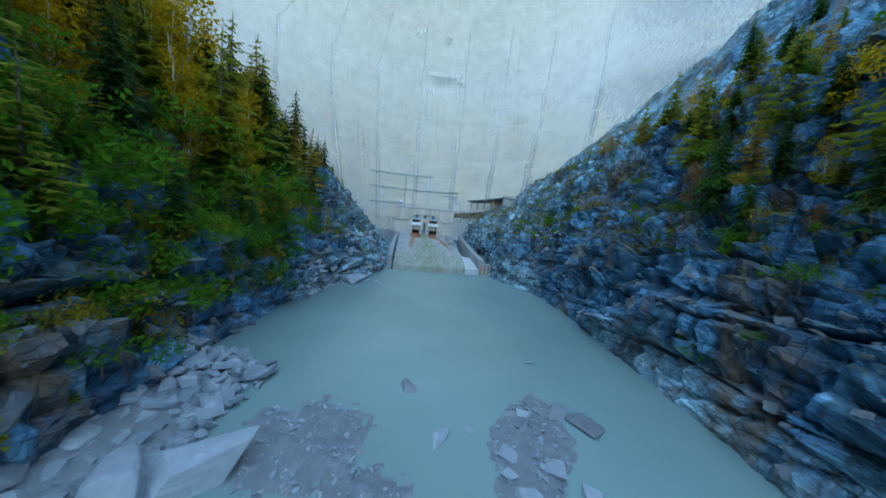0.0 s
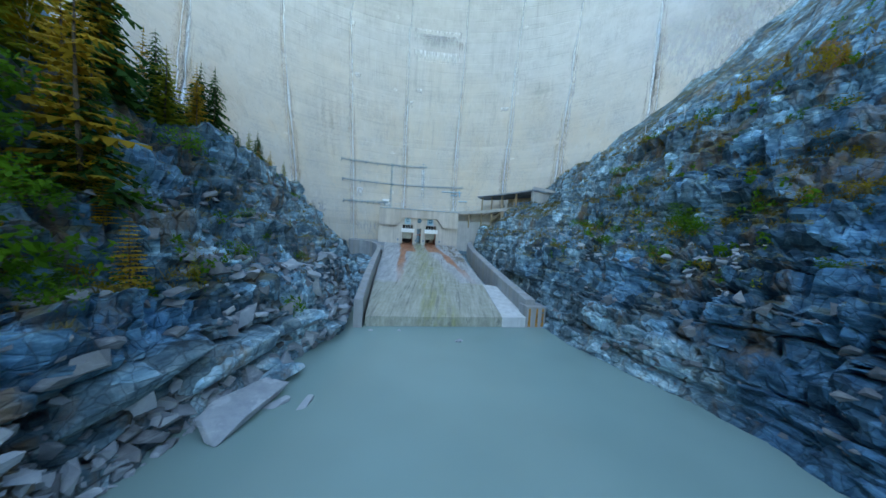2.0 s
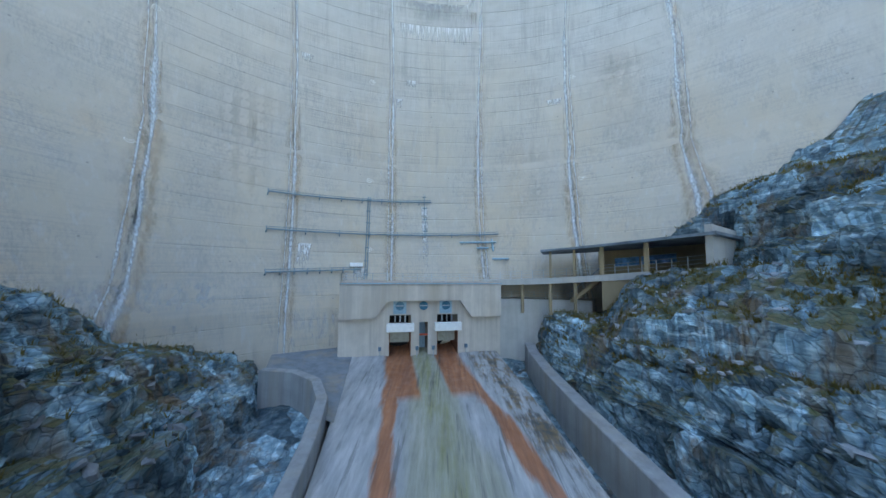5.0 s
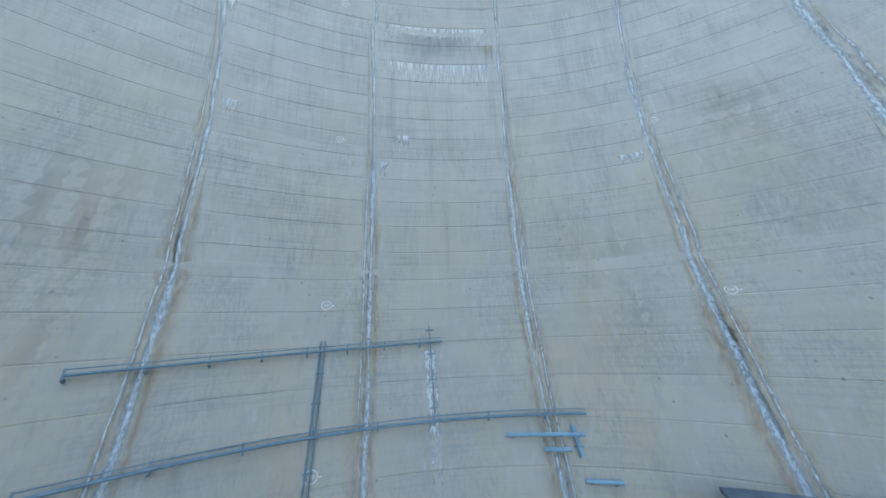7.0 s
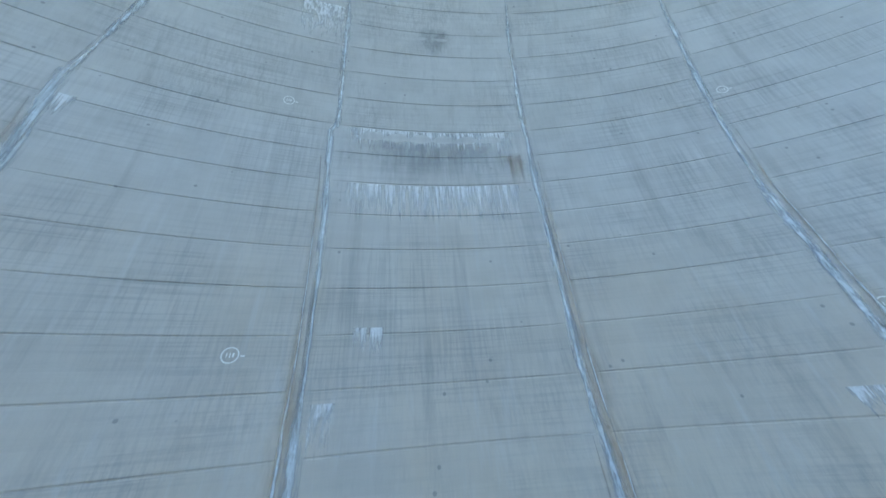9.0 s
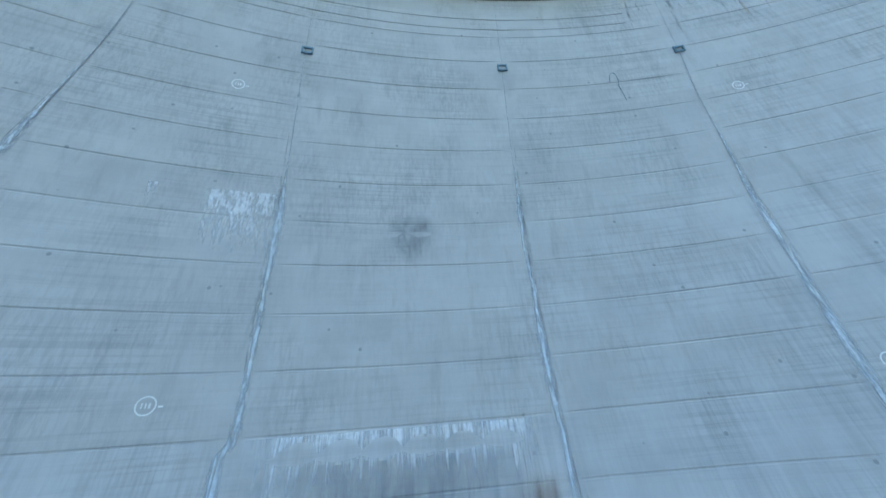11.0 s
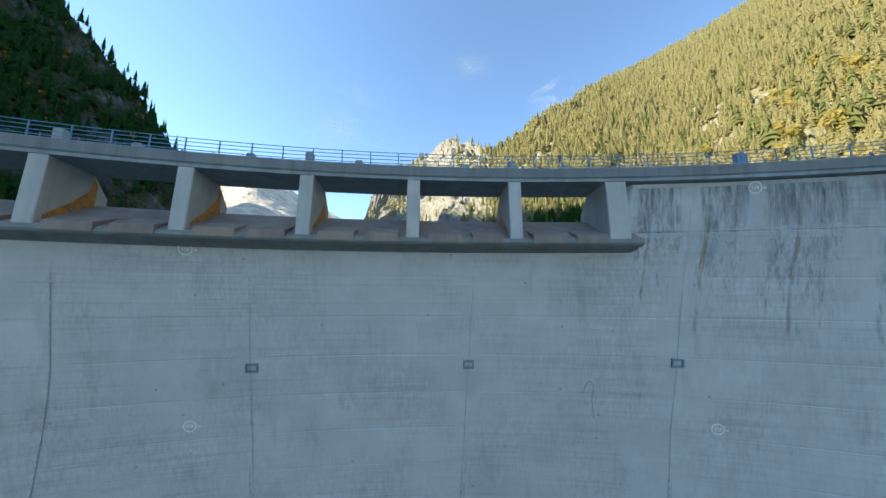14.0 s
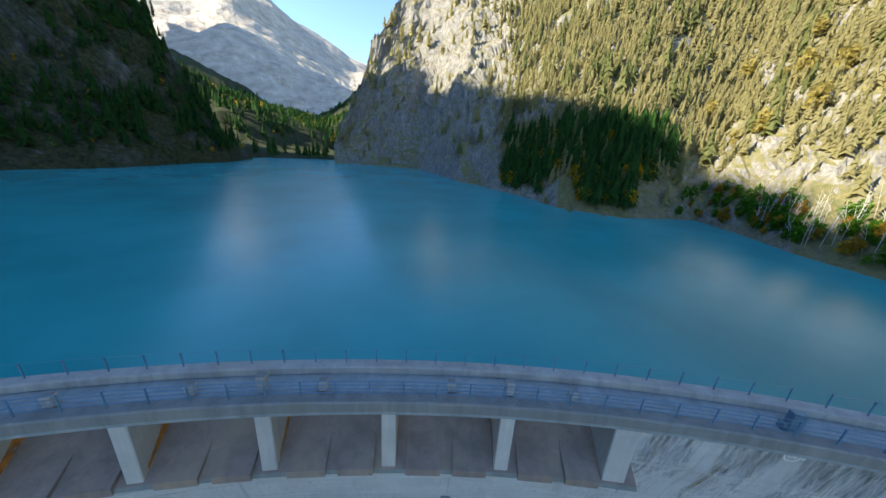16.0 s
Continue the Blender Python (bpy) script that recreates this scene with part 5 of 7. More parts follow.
for i, x in enumerate((-2.95, 0.0, 2.85)):
    if i != 1:
        bm = bmesh.new()
        bm_box(bm, x - 0.8, x + 0.8, 0.82, 0.9, 11.45, 13.0)
        part("port_frame", bm, PIPEB, gate, "pale blue square frame")
    bm = bmesh.new()
    bmesh.ops.create_cone(bm, cap_ends=True, segments=24, radius1=0.55, radius2=0.55, depth=0.12, matrix=Matrix.Translation((x, 0.76, 12.45)) @ Matrix.Rotation(math.pi / 2, 4, "X"))
    port = part("porthole", bm, GLASSB, gate)
    bm = bmesh.new()
    bm_box(bm, x - 0.5, x + 0.5, 0.66, 0.7, 12.4, 12.5)
    part("bar", bm, GALV, port)
bm = bmesh.new()
bm_box(bm, -0.42, 0.52, 3.0, 3.1, 6.6, 10.4)
part("middle_door", bm, STEEL, gate, "blue steel door in the middle slot")
bm = bmesh.new()
bm_box(bm, -0.5, 0.6, 0.95, 1.15, 8.75, 8.95)
part("cross_bar", bm, mat_plain("red_paint", (0.45, 0.08, 0.04), 0.5), gate)
for x in (-5.3, -0.85, 1.15, 5.4):
    lp = thing("lamp_post", FRAME @ Matrix.Translation((x, 0.35 if abs(x) > 3 else 0.0, 6.3)), "short post lamp with a dark box head beside the gates", "lamp", "lamps by the gates")
    bm = bmesh.new()
    bm_tube(bm, [(0, 0, -1.2), (0, 0, 0.9)], 0.06, 6)
    part("post", bm, GALV, lp)
    bm = bmesh.new()
    bm_box(bm, -0.18, 0.18, -0.15, 0.15, 0.9, 1.35, None, 0.03)
    part("head", bm, STEEL, lp)


def rail_run(pts, label, group, cat="railing", height=1.05, bars=(0.35, 0.7, 1.03), mat=None):
    """Railing panels along points at floor level."""
    for p, q in zip(pts, pts[1:]):
        p, q = Vector(p), Vector(q)
        t = thing("railing_panel", Matrix.Translation(p), label, cat, group)
        bm = bmesh.new()
        bm_box(bm, -0.035, 0.035, -0.035, 0.035, 0, height)
        part("post", bm, mat or GALV, t)
        for h in bars:
            bm = bmesh.new()
            bm_tube(bm, [Vector((0, 0, h)), q - p + Vector((0, 0, h))], 0.022, 5)
            part("bar", bm, mat or GALV, t)


rail_run([FRAME @ Vector((x, 0.1, 15.4)) for x in np.linspace(-9.9, 9.9, 12)], "galvanised railing panel on the gatehouse terrace", "railing on the gatehouse")
rail_run([FRAME @ Vector((-9.9, y, 15.4)) for y in (0.1, 2.2, 4.3, 6.2)], "galvanised railing panel on the gatehouse terrace", "railing on the gatehouse")

# ---- walkway and shelter along the face ----
ARC_C = (-1.4, -26.6)


def arc(r, deg, z):
    a = radians(deg)
    return FRAME @ Vector((ARC_C[0] + r * math.sin(a), ARC_C[1] + r * math.cos(a), z))


def deck_z(deg):
    return float(np.interp(deg, [20, 35, 68], [15.6, 16.0, 17.3]))


def arc_slab(name, r_in, r_out, d0, d1, z_top, thick_, mat, parent, label=""):
    ds = np.linspace(d0, d1, 16)
    zt = z_top if callable(z_top) else (lambda d: z_top)
    rows = []
    for r, dz in ((r_in, 0), (r_in, -thick_), (r_out, -thick_), (r_out, 0), (r_in, 0)):
        rr = r if callable(r) else (lambda d, r=r: r)
        rows.append([list(arc(rr(d), d, zt(d) + dz)) for d in ds])
    ob = new(name, grid_mesh(name, np.array(rows), (mat,), smooth=False))
    ob.parent = parent
    for d, fl in ((d0, False), (d1, True)):
        bm = bmesh.new()
        rr0 = r_in(d) if callable(r_in) else r_in
        rr1 = r_out(d) if callable(r_out) else r_out
        bm.faces.new([bm.verts.new(p) for p in (arc(rr0, d, zt(d)), arc(rr0, d, zt(d) - thick_), arc(rr1, d, zt(d) - thick_), arc(rr1, d, zt(d)))])
        part(name + "_end", bm, mat, parent)
    return tagged(ob, label)


def front_r(d):
    return float(np.interp(d, [20, 35, 47, 56, 68], [29.6, 28.5, 26.9, 26.0, 25.6]))


walk_t = thing("walkway", Matrix.Identity(4), "curved concrete footbridge on thin columns along the dam foot", "footbridge")
arc_slab("deck", front_r, 34.0, 18.5, 47, deck_z, 0.32, PALE, walk_t)
arc_slab("edge_beam", lambda d: front_r(d) - 0.06, lambda d: front_r(d) + 0.22, 22.5, 66, lambda d: deck_z(d) - 0.3, 0.4, PALE, walk_t)
for d in (28.5, 35.2, 41):
    bm = bmesh.new()
    b0, b1 = arc(front_r(d) + 0.4, d, 11.5), arc(front_r(d) + 0.4, d, deck_z(d) - 0.4)
    bm_tube(bm, [b0, b1], 0.2, 8)
    part("column", bm, TAN, walk_t)
    bm = bmesh.new()
    bm_tube(bm, [arc(front_r(d) + 0.4, d, deck_z(d) - 1.5), arc(33.5, d, deck_z(d) - 0.4)], 0.12, 6)
    part("strut", bm, TAN, walk_t)
rail_run([arc(front_r(d) + 0.1, d, deck_z(d)) for d in np.linspace(23, 66, 17)], "galvanised railing panel along the footbridge", "railing on the footbridge")
under = thing("retaining_wall", Matrix.Identity(4), "pale washed concrete toe wall under the footbridge", "wall")
arc_slab("wall", 30.5, 34.5, 22, 44, lambda d: 12.9 + 0.01 * d, 8.0, PALE, under)
rail_run([arc(30.6, d, 13.1) for d in np.linspace(23, 42, 8)], "galvanised railing panel on the toe wall", "railing on the toe wall")

shelter = thing("shelter", Matrix.Identity(4), "flat-roofed visitor shelter of tan concrete on posts beside the dam", "shelter")


def roof_z(d):
    return float(np.interp(d, [32, 68], [19.45, 20.15]))


arc_slab("roof", lambda d: front_r(d) - 0.9, 34.2, 33.2, 68.5, roof_z, 0.26, ROOFM, shelter, "dark flat roof slab")
arc_slab("floor", front_r, 34.0, 47, 68, deck_z, 0.4, PALE, shelter)
arc_slab("base_wall", lambda d: front_r(d) + 0.1, lambda d: front_r(d) + 0.5, 47, 66, lambda d: deck_z(d) - 0.2, 3.6, TAN, shelter, "tan rendered base wall")
arc_slab("back_wall", 33.0, 33.4, 45, 68, lambda d: roof_z(d) - 0.26, 3.2, TAN, shelter, "tan rendered back wall")
for d in (35.4, 41, 47.2, 56.2):
    bm = bmesh.new()
    m = Matrix.Translation(arc(front_r(d) + 0.2, d, 0)) @ Matrix.Rotation(YAW - radians(d), 4, "Z")
    w = 0.2 if d > 46 else 0.13
    bm_box(bm, -w, w, -0.16, 0.16, deck_z(d) - 0.1, roof_z(d) - 0.25, m)
    part("post", bm, TAN, shelter)
bm = bmesh.new()
m = Matrix.Translation(arc(front_r(67) + 0.2, 67, 0)) @ Matrix.Rotation(YAW - radians(67), 4, "Z")
bm_box(bm, -0.25, 0.25, -0.5, 7.0, deck_z(67) - 3.0, roof_z(67) + 0.7, m)
part("end_wall", bm, PALE, shelter, "raised pale concrete end wall")
for d0, d1 in ((48.2, 52.6), (53.0, 58.8)):
    t = thing("info_panel", Matrix.Identity(4), "blue photo information panel on the shelter's back wall", "sign", "panels in the shelter")
    ds = np.linspace(d0, d1, 6)
    bm = bmesh.new()
    rows = [[bm.verts.new(arc(32.9, d, deck_z(d) + h)) for d in ds] for h in (1.0, 1.95)]
    for i in range(5):
        bm.faces.new((rows[0][i], rows[0][i + 1], rows[1][i + 1], rows[1][i]))
    part("sheet", bm, SIGN, t)
    bm = bmesh.new()
    for h in (0.97, 1.98):
        bm_tube(bm, [arc(32.88, d, deck_z(d) + h) for d in ds], 0.03, 5)
    part("frame", bm, GALV, t)
stair = thing("stair", Matrix.Identity(4), "narrow concrete stair with a dark handrail descending under the shelter", "stair")
for i in range(16):
    bm = bmesh.new()
    d = 46.5 - i * 0.42
    m = Matrix.Translation(arc(29.2, d, 0)) @ Matrix.Rotation(YAW - radians(d), 4, "Z")
    z = deck_z(47) - 0.18 * (i + 1)
    bm_box(bm, -0.22, 0.22, -0.75, 0.75, z - 0.4, z, m)
    part("step", bm, TAN, stair)
bm = bmesh.new()
bm_tube(bm, [arc(28.45, 46.5, deck_z(47) + 0.8), arc(28.45, 40, deck_z(47) - 2.1)], 0.05, 6)
part("handrail", bm, STEEL, stair)

# ---- chute ----
def mat_chute():
    n = Nodes("stained_chute_concrete")
    o = n.sep(n.coord.outputs["Object"])
    u, v = o[0], o[1]
    wob = n.math("MULTIPLY", n.math("SUBTRACT", n.noise(n.pos((1, 0.12, 1)), 0.7, 5, 0.65), 0.5), 2.4)
    down = n.math("MULTIPLY", n.math("ADD", v, 45.0), 1 / 45.0, clamp=True)          # 0 at the lip, 1 at the gates
    away = n.math("SUBTRACT", 1.0, down)
    uu2 = n.math("ADD", u, wob)
    au = n.math("ABSOLUTE", n.math("ADD", uu2, n.math("MULTIPLY", away, 1.6)))
    base = n.ramp(n.noise(n.pos((1.6, 0.25, 1)), 0.8, 6, 0.65), (0.3, (0.26, 0.275, 0.285)), (0.55, (0.42, 0.435, 0.445)), (0.75, (0.58, 0.585, 0.59)))
    olive = n.ramp(n.noise(n.pos((2.4, 0.2, 1)), 0.9, 6, 0.65), (0.3, (0.22, 0.225, 0.17)), (0.55, (0.37, 0.37, 0.295)), (0.8, (0.51, 0.51, 0.44)))
    moss = n.ramp(n.noise(n.pos((3.0, 0.15, 1)), 1.0, 6, 0.7), (0.35, (0.17, 0.18, 0.07)), (0.65, (0.34, 0.33, 0.11)))
    red = n.ramp(n.noise(n.pos((2.2, 0.18, 1)), 0.9, 5, 0.6), (0.3, (0.26, 0.075, 0.025)), (0.7, (0.55, 0.20, 0.075)))
    wide = n.math("ADD", 1.1, n.math("MULTIPLY", n.math("POWER", away, 1.3), 4.8))
    pool_end = n.math("MULTIPLY", n.math("SUBTRACT", 0.29, n.math("ADD", down, n.math("MULTIPLY", n.math("SUBTRACT", n.noise(n.pos(), 0.5, 3), 0.5), 0.05))), 40.0, clamp=True)
    m_ol = n.math("MAXIMUM", pool_end, n.math("SUBTRACT", 1.0, n.math("MULTIPLY", n.math("SUBTRACT", au, wide), 1.2), clamp=True))
    m_mo = n.math("SUBTRACT", 1.0, n.math("MULTIPLY", n.math("SUBTRACT", au, n.math("ADD", 0.5, n.math("MULTIPLY", away, 1.1))), 1.1), clamp=True)
    inner = n.math("MULTIPLY", n.math("SUBTRACT", n.math("ABSOLUTE", u), 1.25), 3.0, clamp=True)
    outer = n.math("MULTIPLY", n.math("SUBTRACT", 4.9, n.math("ABSOLUTE", uu2)), 1.6, clamp=True)
    near = n.math("MULTIPLY", n.math("SUBTRACT", down, 0.78), 30.0, clamp=True)
    thin = n.math("MULTIPLY", n.math("SUBTRACT", 0.8, n.math("ABSOLUTE", n.math("SUBTRACT", n.math("ABSOLUTE", uu2), n.math("ADD", 3.6, n.math("MULTIPLY", away, 3.2))))), 2.4, clamp=True)
    m_red = n.math("MAXIMUM", n.math("MULTIPLY", n.math("MULTIPLY", inner, outer), near), n.math("MULTIPLY", thin, n.math("MULTIPLY", n.math("SUBTRACT", down, 0.24), 3.0, clamp=True)))
    c = n.mix(n.math("MULTIPLY", m_ol, 0.85), base, olive)
    c = n.mix(n.math("MULTIPLY", m_mo, n.ramp(n.noise(n.pos((1.5, 0.12, 1)), 0.9, 5, 0.65), (0.42, 0.05), (0.64, 0.7))), c, moss)
    c = n.mix(n.math("MULTIPLY", m_red, 0.9), c, red)
    wet = n.math("MULTIPLY", n.math("MULTIPLY", n.math("SUBTRACT", uu2, 5.3), 2.0, clamp=True), n.math("MULTIPLY", n.math("SUBTRACT", down, 0.40), 4.0, clamp=True))
    c = n.mix(n.math("MULTIPLY", wet, n.ramp(n.noise(n.pos((1.2, 0.3, 1)), 0.8, 5, 0.7), (0.45, 0.0), (0.58, 0.9))), c, n.ramp(n.noise(n.pos(), 1.4, 4), (0.4, (0.06, 0.06, 0.055)), (0.65, (0.26, 0.15, 0.045))))
    crack = n.ramp(n.noise(n.pos((3.0, 0.10, 1)), 0.6, 4, 0.7), (0.36, 1.0), (0.42, 0.0))
    c = n.mix(n.math("MULTIPLY", crack, 0.5), c, (0.07, 0.08, 0.08))
    return n.done(c, n.ramp(n.noise(n.pos(), 1.2, 3), (0.3, 0.35), (0.7, 0.75)), n.bump(n.noise(n.pos((1, 0.3, 1)), 3.0, 5), 0.4, 0.08))


CHUTE = mat_chute()
SLABC = mat_concrete("bare_white_slab_concrete", (0.60, 0.62, 0.63), 0.1, 0.9)
APRON = mat_concrete("stained_apron_concrete", (0.23, 0.265, 0.30), 0.4, 1.0)
WALLC = mat_concrete("dark_guide_wall_concrete", (0.33, 0.345, 0.355), 0.3, 1.0)


def chute_z(v):
    return 1.05 + (np.asarray(v) + 45.2) * 0.118


chute = thing("spillway_chute", FRAME, "long stained concrete outlet chute falling from the gates to the pool", "chute")
vv = np.linspace(-45.2, 5.0, 76)
half_l = np.interp(vv, [-45, -30, -13, -5, 1], [-9.6, -9.3, -8.8, -8.6, -8.6])
half_r = np.interp(vv, [-45, -30, -13, -5, 1], [6.3, 7.3, 8.6, 9.2, 9.6])
tt = np.linspace(0, 1, 40)
Uc = half_l[:, None] + (half_r - half_l)[:, None] * tt[None, :]
Vc = np.repeat(vv[:, None], 40, 1)
Zc = chute_z(Vc) + 0.05 * fbm(np.stack([Uc / 1.5, Vc / 5, 0 * Uc], -1), 4, 5) - 0.35 * np.exp(-((np.abs(Uc) - 2.9) / 1.4) ** 2) * np.clip((Vc + 9) / 6, 0, 1)
top_rows = np.stack([Uc, Vc, Zc], -1)
bot = top_rows[:1].copy()
bot[..., 2] = -1.5
ob = new("floor", grid_mesh("floor", np.concatenate([bot, top_rows]), (CHUTE,), smooth=False))
ob.parent = chute
bm = bmesh.new()
sl_o = [(5.4, -45.35), (8.9, -45.3), (9.2, -34), (6.9, -33)]
a = [bm.verts.new((x, y, float(chute_z(y)) + 0.09)) for x, y in sl_o]
b = [bm.verts.new((x, y, -1.5)) for x, y in sl_o]
bm.faces.new(a)
for k in range(4):
    bm.faces.new((a[(k + 1) % 4], a[k], b[k], b[(k + 1) % 4]))
part("side_slab", bm, SLABC, chute, "pale bare concrete slab beside the lip")


def chute_wall(line, h0, h1, wide, label):
    bm = bmesh.new()
    rings = []
    for i, (u, v) in enumerate(line):
        p = Vector((u, v, 0))
        q0, q1 = Vector((*line[max(i - 1, 0)], 0)), Vector((*line[min(i + 1, len(line) - 1)], 0))
        s = (q1 - q0).normalized().cross(Vector((0, 0, 1)))
        zb = float(chute_z(v))
        h = h0 + (h1 - h0) * i / (len(line) - 1)
        rings.append([bm.verts.new(p + s * o + Vector((0, 0, z))) for o, z in ((-wide, zb - 3), (-wide, zb + h - 0.06), (-wide + 0.06, zb + h), (wide - 0.06, zb + h), (wide, zb + h - 0.06), (wide, zb - 3))])
    for a, b in zip(rings, rings[1:]):
        for k in range(5):
            bm.faces.new((a[k], a[k + 1], b[k + 1], b[k]))
    bm.faces.new(rings[0])
    bm.faces.new(rings[-1][::-1])
    return part("side_wall", bm, WALLC, chute, label)


chute_wall([(-10.3, -45.6), (-10.2, -36), (-9.9, -26), (-9.4, -16), (-9.6, -11), (-10.8, -7.5), (-13.2, -5.2), (-16.5, -4.2)], 1.9, 1.2, 0.45, "grey cast concrete guide wall bending out to the bank")
chute_wall([(9.0, -44.6), (9.3, -36), (9.9, -26), (10.6, -16), (11.4, -9), (12.4, -4), (13.4, -1)], 1.9, 1.5, 0.6, "grey cast concrete guide wall stained ochre at its end")
bm = bmesh.new()
bm_box(bm, 8.2, 10.6, -45.4, -43.4, -1.5, 2.4, None, 0.06)
part("wall_end", bm, WALLC, chute, "thick wall end with ochre streaks")
bm = bmesh.new()
for x in (8.6, 9.5, 10.2):
    bm.faces.new([bm.verts.new(p) for p in ((x - 0.16, -45.42, 0.1), (x + 0.16, -45.42, 0.1), (x + 0.1, -45.42, 2.2), (x - 0.1, -45.42, 2.2))])
part("ochre_run", bm, STAINP, chute)
# flat concrete apron between the chute head and the bent guide wall
ax, ay = np.meshgrid(np.linspace(0, 1, 30), np.linspace(0, 1, 40), indexing="ij")
av_ = -12 + 16.5 * ay
au_ = -8.5 - np.interp(av_, [-12, -11, -7.5, -5.2, -4.2, 4.5], [0.9, 1.1, 2.3, 4.7, 7.9, 9.5]) * ax
az_ = chute_z(av_) + 0.08 + 0.55 * ax ** 2 + 0.07 * fbm(np.stack([au_ / 1.5, av_ / 1.5, 0 * au_], -1), 4, 6)
tagged(new("apron", grid_mesh("apron", to_world(au_, av_, az_), (APRON,), smooth=True, flip=True)), "flat stained concrete apron beside the chute head", "apron", kind="structure")

rail_run([Vector((30.0, 8.6, 24.6)), Vector((31.2, 7.0, 25.2)), Vector((32.6, 5.6, 25.9)), Vector((34.2, 4.2, 26.6))], "grey steel railing panel on a path above the bank", "railing on the bank path", "railing", 1.1, (0.55, 1.08))

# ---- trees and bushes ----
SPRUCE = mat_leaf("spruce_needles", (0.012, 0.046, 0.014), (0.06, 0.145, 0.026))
LARCH = mat_leaf("autumn_larch_needles", (0.22, 0.135, 0.012), (0.56, 0.36, 0.04))
LARCHG = mat_leaf("turning_larch_needles", (0.11, 0.15, 0.012), (0.36, 0.34, 0.035))
BIRCH = mat_leaf("yellow_birch_leaves", (0.22, 0.135, 0.004), (0.66, 0.43, 0.015))
RUSSET = mat_leaf("russet_leaves", (0.24, 0.11, 0.03), (0.50, 0.29, 0.12))
OCHRE = mat_leaf("ochre_shrub_leaves", (0.16, 0.13, 0.012), (0.46, 0.33, 0.03))
ALDER = mat_leaf("green_shrub_leaves", (0.024, 0.09, 0.008), (0.14, 0.31, 0.02))
GRASS = mat_leaf("dry_autumn_grass", (0.10, 0.095, 0.025), (0.30, 0.23, 0.09))
BARK = mat_plain("brown_bark", (0.11, 0.085, 0.065), 0.9, 0, 0.4, 6.0, 0.6)
WBARK = mat_plain("pale_birch_bark", (0.48, 0.46, 0.42), 0.8, 0, 0.45, 5.0, 0.4)


def conifer_mesh(name, seed, mat, height, spread, whorls, droop=0.35, gap=0.1, base=0.08):
    """Whorls of drooping boughs, each a spine with sprays either side."""
    r = np.random.default_rng(seed)
    V, T = [], []
    for w in range(whorls):
        f = w / whorls
        z0 = height * (base + (1 - base) * f)
        L = spread * (1 - f) ** 0.8 * (0.8 + 0.4 * r.random()) + 0.12
        n = 7 if f < 0.75 else 5
        a0 = r.random() * 6.3
        for k in range(n):
            if r.random() < gap:
                continue
            a = a0 + k * math.tau / n + r.normal() * 0.2
            l = L * (0.7 + 0.5 * r.random())
            dr = droop * (0.7 + 0.6 * r.random())
            c, s = math.cos(a), math.sin(a)
            segs = 4
            for i in range(segs):
                t0, t1 = i / segs, (i + 1.25) / segs
                q0 = np.array([c * l * t0, s * l * t0, z0 - dr * l * t0 ** 1.3 + 0.10 * l * t0])
                q1 = np.array([c * l * t1, s * l * t1, z0 - dr * l * t1 ** 1.3 + 0.10 * l * t1])
                wd = l * 0.30 * (1 - 0.65 * t0) * (0.6 + 0.8 * r.random())
                for sd in (-1, 1):
                    out = np.array([-s * wd * sd, c * wd * sd, -wd * (0.35 + 0.5 * r.random())]) + (q1 - q0) * (0.5 + 0.6 * r.random())
                    b = len(V)
                    V += [q0, q0 + out, q1]
                    T.append((b, b + 1, b + 2))
    b = len(V)
    V += [np.array([0.06, 0, height * 0.95]), np.array([-0.05, 0.05, height * 0.95]), np.array([0, 0, height * 1.05])]
    T.append((b, b + 1, b + 2))
    return tri_mesh(name, np.array(V), np.array(T), (mat,))


def leaf_cloud(name, seed, mat, lobes, count, size):
    """Leaves as small bent quads, thick on the shells of uneven lobes."""
    r = np.random.default_rng(seed)
    lobes = np.array(lobes, float)
    pick = r.choice(len(lobes), count, p=lobes[:, 3] ** 2 / (lobes[:, 3] ** 2).sum())
    d = r.normal(size=(count, 3))
    d /= np.linalg.norm(d, axis=1, keepdims=True)
    rad = lobes[pick, 3] * (0.45 + 0.6 * r.random(count) ** 0.6)
    C = lobes[pick, :3] + d * rad[:, None] * np.array([1, 1, 0.75])
    A = r.normal(size=(count, 3))
    A /= np.linalg.norm(A, axis=1, keepdims=True)
    B = np.cross(A, r.normal(size=(count, 3)))
    B /= np.linalg.norm(B, axis=1, keepdims=True)
    s = (size * (0.6 + 0.8 * r.random(count)))[:, None]
    V = np.stack([C - A * s, C + B * s * 0.45, C + A * s, C - B * s * 0.45], 1).reshape(-1, 3)
    Q = np.arange(count * 4).reshape(-1, 4)
    return tri_mesh(name, V, Q, (mat,))


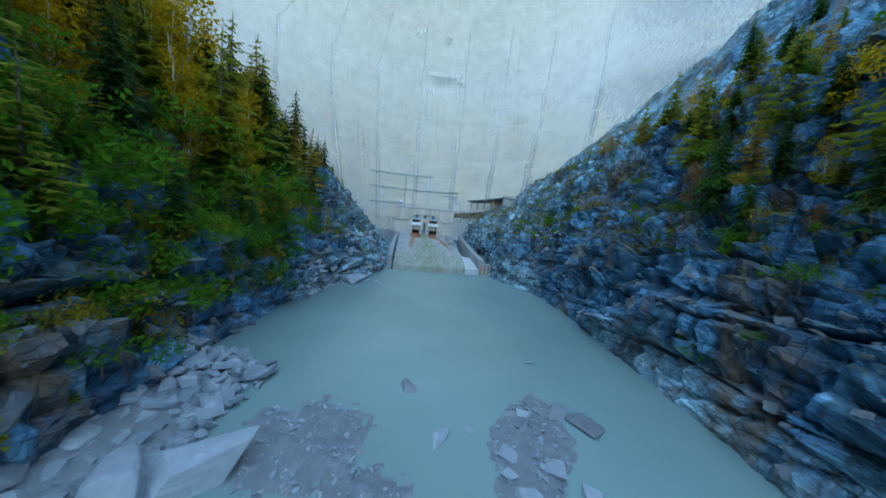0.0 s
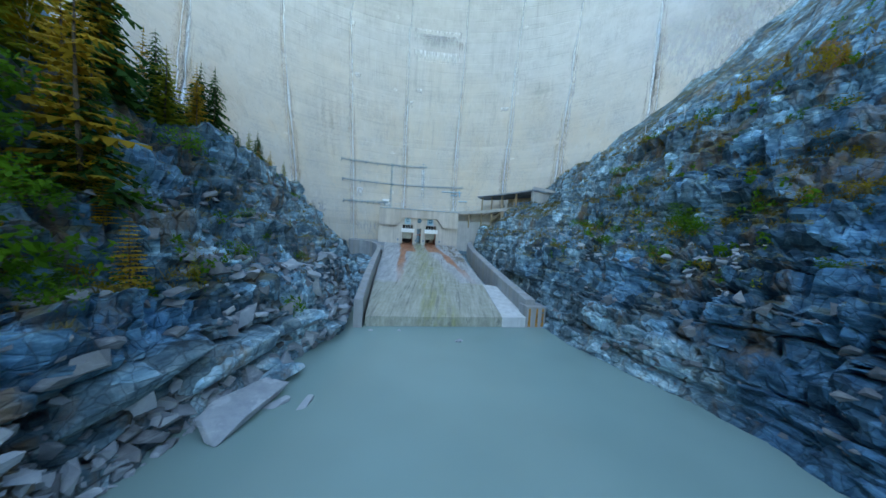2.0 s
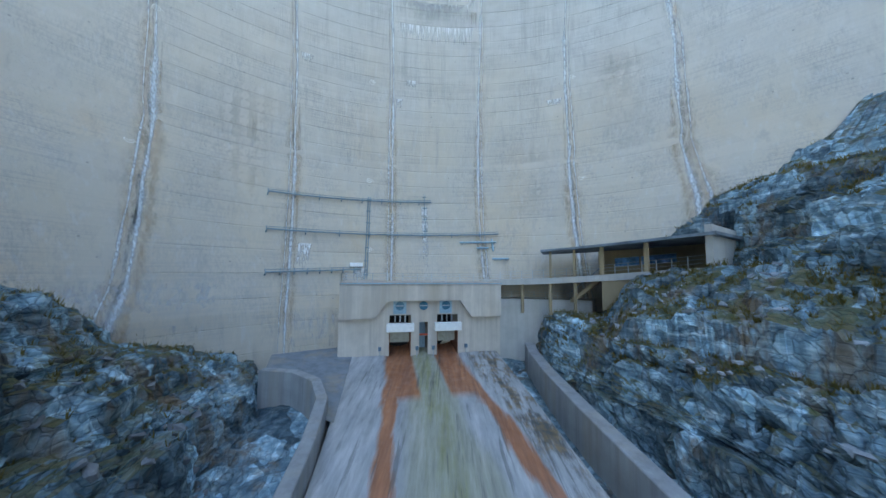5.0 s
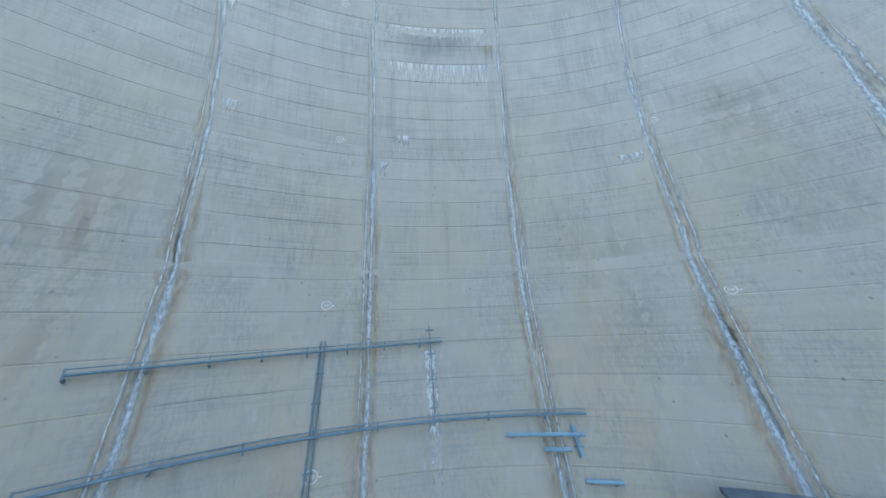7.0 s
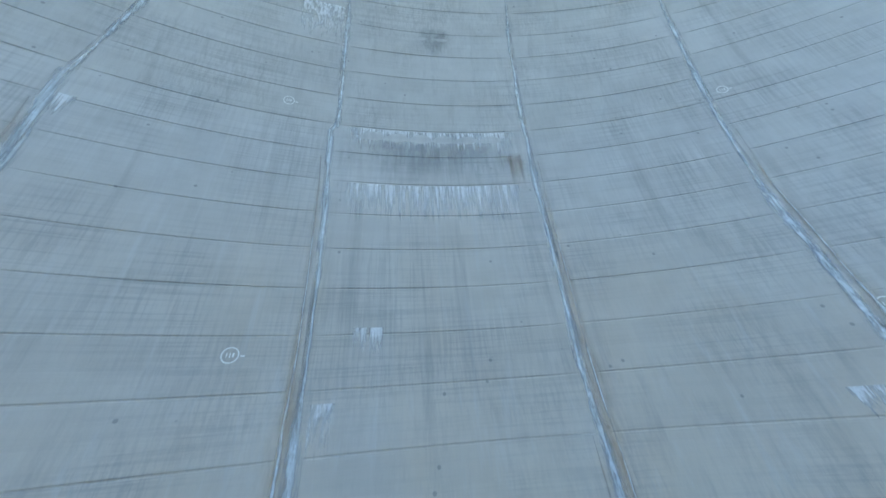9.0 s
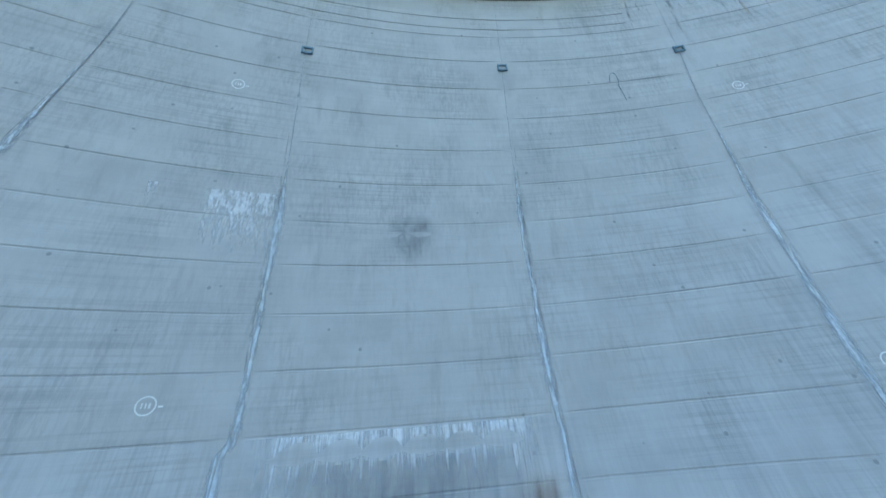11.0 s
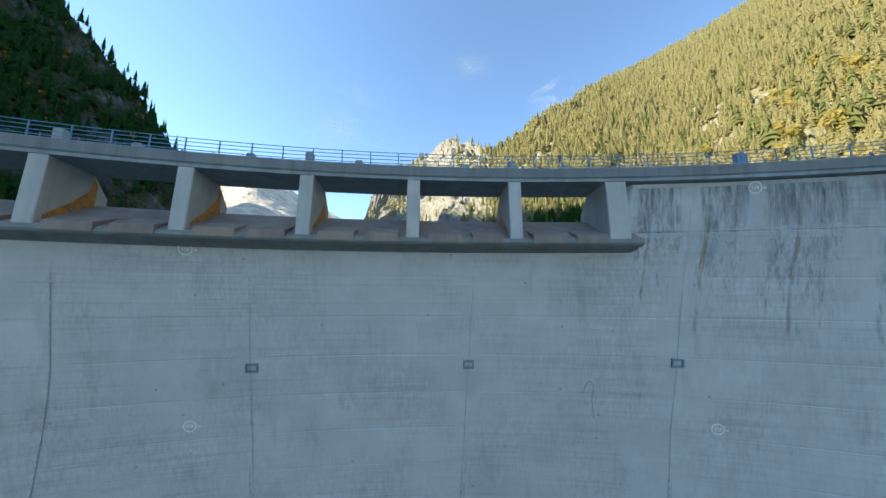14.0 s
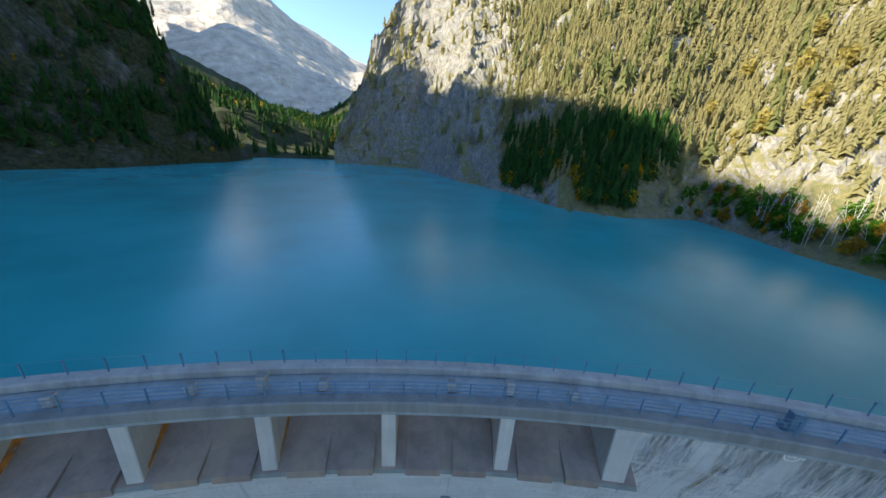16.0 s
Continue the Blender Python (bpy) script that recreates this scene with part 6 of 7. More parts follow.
def trunk_mesh(name, mat, height, r0, lean=0.0, limbs=(), seed=0):
    r = np.random.default_rng(seed)
    bm = bmesh.new()
    pts = [(lean * t * t * height + 0.05 * math.sin(5 * t + seed), 0.05 * math.cos(4 * t + seed), height * t - 0.3 * (t == 0)) for t in (0, 0.2, 0.45, 0.7, 1.0)]
    bm_tube(bm, pts, [r0, r0 * 0.85, r0 * 0.65, r0 * 0.4, r0 * 0.08], 6)
    for x, y, z in limbs:
        t = min(0.8, max(0.15, (z / height) * 0.65))
        bm_tube(bm, [(lean * t * t * height, 0, height * t), (x * 0.55, y * 0.55, height * t * 0.4 + z * 0.6), (x, y, z)], [r0 * 0.4, r0 * 0.25, 0.015], 5)
    me = bpy.data.meshes.new(name)
    bmesh.ops.recalc_face_normals(bm, faces=bm.faces[:])
    bm.to_mesh(me)
    bm.free()
    me.materials.append(mat)
    return me


def tree_kind(name, label, category, group, trunk, crown):
    t = thing(name, Matrix.Translation((0, 0, -60)), label, category, group)
    for nm, me in (("trunk", trunk), ("crown", crown)):
        if me is not None:
            ob = new(nm, me)
            ob.parent = t
    return t


def broadleaf(seed, height, spread, mat, count, bark):
    r = np.random.default_rng(seed)
    lobes = []
    for i in range(11):
        a, f = r.random() * 6.3, 0.35 + 0.62 * i / 10
        rr = spread * (0.35 + 0.65 * r.random()) * (1.15 - f)
        lobes.append((rr * math.cos(a), rr * math.sin(a), height * f, spread * (0.30 + 0.25 * r.random())))
    limbs = [(l[0], l[1], l[2]) for l in lobes[:8]]
    return trunk_mesh("trunk", bark, height * 0.95, height * 0.014 + 0.03, 0.05 * r.normal(), limbs, seed), leaf_cloud("crown", seed, mat, lobes, count, 0.165)


def shrub(seed, size, mat, count):
    r = np.random.default_rng(seed)
    lobes = [(size * 0.42 * r.normal(), size * 0.42 * r.normal(), size * (0.3 + 0.6 * r.random()), size * (0.35 + 0.3 * r.random())) for _ in range(7)]
    return trunk_mesh("trunk", BARK, size * 0.8, 0.035, 0.05, [(l[0], l[1], l[2]) for l in lobes[:5]], seed), leaf_cloud("crown", seed, mat, lobes, count, 0.085 * size ** 0.5)


def spruce(seed, h, sp, w):
    return trunk_mesh("trunk", BARK, h, 0.011 * h + 0.03, 0, (), seed), conifer_mesh("crown", seed, SPRUCE, h, sp, w, 0.5, 0.06, 0.05)


def larch(seed, h, sp, w, mat):
    return trunk_mesh("trunk", BARK, h, 0.011 * h + 0.03, 0.01, (), seed), conifer_mesh("crown", seed, mat, h, sp, w, 0.15, 0.22, 0.10)


KINDS = {
    "spruce": [tree_kind("spruce_tree", "dark green spruce with drooping boughs on the rock slope", "tree", "spruces in the gorge", *spruce(s, 8.0, 1.75 + 0.25 * (s % 3), 21)) for s in (1, 2, 3, 4)],
    "larch": [tree_kind("larch_tree", "golden autumn larch with sparse level boughs on a ledge", "tree", "larches in the gorge", *larch(s, 8.0, 1.55, 19, LARCH)) for s in (11, 12, 13)],
    "larchg": [tree_kind("larch_tree", "yellow-green larch turning colour among the rocks", "tree", "larches in the gorge", *larch(s, 8.0, 1.6, 19, LARCHG)) for s in (21, 22, 23)],
    "birch": [tree_kind("birch_tree", "slender birch with thin yellow autumn leaves on the slope", "tree", "birches in the gorge", *broadleaf(s, 8.5, 2.4, BIRCH, 900, WBARK)) for s in (31, 32, 33)],
    "russet": [tree_kind("rowan_tree", "small rowan with russet autumn leaves on the slope", "tree", "rowans in the gorge", *broadleaf(s, 6.0, 1.9, RUSSET, 850, BARK)) for s in (41, 42)],
    "alder": [tree_kind("alder_bush", "leafy green alder bush growing from the rock", "bush", "bushes in the gorge", *shrub(s, 1.3, ALDER, 420)) for s in (51, 52, 53)],
    "ybush": [tree_kind("birch_bush", "low yellow birch bush growing on a ledge", "bush", "bushes in the gorge", *shrub(s, 1.1, OCHRE, 330)) for s in (61, 62)],
}
BASE_H = {"spruce": 8.0, "larch": 8.0, "larchg": 8.0, "birch": 8.5, "russet": 6.0, "alder": 1.6, "ybush": 1.4}
rng = np.random.default_rng(5)
USED = set()


def plant(kind, x, y, z, height):
    src = KINDS[kind][int(rng.integers(len(KINDS[kind])))]
    k = height / BASE_H[kind]
    w = k * (0.85 + 0.3 * rng.random())
    m = Matrix.Translation((x, y, z - 0.15)) @ Matrix.Rotation(float(rng.random()) * 6.283, 4, "Z") @ Matrix.Diagonal((w, w, k, 1))
    if src.name not in USED:
        USED.add(src.name)
        src.matrix_world = m
        return src
    return copy_thing(src, m)


def bank_point(side, y, c):
    i = int(np.argmin(np.abs(ROWS_Y - y)))
    j = int(np.argmin(np.abs(COLS - c)))
    return BANK_P[side][i, j]


def bank_z(side, x, y):
    row = BANK_P[side][int(np.argmin(np.abs(ROWS_Y - y)))]
    return row[int(np.argmin(np.abs(row[:, 0] - x)))]


# trees that stand by themselves on the banks: kind, x, y, height
LONE = (("spruce", -18.1, -4.5, 4.6), ("spruce", -17.4, -3.2, 6.2), ("spruce", -18.9, -3.0, 7.0), ("larch", -17.2, -5.6, 5.2), ("spruce", -19.6, -6.6, 7.5), ("larchg", -18.4, -7.4, 6.6), ("spruce", -19.7, -4.8, 3.2), ("spruce", -17.7, -0.6, 2.2), ("larchg", -19.4, 4.6, 3.6), ("larch", -19.6, 6.8, 3.9), ("spruce", -21.4, 0.1, 5.6), ("spruce", -21.5, 1.7, 4.6), ("spruce", -22.4, -0.6, 6.0), ("spruce", -23.4, -1.8, 6.5), ("spruce", -22.0, -3.0, 6.0), ("larch", -23.0, -4.5, 6.0), ("spruce", -21.0, 4.8, 5.0), ("spruce", -20.6, 8.0, 5.2), ("larch", -20.4, 10.6, 5.0), ("larchg", -20.0, 13.6, 3.0), ("spruce", -24.5, -6.0, 7.5), ("spruce", -22.6, -8.0, 7.0), ("larch", -20.6, -9.5, 5.5), ("larchg", -12.7, 1.7, 2.4),
        ("alder", -7.5, -9.5, 2.3), ("alder", -11.5, -8.9, 1.1), ("alder", -12.6, -6.1, 1.0), ("alder", -15.1, -9.3, 1.3), ("alder", -15.7, -6.1, 1.1))
LONE_R = (("larch", 28.8, -38.7, 8.3), ("larchg", 31.2, -30.7, 8.8), ("larchg", 35.7, -20.6, 6.5), ("larchg", 31.6, -33.3, 6.0), ("russet", 28.5, -34.2, 4.1), ("spruce", 32.2, -37.2, 7.0),
          ("ybush", 24.2, -40.3, 1.5), ("alder", 24.5, -42.2, 2.2), ("ybush", 32.7, -8.0, 1.9), ("larch", 35.7, -6.9, 4.0), ("alder", 23.5, -46.1, 0.9), ("larch", 32.1, -1.7, 3.0),
          ("spruce", 33.3, -0.6, 3.6), ("spruce", 44.8, 9.3, 4.0), ("larch", 42.7, 5.2, 4.0), ("ybush", 31.4, 0.9, 1.6), ("larch", 36.0, 1.5, 3.4), ("ybush", 38.0, 3.0, 2.0), ("alder", 26.2, -4.7, 1.6), ("ybush", 22.6, 5.7, 1.0), ("alder", 26.0, -6.0, 1.4), ("ybush", 26.4, -45.1, 1.8))
for side, rows in ((-1, LONE), (1, LONE_R)):
    for kind, x, y, h in rows:
        p = bank_z(side, x, y)
        plant(kind, p[0], p[1], p[2], h)
plant("larch", -9.6, -18.2, float(bank_z(-1, -9.6, -18.2)[2]), 4.0)
plant("larchg", -9.6, -14.6, float(bank_z(-1, -9.6, -14.6)[2]), 4.6)

# the wood on the left slope, thinning out towards the dam, and the mixed wood above the right bank
n_left = 0
while n_left < 190:
    y, c = rng.uniform(-66, -8), (rng.uniform(2.8, 7.2) if rng.random() < 0.6 else rng.uniform(6.5, 8.7))
    p = bank_point(-1, y, c)
    keep = np.clip((-y - 15) / 12, 0.03, 1) if c < 6.4 else np.clip((-y - 8) / 10, 0.03, 1)
    if p[2] < 6.8 or rng.random() > keep:
        continue
    n_left += 1
    low = np.clip((p[2] - 6) / 8, 0.25, 1)
    kind = rng.choice(["spruce", "birch", "larch", "larchg", "russet", "alder"], p=[0.22, 0.30, 0.12, 0.16, 0.10, 0.10])
    if y > -24 and kind in ("birch", "russet"):
        kind = "spruce"
    h = {"alder": 2.6, "russet": 4.5}.get(str(kind), 9.0 if y < -24 else 5.0) * rng.uniform(0.6, 1.3) * (low if kind not in ("alder",) else 1)
    plant(str(kind), p[0], p[1], p[2], float(h))
n_right = 0
while n_right < 220:
    y, c = rng.uniform(-68, -6), rng.uniform(4.2, 9.3)
    p = bank_point(1, y, c)
    keep = np.clip((-y - 30) / 10, 0, 1) if c < 7.6 else np.clip((-y - 2) / 16, 0.08, 1)
    if p[2] < 9.5 or p[0] > 62 or rng.random() > keep:
        continue
    n_right += 1
    kind = rng.choice(["spruce", "birch", "larch", "larchg", "russet", "alder"], p=[0.22, 0.08, 0.16, 0.26, 0.13, 0.15])
    h = {"alder": 1.8, "russet": 4.0}.get(str(kind), 6.5) * rng.uniform(0.6, 1.2)
    plant(str(kind), p[0], p[1], p[2], float(h))
for _ in range(95):
    p = bank_point(-1, rng.uniform(-37, -14), rng.uniform(6.0, 8.4))
    plant(str(rng.choice(["spruce", "birch", "larch", "larchg"], p=[0.22, 0.33, 0.20, 0.25])), p[0], p[1], p[2], float(rng.uniform(5.5, 10)))
# the thick edge of the left wood
for _ in range(190):
    y = rng.uniform(-56, -17)
    c = rng.uniform(2.9, 6.6)
    p = bank_point(-1, y, c)
    if p[2] < 6.2:
        continue
    kind = str(rng.choice(["spruce", "alder", "birch", "larchg", "larch"], p=[0.26, 0.36, 0.16, 0.12, 0.10]))
    h = (rng.uniform(1.6, 3.2) if kind == "alder" else rng.uniform(3.0, 8.0)) * (1.0 if y < -24 else 0.7)
    plant(kind, p[0], p[1], p[2], float(h))
# tall trees along the upper edge of the left wood
for _ in range(110):
    y = rng.uniform(-60, -15)
    p = bank_point(-1, y, rng.uniform(6.2, 8.3))
    kind = str(rng.choice(["spruce", "birch", "larch", "larchg"], p=[0.20, 0.34, 0.26, 0.20]))
    plant(kind, p[0], p[1], p[2], float(rng.uniform(7.5, 12.5) * (1.0 if y < -24 else 0.75)))
# the tallest stand where the wood ends towards the dam
n_tall = 0
while n_tall < 46:
    y = rng.uniform(-42, -11)
    x = rng.uniform(-27, -10)
    if x > 3.5 - 1.06 * (y + 31.7) or x > -13.5 + 0.1 * (y + 30):
        continue
    n_tall += 1
    p = bank_z(-1, x, y)
    plant(str(rng.choice(["spruce", "larch", "larchg"], p=[0.16, 0.52, 0.32])), p[0], p[1], p[2], float(rng.uniform(10.5, 15.5)))
# thicket hanging over the left water's edge
for _ in range(110):
    p = bank_point(-1, rng.uniform(-55, -31), rng.uniform(1.5, 3.4))
    if p[2] < 1.8:
        continue
    kind = str(rng.choice(["alder", "ybush", "spruce", "larchg"], p=[0.55, 0.2, 0.15, 0.1]))
    plant(kind, p[0], p[1], p[2] - 0.1, float(rng.uniform(0.8, 1.9) if kind in ("alder", "ybush") else rng.uniform(1.6, 3.2)))
# young trees and bushes that come down to the left shore
for _ in range(44):
    p = bank_point(-1, rng.uniform(-38, -28), rng.uniform(2.0, 3.8))
    kind = str(rng.choice(["spruce", "alder", "larchg", "birch"], p=[0.36, 0.38, 0.16, 0.10]))
    plant(kind, p[0], p[1], p[2] - 0.1, float(rng.uniform(1.4, 2.6) if kind == "alder" else rng.uniform(2.5, 5.0)))
# low bushes on the ledges
for side, lo, hi, count in ((-1, 2.6, 7.0, 90), (1, 3.2, 8.6, 190)):
    for _ in range(count):
        y, c = rng.uniform(-70, 12), rng.uniform(lo, hi)
        p = bank_point(side, y, c)
        if p[2] < 5.5:
            continue
        plant(str(rng.choice(["alder", "ybush"], p=[0.45, 0.55])), p[0], p[1], p[2] - 0.1, float(rng.uniform(0.5, 1.3)))


# grass in tufts on ground that is near level
def grass_on(P, count, seed, zmin, name="grass"):
    r = np.random.default_rng(seed)
    n, m = P.shape[0] - 1, P.shape[1] - 1
    e1, e2 = P[1:, :-1] - P[:-1, :-1], P[:-1, 1:] - P[:-1, :-1]
    N = np.cross(e1, e2)
    A = np.linalg.norm(N, axis=-1) + 1e-9
    up = np.abs(N[..., 2]) / A
    C = P[:-1, :-1]
    w = A * (up > 0.52) * (C[..., 2] > zmin) * (C[..., 2] < 30) * (C[..., 1] > -70) * (fbm(C / 4.0, 3, seed) > -0.1)
    pick = r.choice(n * m, count, p=(w / w.sum()).ravel())
    i, j = pick // m, pick % m
    base = C[i, j] + e1[i, j] * r.random((count, 1)) + e2[i, j] * r.random((count, 1))
    B = 6
    ang = r.random((count, B)) * 6.283
    h = (0.18 + 0.32 * r.random((count, 1))) * (0.6 + 0.8 * r.random((count, B)))
    dx, dy = np.cos(ang), np.sin(ang)
    root = base[:, None, :] + 0.12 * np.stack([dx * r.random((count, B)), dy * r.random((count, B)), 0 * dx], -1)
    tip = root + np.stack([dx * h * 0.55, dy * h * 0.55, h], -1)
    side = 0.035 * np.stack([-dy, dx, 0 * dx], -1)
    V = np.stack([root - side, root + side, tip], 2).reshape(-1, 3)
    T = np.arange(len(V)).reshape(-1, 3)
    tagged(new(name, tri_mesh(name, V, T, (GRASS,))), "dry yellow-green autumn grass in tufts on the rock ledges", "grass", kind="stuff")


grass_on(BANK_P[-1], 5000, 3, 6.0)
grass_on(BANK_P[1], 13000, 4, 9.0)


# ---- far woods ----
def far_conifers(name, base, height, seed, mat, label, slim=0.22):
    """Six drooping, star-shaped skirts of boughs to a tree."""
    r = np.random.default_rng(seed)
    n, k = len(base), 8
    tiers = ((0.04, 0.36, 1.0), (0.19, 0.52, 0.88), (0.34, 0.67, 0.72), (0.50, 0.80, 0.55), (0.65, 0.92, 0.38), (0.80, 1.03, 0.22))
    rad = height * slim * (0.75 + 0.5 * r.random(n))
    V = np.zeros((n, 6, k + 1, 3))
    for i, (lo, hi, q) in enumerate(tiers):
        a = np.arange(k) * math.tau / k + r.random((n, 1)) * 6.3 + 0.25 * r.normal(size=(n, k))
        star = np.where(np.arange(k) % 2 == 0, 1.15, 0.6)[None, :] * (0.75 + 0.5 * r.random((n, k)))
        jr = rad[:, None] * q * star
        V[:, i, :k, 0] = base[:, 0, None] + jr * np.cos(a)
        V[:, i, :k, 1] = base[:, 1, None] + jr * np.sin(a)
        V[:, i, :k, 2] = base[:, 2, None] + height[:, None] * (lo + 0.06 * (r.random((n, k)) - 0.5) + 0.10 * (star < 0.75))
        V[:, i, k] = base + np.array([0, 0, 1.0]) * (height * hi)[:, None]
    idx = np.arange(n * 6 * (k + 1)).reshape(n, 6, k + 1)
    ring = idx[..., :k]
    T = np.stack([ring, np.roll(ring, -1, 2), np.repeat(idx[..., k:], k, 2)], -1).reshape(-1, 3)
    return tagged(new(name, tri_mesh(name, V.reshape(-1, 3), T, (mat,))), label, "woods", kind="stuff")


def far_leafy(name, base, height, seed, mat, label, leaves=70):
    r = np.random.default_rng(seed)
    n = len(base)
    d = r.normal(size=(n, leaves, 3))
    d /= np.linalg.norm(d, axis=2, keepdims=True)
    C = base[:, None, :] + np.array([0, 0, 0.58]) * height[:, None, None] + d * (height[:, None, None] * np.array([0.24, 0.24, 0.40])) * (0.5 + 0.6 * r.random((n, leaves, 1)))
    A, B = r.normal(size=C.shape), r.normal(size=C.shape)
    s = height[:, None, None] * 0.055
    V = np.stack([C - A * s, C + B * s, C + A * s, C - B * s], 2).reshape(-1, 3)
    return tagged(new(name, tri_mesh(name, V, np.arange(len(V)).reshape(-1, 4), (mat,))), label, "woods", kind="stuff")


def scatter(P, count, seed, weight, up_min=0.0):
    """Points on a sheet, by area and weight."""
    r = np.random.default_rng(seed)
    e1, e2 = P[1:, :-1] - P[:-1, :-1], P[:-1, 1:] - P[:-1, :-1]
    N = np.cross(e1, e2)
    A = np.linalg.norm(N, axis=-1) + 1e-9
    w = A * (np.abs(N[..., 2]) / A > up_min) * weight(P[:-1, :-1])
    pick = r.choice(w.size, count, p=(w / w.sum()).ravel())
    i, j = pick // w.shape[1], pick % w.shape[1]
    return P[:-1, :-1][i, j] + e1[i, j] * r.random((count, 1)) + e2[i, j] * r.random((count, 1)) - np.array([0, 0, 0.4])


def bearing(P):
    return np.degrees(np.arctan2(P[..., 0] - CX, P[..., 1] - CY)), np.hypot(P[..., 0] - CX, P[..., 1] - CY)


def wood_right(P):
    az, r = bearing(P)
    w = np.interp(az, [-21, -8, 1, 7.5, 10.5, 62, 75, 118], [0.07, 0.05, 0.05, 0.10, 1.0, 1.0, 0.0, 0.0])
    bare = fbm(P / np.array([22.0, 22.0, 34.0]), 4, 61) > 0.50
    shore = np.clip((P[..., 2] - LAKE_Z - 1) / np.interp(az, [30, 40], [14, 34]), 0.03, 1) ** np.interp(az, [30, 40], [1, 2.5])
    return w * np.where(bare, 0.05, 1.0) * shore * (r < 900) * np.clip(170 / r, 0.12, 1.0) ** 1.3


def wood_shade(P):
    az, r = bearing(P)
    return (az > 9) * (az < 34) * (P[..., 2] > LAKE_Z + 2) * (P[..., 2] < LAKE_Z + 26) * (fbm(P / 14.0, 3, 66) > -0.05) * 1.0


r7 = np.random.default_rng(7)
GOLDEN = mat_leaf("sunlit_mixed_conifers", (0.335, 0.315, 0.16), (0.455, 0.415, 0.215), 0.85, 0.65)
# spruce needles again, lightened: the slope's sunlight is put into the colour
OLIVE = mat_leaf("sun_lightened_spruce_needles", (0.13, 0.155, 0.06), (0.22, 0.235, 0.095), 0.85, 0.55)
GOLDB = mat_leaf("pale_gold_birch_leaves", (0.34, 0.29, 0.09), (0.50, 0.42, 0.14), 0.85, 0.6)
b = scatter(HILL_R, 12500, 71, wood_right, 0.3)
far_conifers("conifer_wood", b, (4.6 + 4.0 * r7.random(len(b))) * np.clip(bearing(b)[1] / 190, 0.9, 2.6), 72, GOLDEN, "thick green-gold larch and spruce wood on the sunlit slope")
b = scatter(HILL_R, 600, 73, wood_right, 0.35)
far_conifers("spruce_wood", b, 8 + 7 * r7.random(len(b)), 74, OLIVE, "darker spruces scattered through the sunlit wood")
# in the shadow band the spruces keep the dark, unlightened colour
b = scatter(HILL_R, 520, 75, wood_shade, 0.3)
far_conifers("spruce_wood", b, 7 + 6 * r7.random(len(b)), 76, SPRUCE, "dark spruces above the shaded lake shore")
b = scatter(HILL_R, 260, 77, wood_shade, 0.3)
far_leafy("birch_wood", b, 3 + 4 * r7.random(len(b)), 78, BIRCH, "orange and yellow birches along the lake shore")
b = scatter(HILL_R, 130, 79, lambda P: wood_right(P) * (bearing(P)[0] > 36), 0.3)
far_leafy("birch_wood", b, 6 + 5 * r7.random(len(b)), 80, GOLDB, "golden birches in the sun above the lake", 110)


def wood_left(P):
    az, r = bearing(P)
    return (az > -66) * (0.25 + 1.4 * (fbm(P / 30.0, 4, 81) > 0.12)) * np.clip((P[..., 2] - LAKE_Z - 3) / 10, 0, 1) * (r < 460)


b = scatter(HILL_L, 1200, 82, wood_left, 0.25)
far_conifers("spruce_wood", b, 6 + 9 * r7.random(len(b)), 83, SPRUCE, "dark spruces on the shaded mountainside")
b = scatter(HILL_L, 900, 84, wood_left, 0.25)
far_leafy("heath_bushes", b, 1.2 + 2.5 * r7.random(len(b)), 85, ALDER, "low bushes on the shaded mountainside", 22)
b = scatter(HILL_L, 160, 86, wood_left, 0.25)
far_leafy("birch_wood", b, 2 + 4 * r7.random(len(b)), 87, LARCH, "yellow larches on the shaded mountainside", 60)
# trees along the left ridge
ridge = HILL_L[-4:, :90].reshape(-1, 3)
b = ridge[r7.choice(len(ridge), 170)] + r7.normal(size=(170, 3)) * np.array([3, 3, 0.3]) - np.array([0, 0, 1.0])
far_conifers("spruce_wood", b, 7 + 9 * r7.random(len(b)), 88, SPRUCE, "dark spruces along the ridge line", 0.14)
low_val = lambda P: (P[..., 2] < 230) * (P[..., 2] > LAKE_Z + 1) * (fbm(P / 60.0, 4, 91) > -0.35) * 1.0
b = scatter(VAL, 2000, 92, low_val)
far_conifers("spruce_wood", b, 8 + 8 * r7.random(len(b)), 93, SPRUCE, "dark wood at the head of the valley")
b = scatter(VAL, 240, 94, low_val)
far_leafy("birch_wood", b, 5 + 5 * r7.random(len(b)), 95, OCHRE, "orange birches in the dark wood at the valley head", 30)


def wood_foot(P):
    az, r = bearing(P)
    return (az > 36) * (az < 62) * (P[..., 2] > LAKE_Z + 0.5) * (P[..., 2] < LAKE_Z + 9) * 1.0


b = scatter(HILL_R, 110, 101, wood_foot)
far_leafy("shore_bushes", b, 2 + 3 * r7.random(len(b)), 102, ALDER, "dark green bushes along the lake shore", 80)
b = scatter(HILL_R, 45, 103, wood_foot)
far_leafy("shore_bushes", b, 2 + 2.5 * r7.random(len(b)), 104, LARCH, "orange bushes along the lake shore", 80)
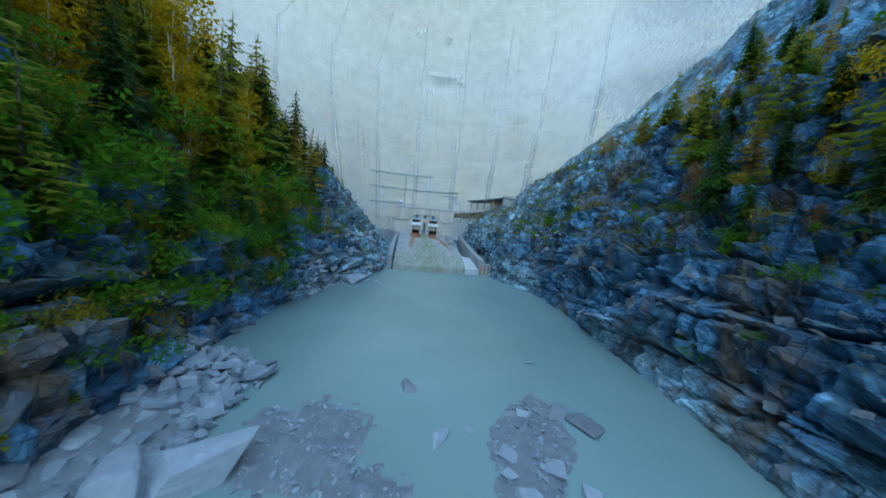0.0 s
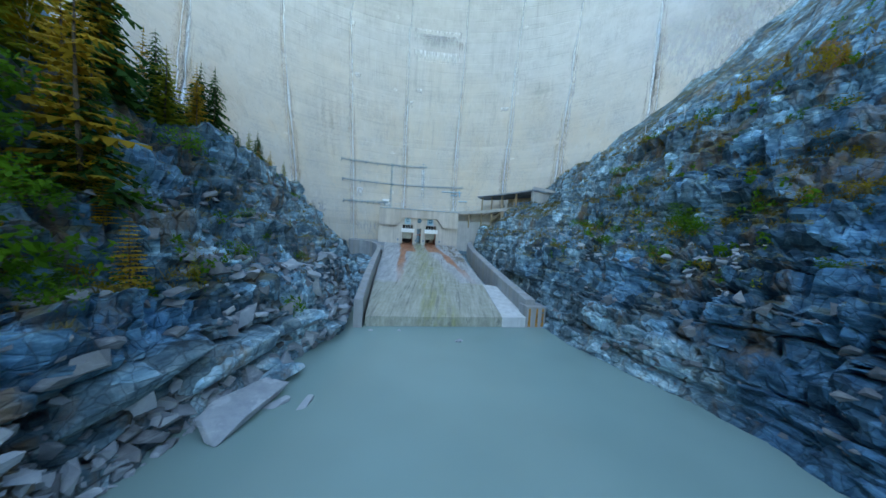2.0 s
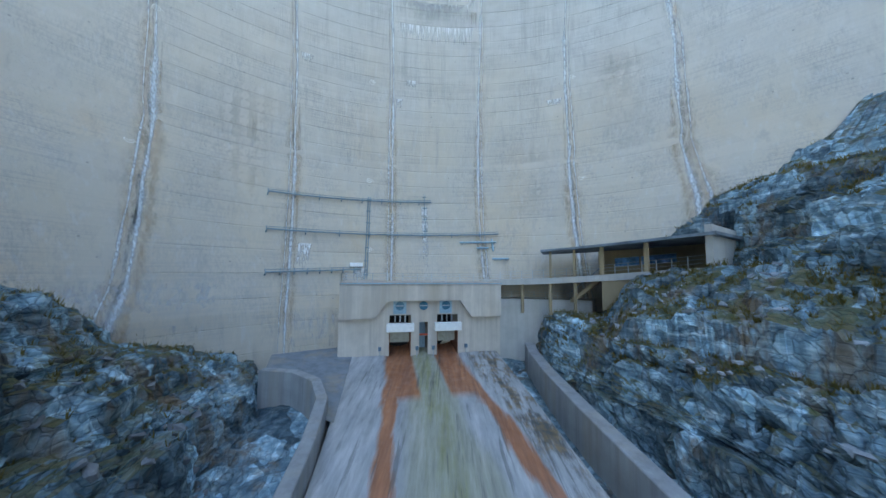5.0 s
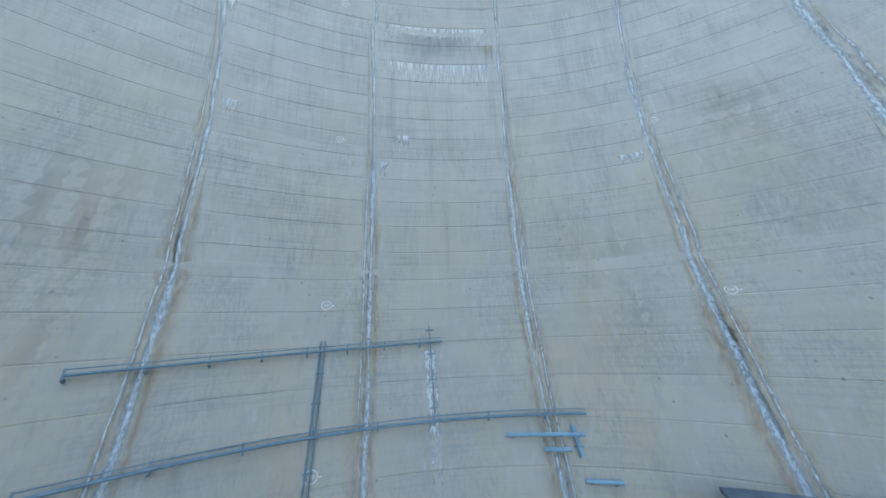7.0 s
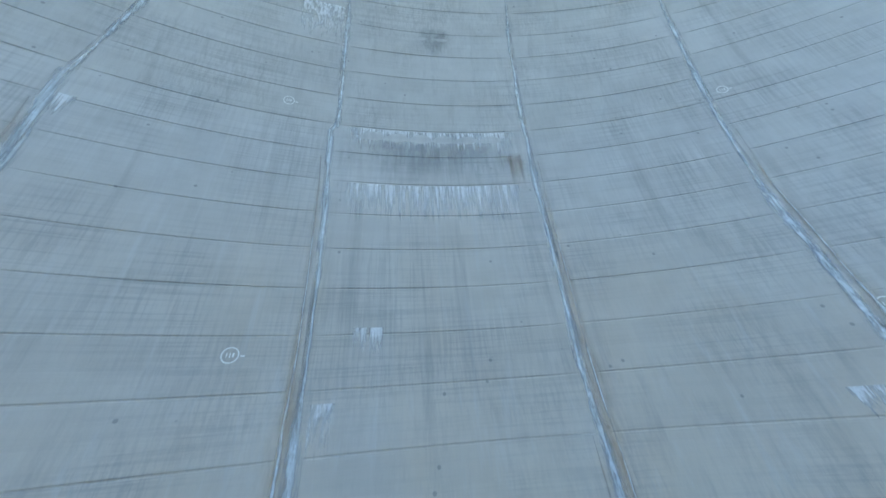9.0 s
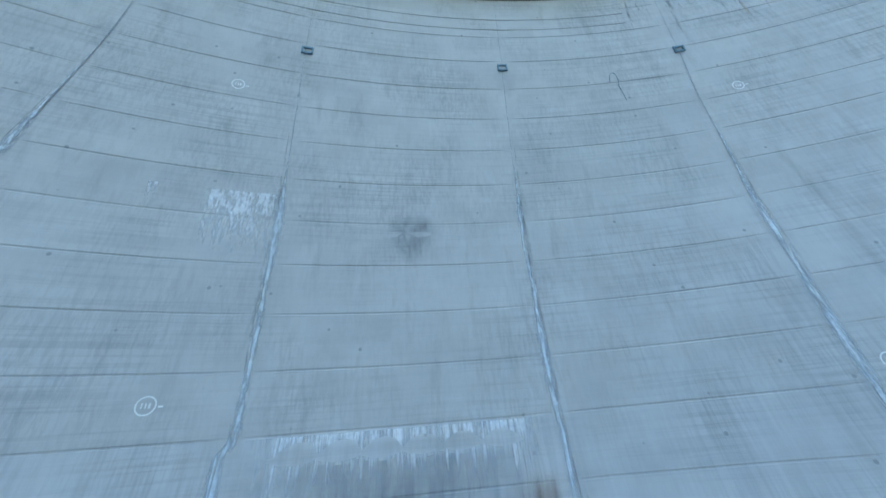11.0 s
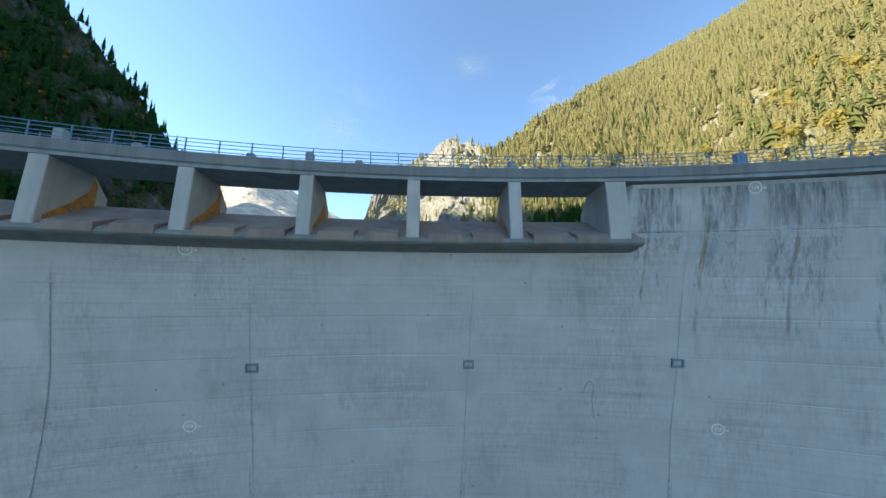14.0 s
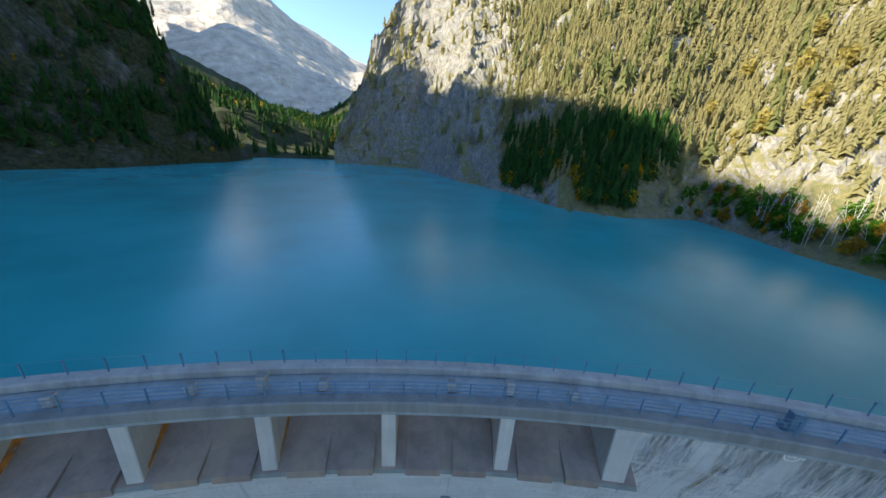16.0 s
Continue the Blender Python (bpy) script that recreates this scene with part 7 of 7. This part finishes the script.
# bare pale stems by the water
b = scatter(HILL_R, 80, 105, lambda P: wood_foot(P) * (bearing(P)[0] > 44))
bm = bmesh.new()
for q in b:
    h = 5 + 5 * r7.random()
    lean = r7.normal(size=2) * 0.6
    bm_tube(bm, [q, q + np.array([lean[0] * 0.4, lean[1] * 0.4, h * 0.5]), q + np.array([lean[0], lean[1], h])], [0.06, 0.045, 0.012], 4, False)
    for t_ in (0.45, 0.6, 0.75):
        a = r7.random() * 6.3
        s0 = q + np.array([lean[0] * t_, lean[1] * t_, h * t_])
        bm_tube(bm, [s0, s0 + np.array([math.cos(a) * 0.9, math.sin(a) * 0.9, 1.1])], [0.04, 0.01], 3, False)
tagged(part("bare_stems", bm, WBARK), "pale leafless birch stems standing by the lake", "woods", kind="stuff")


# undergrowth on the gorge's banks
def ledge_w(lo, hi, y0, y1, seed):
    return lambda P: (P[..., 2] > lo) * (P[..., 2] < hi) * (P[..., 1] > y0) * (P[..., 1] < y1) * (fbm(P / 5.0, 3, seed) > 0.05) * 1.0


for side, count, seed, lo, y1 in ((1, 620, 111, 7.5, 6.0), (-1, 420, 113, 6.0, -4.0)):
    b = scatter(BANK_P[side], count, seed, ledge_w(lo, 34, -66, y1, seed), 0.25)
    far_leafy("undergrowth", b, 0.5 + 1.3 * r7.random(len(b)) ** 2, seed + 1, ALDER, "low dark green undergrowth on the rock ledges", 28)
    b = scatter(BANK_P[side], count // 2, seed + 2, ledge_w(lo, 34, -66, y1, seed + 7), 0.25)
    far_leafy("undergrowth", b, 0.4 + 1.0 * r7.random(len(b)) ** 2, seed + 3, LARCHG, "low yellowing undergrowth on the rock ledges", 24)

# ---- boulders, rubble and gravel bars ----
def mat_stone(name, lo, hi, warm=(0.30, 0.20, 0.11)):
    n = Nodes(name)
    p = n.pos()
    a = n.noise(p, 1.6, 6, 0.65)
    c = n.mix(0.5, n.ramp(a, (0.3, lo), (0.7, hi)), n.ramp(n.island(), (0.0, lo), (1.0, hi)))
    c = n.mix(0.25, c, n.ramp(n.rand(), (0.0, lo), (1.0, hi)))
    vein = n.ramp(n.noise(n.pos((0.6, 0.6, 3.2), (0.4, 0.3, 0)), 1.4, 5, 0.6), (0.56, 0.0), (0.66, 1.0))
    c = n.mix(n.math("MULTIPLY", vein, 0.4), c, tuple(min(1, v * 1.35) for v in hi))
    rust = n.ramp(n.noise(p, 0.8, 5, 0.7), (0.62, 0.0), (0.74, 1.0))
    c = n.mix(n.math("MULTIPLY", rust, 0.35), c, warm)
    return n.done(c, 0.85, n.bump(n.math("ADD", a, n.noise(p, 8, 4)), 0.6, 0.06))


STONE = mat_stone("pale_gneiss_rubble", (0.175, 0.215, 0.25), (0.43, 0.46, 0.485))
DSTONE = mat_stone("grey_gneiss_boulder", (0.085, 0.098, 0.112), (0.27, 0.285, 0.30))


def hull_rock(seed, flat=0.6, n=16):
    """An angular block: the hull of points pushed towards a squashed box."""
    r = np.random.default_rng(seed)
    bm = bmesh.new()
    P = r.uniform(-1, 1, (n, 3))
    P = np.sign(P) * np.abs(P) ** 0.45 * (0.75 + 0.25 * r.random((n, 1)))
    P[:, 2] *= flat
    P[:, 1] *= 0.75
    P[:, 0] += 0.35 * P[:, 2]
    for p in P:
        bm.verts.new(p)
    out = bmesh.ops.convex_hull(bm, input=bm.verts[:])
    bmesh.ops.delete(bm, geom=[g for g in out["geom_interior"] if isinstance(g, bmesh.types.BMVert)], context="VERTS")
    bmesh.ops.triangulate(bm, faces=bm.faces[:])
    bm.verts.index_update()
    V = np.array([v.co[:] for v in bm.verts])
    T = np.array([[v.index for v in f.verts] for f in bm.faces])
    bm.free()
    return V, T


ROCKS = [hull_rock(100 + i, (0.35, 0.5, 0.7)[i % 3], 13 + i % 5) for i in range(15)]


def rubble(name, pts, sizes, seed, mat, label, sink=0.25):
    """Many loose stones in one mesh."""
    r = np.random.default_rng(seed)
    VV, TT, base = [], [], 0
    for p, s in zip(pts, sizes):
        V, T = ROCKS[int(r.integers(len(ROCKS)))]
        m = np.array((Matrix.Rotation(r.random() * 6.28, 3, "Z") @ Matrix.Rotation(r.normal() * 0.35, 3, "X") @ Matrix.Rotation(r.normal() * 0.35, 3, "Y")))
        W = (V * s * (0.8 + 0.4 * r.random(3))) @ m.T + p + np.array([0, 0, s * sink])
        VV.append(W)
        TT.append(T + base)
        base += len(W)
    return tagged(new(name, tri_mesh(name, np.concatenate(VV), np.concatenate(TT), (mat,))), label, "rubble", kind="stuff")


def boulder(x, y, z, size, seed, mat=None, flat=1.0, turn=None, label="angular grey gneiss boulder fallen from the bank"):
    V, T = ROCKS[seed % len(ROCKS)]
    r = np.random.default_rng(seed)
    V2 = V * size * np.array([1, 1, flat])
    ob = new("boulder", tri_mesh("boulder", V2, T, (mat or DSTONE,)))
    mod = ob.modifiers.new("edge", "BEVEL")
    mod.width, mod.segments, mod.limit_method = size * 0.07, 2, "NONE"
    ob.matrix_world = Matrix.Translation((x, y, z)) @ Matrix.Rotation(r.random() * 6.28 if turn is None else turn, 4, "Z") @ Matrix.Rotation(r.normal() * 0.2, 4, "X")
    return tagged(ob, label, "boulder", "boulders in the gorge")


rr = np.random.default_rng(9)


def bank_rubble(side, y0, y1, c0, c1, count, s0, s1, seed, mat, label):
    r = np.random.default_rng(seed)
    pts = np.array([bank_point(side, r.uniform(y0, y1), r.uniform(c0, c1)) for _ in range(count)])
    keep = pts[:, 2] > -0.3
    pts = pts[keep]
    sz = s0 + (s1 - s0) * r.random(len(pts)) ** 3
    rubble("rubble", pts, sz, seed, mat, label)


bank_rubble(-1, -26, 4, 0.9, 3.6, 420, 0.08, 0.7, 1, DSTONE, "grey broken rubble lying on the bank near the water")
bank_rubble(-1, -22, 2, 3.0, 5.0, 260, 0.08, 0.6, 2, DSTONE, "grey broken rock lying on the bank")
bank_rubble(-1, -58, -26, 0.9, 2.6, 320, 0.10, 0.7, 3, DSTONE, "grey broken rock at the foot of the bank")
bank_rubble(-1, -14, 5, 0.9, 2.6, 320, 0.15, 0.95, 7, STONE, "large pale blocks of rubble beside the guide wall")
bank_rubble(-1, -27, -15, 0.9, 1.9, 260, 0.12, 0.7, 8, STONE, "pale slabs of rubble at the water's edge")
bank_rubble(1, -60, 2, 1.2, 3.2, 520, 0.10, 0.6, 4, DSTONE, "broken rock on the ledges of the bank")
bank_rubble(1, -12, 44, 3.0, 5.2, 620, 0.08, 0.45, 5, STONE, "pale scree on the rock terrace")
bank_rubble(-1, 4, 30, 1.2, 4.0, 130, 0.12, 0.6, 6, DSTONE, "broken rock beside the chute")

# gravel bars just above the water
def bar(cx, cy, rx, ry, top, turn, seed, label):
    X, Y = np.meshgrid(np.linspace(-1.3, 1.3, 70), np.linspace(-1.3, 1.3, 70), indexing="ij")
    R = np.hypot(X, Y) + 0.22 * vnoise(np.stack([X * 2.2, Y * 2.2, 0 * X + seed], -1), seed)
    Zb = top * (1 - R ** 2) + 0.035 * fbm(np.stack([X * rx * 3, Y * ry * 3, 0 * X], -1), 3, seed + 2)
    c, s = math.cos(turn), math.sin(turn)
    P = np.stack([cx + c * X * rx - s * Y * ry, cy + s * X * rx + c * Y * ry, np.maximum(Zb, -0.4)], -1)
    tagged(new("gravel_bar", grid_mesh("gravel_bar", P, (DSTONE,), smooth=False)), label, "gravel bar", kind="structure")
    r = np.random.default_rng(seed)
    n = int(26 * rx * ry)
    a, q = r.random(n) * 6.28, r.random(n) ** 0.6
    x, y = q * np.cos(a), q * np.sin(a)
    pts = np.stack([cx + c * x * rx - s * y * ry, cy + s * x * rx + c * y * ry, top * (1 - q ** 2)], -1)
    rubble("gravel", pts, 0.04 + 0.16 * r.random(n) ** 3, seed + 5, STONE, "loose pale gravel and stones on a bar in the pool")


bar(-4.8, -51.0, 3.8, 7.6, 1.0, 0.05, 3, "heap of pale rubble between the rock foot and the pool")
bar(3.3, -49.3, 2.5, 2.9, 0.10, 0.2, 4, "low gravel bar barely above the milky water")
bar(6.4, -51.3, 1.4, 1.3, 0.06, 0.1, 5, "low gravel bar barely above the milky water")
bar(13.0, -47.6, 1.7, 3.6, 0.16, -0.25, 6, "low gravel bar barely above the milky water")
pts = np.stack([rr.uniform(-8.0, -0.6, 900), rr.uniform(-58, -44, 900), 0 * rr.random(900)], -1)
pts[:, 2] = np.clip(0.1 - 0.22 * (pts[:, 0] + 1.0), 0.05, 1.4)
rubble("rubble", pts, 0.12 + 0.6 * rr.random(900) ** 2.5, 31, STONE, "pale slabs of rubble heaped on the pool shore")
boulder(0.9, -51.6, 0.5, 1.9, 3, STONE, 1.1, 0.6, "large pale boulder split by a dark crack")
boulder(-0.6, -52.4, 0.6, 1.6, 5, STONE, 1.0, 1.9)
for i, (x, y, z, s, f) in enumerate(((7.0, -44.2, 0.06, 0.85, 0.35), (8.9, -48.2, 0.04, 0.7, 0.3), (10.2, -47.3, 0.05, 0.3, 0.5), (11.8, -48.7, 0.1, 0.65, 0.4), (16.2, -46.0, 0.1, 1.1, 0.25), (15.0, -45.2, 0.12, 0.8, 0.3), (13.1, -46.0, 0.15, 0.45, 0.5),
                                     (13.6, -49.2, 0.12, 0.6, 0.5), (11.6, -49.8, 0.1, 0.35, 0.5), (12.2, -50.6, 0.1, 0.5, 0.5), (14.6, -50.4, 0.1, 0.55, 0.4), (1.1, -47.4, 0.05, 0.22, 0.6), (3.9, -46.9, 0.04, 0.2, 0.5), (-4.4, -43.3, 0.05, 0.4, 0.5), (15.0, -39.2, 0.04, 0.3, 0.4), (-3.6, -47.2, 0.1, 1.0, 0.4), (-5.4, -46.4, 0.7, 1.1, 0.6))):
    boulder(x, y, z, s, 20 + i, STONE if i not in (0, 4, 5) else DSTONE, f, None, "flat pale stone lying in the milky shallows")
boulder(6.6, -3.6, 0.02, 0.55, 7, STONE, 0.35, None, "pale flat stone standing out of the milky water")
boulder(0.6, -1.8, 0.0, 0.3, 8, STONE, 0.4, None, "pale flat stone standing out of the milky water")
boulder(-2.2, -2.2, 0.0, 0.35, 9, STONE, 0.4, None, "pale flat stone standing out of the milky water")


def slab(x, y, z, lx, ly, lz, turn, seed, mat, label, tip=0.0):
    V, T = ROCKS[(seed * 3 + 1) % len(ROCKS)]
    ob = new("rock_slab", tri_mesh("rock_slab", V * np.array([lx, ly / 0.75, lz * 1.8]), T, (mat,)))
    mod = ob.modifiers.new("edge", "BEVEL")
    mod.width, mod.segments, mod.limit_method = min(lx, ly, lz) * 0.12, 2, "NONE"
    ob.matrix_world = Matrix.Translation((x, y, z)) @ Matrix.Rotation(turn, 4, "Z") @ Matrix.Rotation(tip, 4, "X")
    return tagged(ob, label, "rock slab", "slabs along the shore")


for i, (x, y, z, lx, ly, lz, turn) in enumerate(((-5.5, -16.8, 0.45, 3.2, 1.2, 0.45, 1.34), (-6.4, -9.0, 2.9, 2.6, 1.5, 0.9, 1.2), (-9.6, -10.8, 5.0, 2.2, 1.5, 1.2, 1.0), (-7.6, -14.6, 2.5, 3.6, 1.8, 0.9, 1.3),
                                                 (-8.6, -18.8, 3.3, 3.4, 1.8, 1.1, 1.35), (-4.9, -5.2, 1.0, 1.5, 0.8, 0.5, 1.2), (-5.3, -12.8, 0.6, 1.6, 0.9, 0.5, 1.2))):
    slab(x, y, z, lx, ly, lz, turn, i, STONE if i == 0 else ROCK, "long flat gneiss slab lying along the shore", 0.18)
for x, y, lx, ly, turn in ((-4.2, -15.3, 0.8, 0.4, 1.0), (-2.7, -15.1, 0.8, 0.32, 1.5)):
    slab(x, y, 0.05, lx, ly, 0.16, turn, 3, STONE, "pale flat stone breaking the milky water")
# a great split block that overhangs the near end of the left shore
slab(-6.9, -49.6, 6.1, 3.1, 1.9, 0.95, 1.5, 2, ROCK, "huge smooth gneiss block split along its bed above the shore", 0.06)
slab(-6.5, -49.2, 4.3, 2.9, 1.8, 0.75, 1.55, 4, ROCK, "huge smooth gneiss block split along its bed above the shore", 0.04)
# big blocks on the left bank
for i, (y, c, s) in enumerate(((-10.7, 2.4, 2.1), (-8.2, 1.6, 2.2), (-12.4, 1.3, 1.7), (-15.5, 1.5, 2.0), (-5.2, 2.2, 1.3), (-3.0, 1.8, 1.2), (-17.8, 2.2, 1.8), (-40.4, 2.9, 1.2), (-38.8, 3.1, 1.3), (-42.2, 2.9, 1.0), (-20.5, 1.4, 1.4), (-1.5, 2.6, 0.9), (-7.0, 2.9, 1.0))):
    p = bank_point(-1, y, c)
    boulder(p[0], p[1], p[2] - 0.1 * s, s, 50 + i, ROCK, 0.85, None, "large blocky grey gneiss boulder lying on the bank")
for i, (y, c, s) in enumerate(((-2.0, 1.2, 1.5), (0.5, 1.5, 1.5), (3.0, 1.6, 1.1), (-5.0, 1.2, 1.3), (-20, 1.3, 1.2))):
    p = bank_point(1, y, c)
    boulder(p[0], p[1], p[2] - 0.1 * s, s, 80 + i, ROCK, 0.8, None, "large blocky grey gneiss boulder at the water's edge")

# ---- cast blocks of the dam face, nearest columns first ----
for ka in range(-2, 3):
    for z0, z1 in zip(LIFTS, LIFTS[1:] + [105.2]):
        if z0 > 101 and ka < 1:
            continue
        ob = new("block", lift_block(z0, z1, ka, ka + 1, start=23.0 if z0 > 101 and ka == 1 else None))
        ob.parent = dam
for ka, first in ((1, 23.0), (2, None)):
    ob = new("block", lift_block(105.2, CREST - 1.1, ka, ka + 1, start=first))
    ob.parent = dam
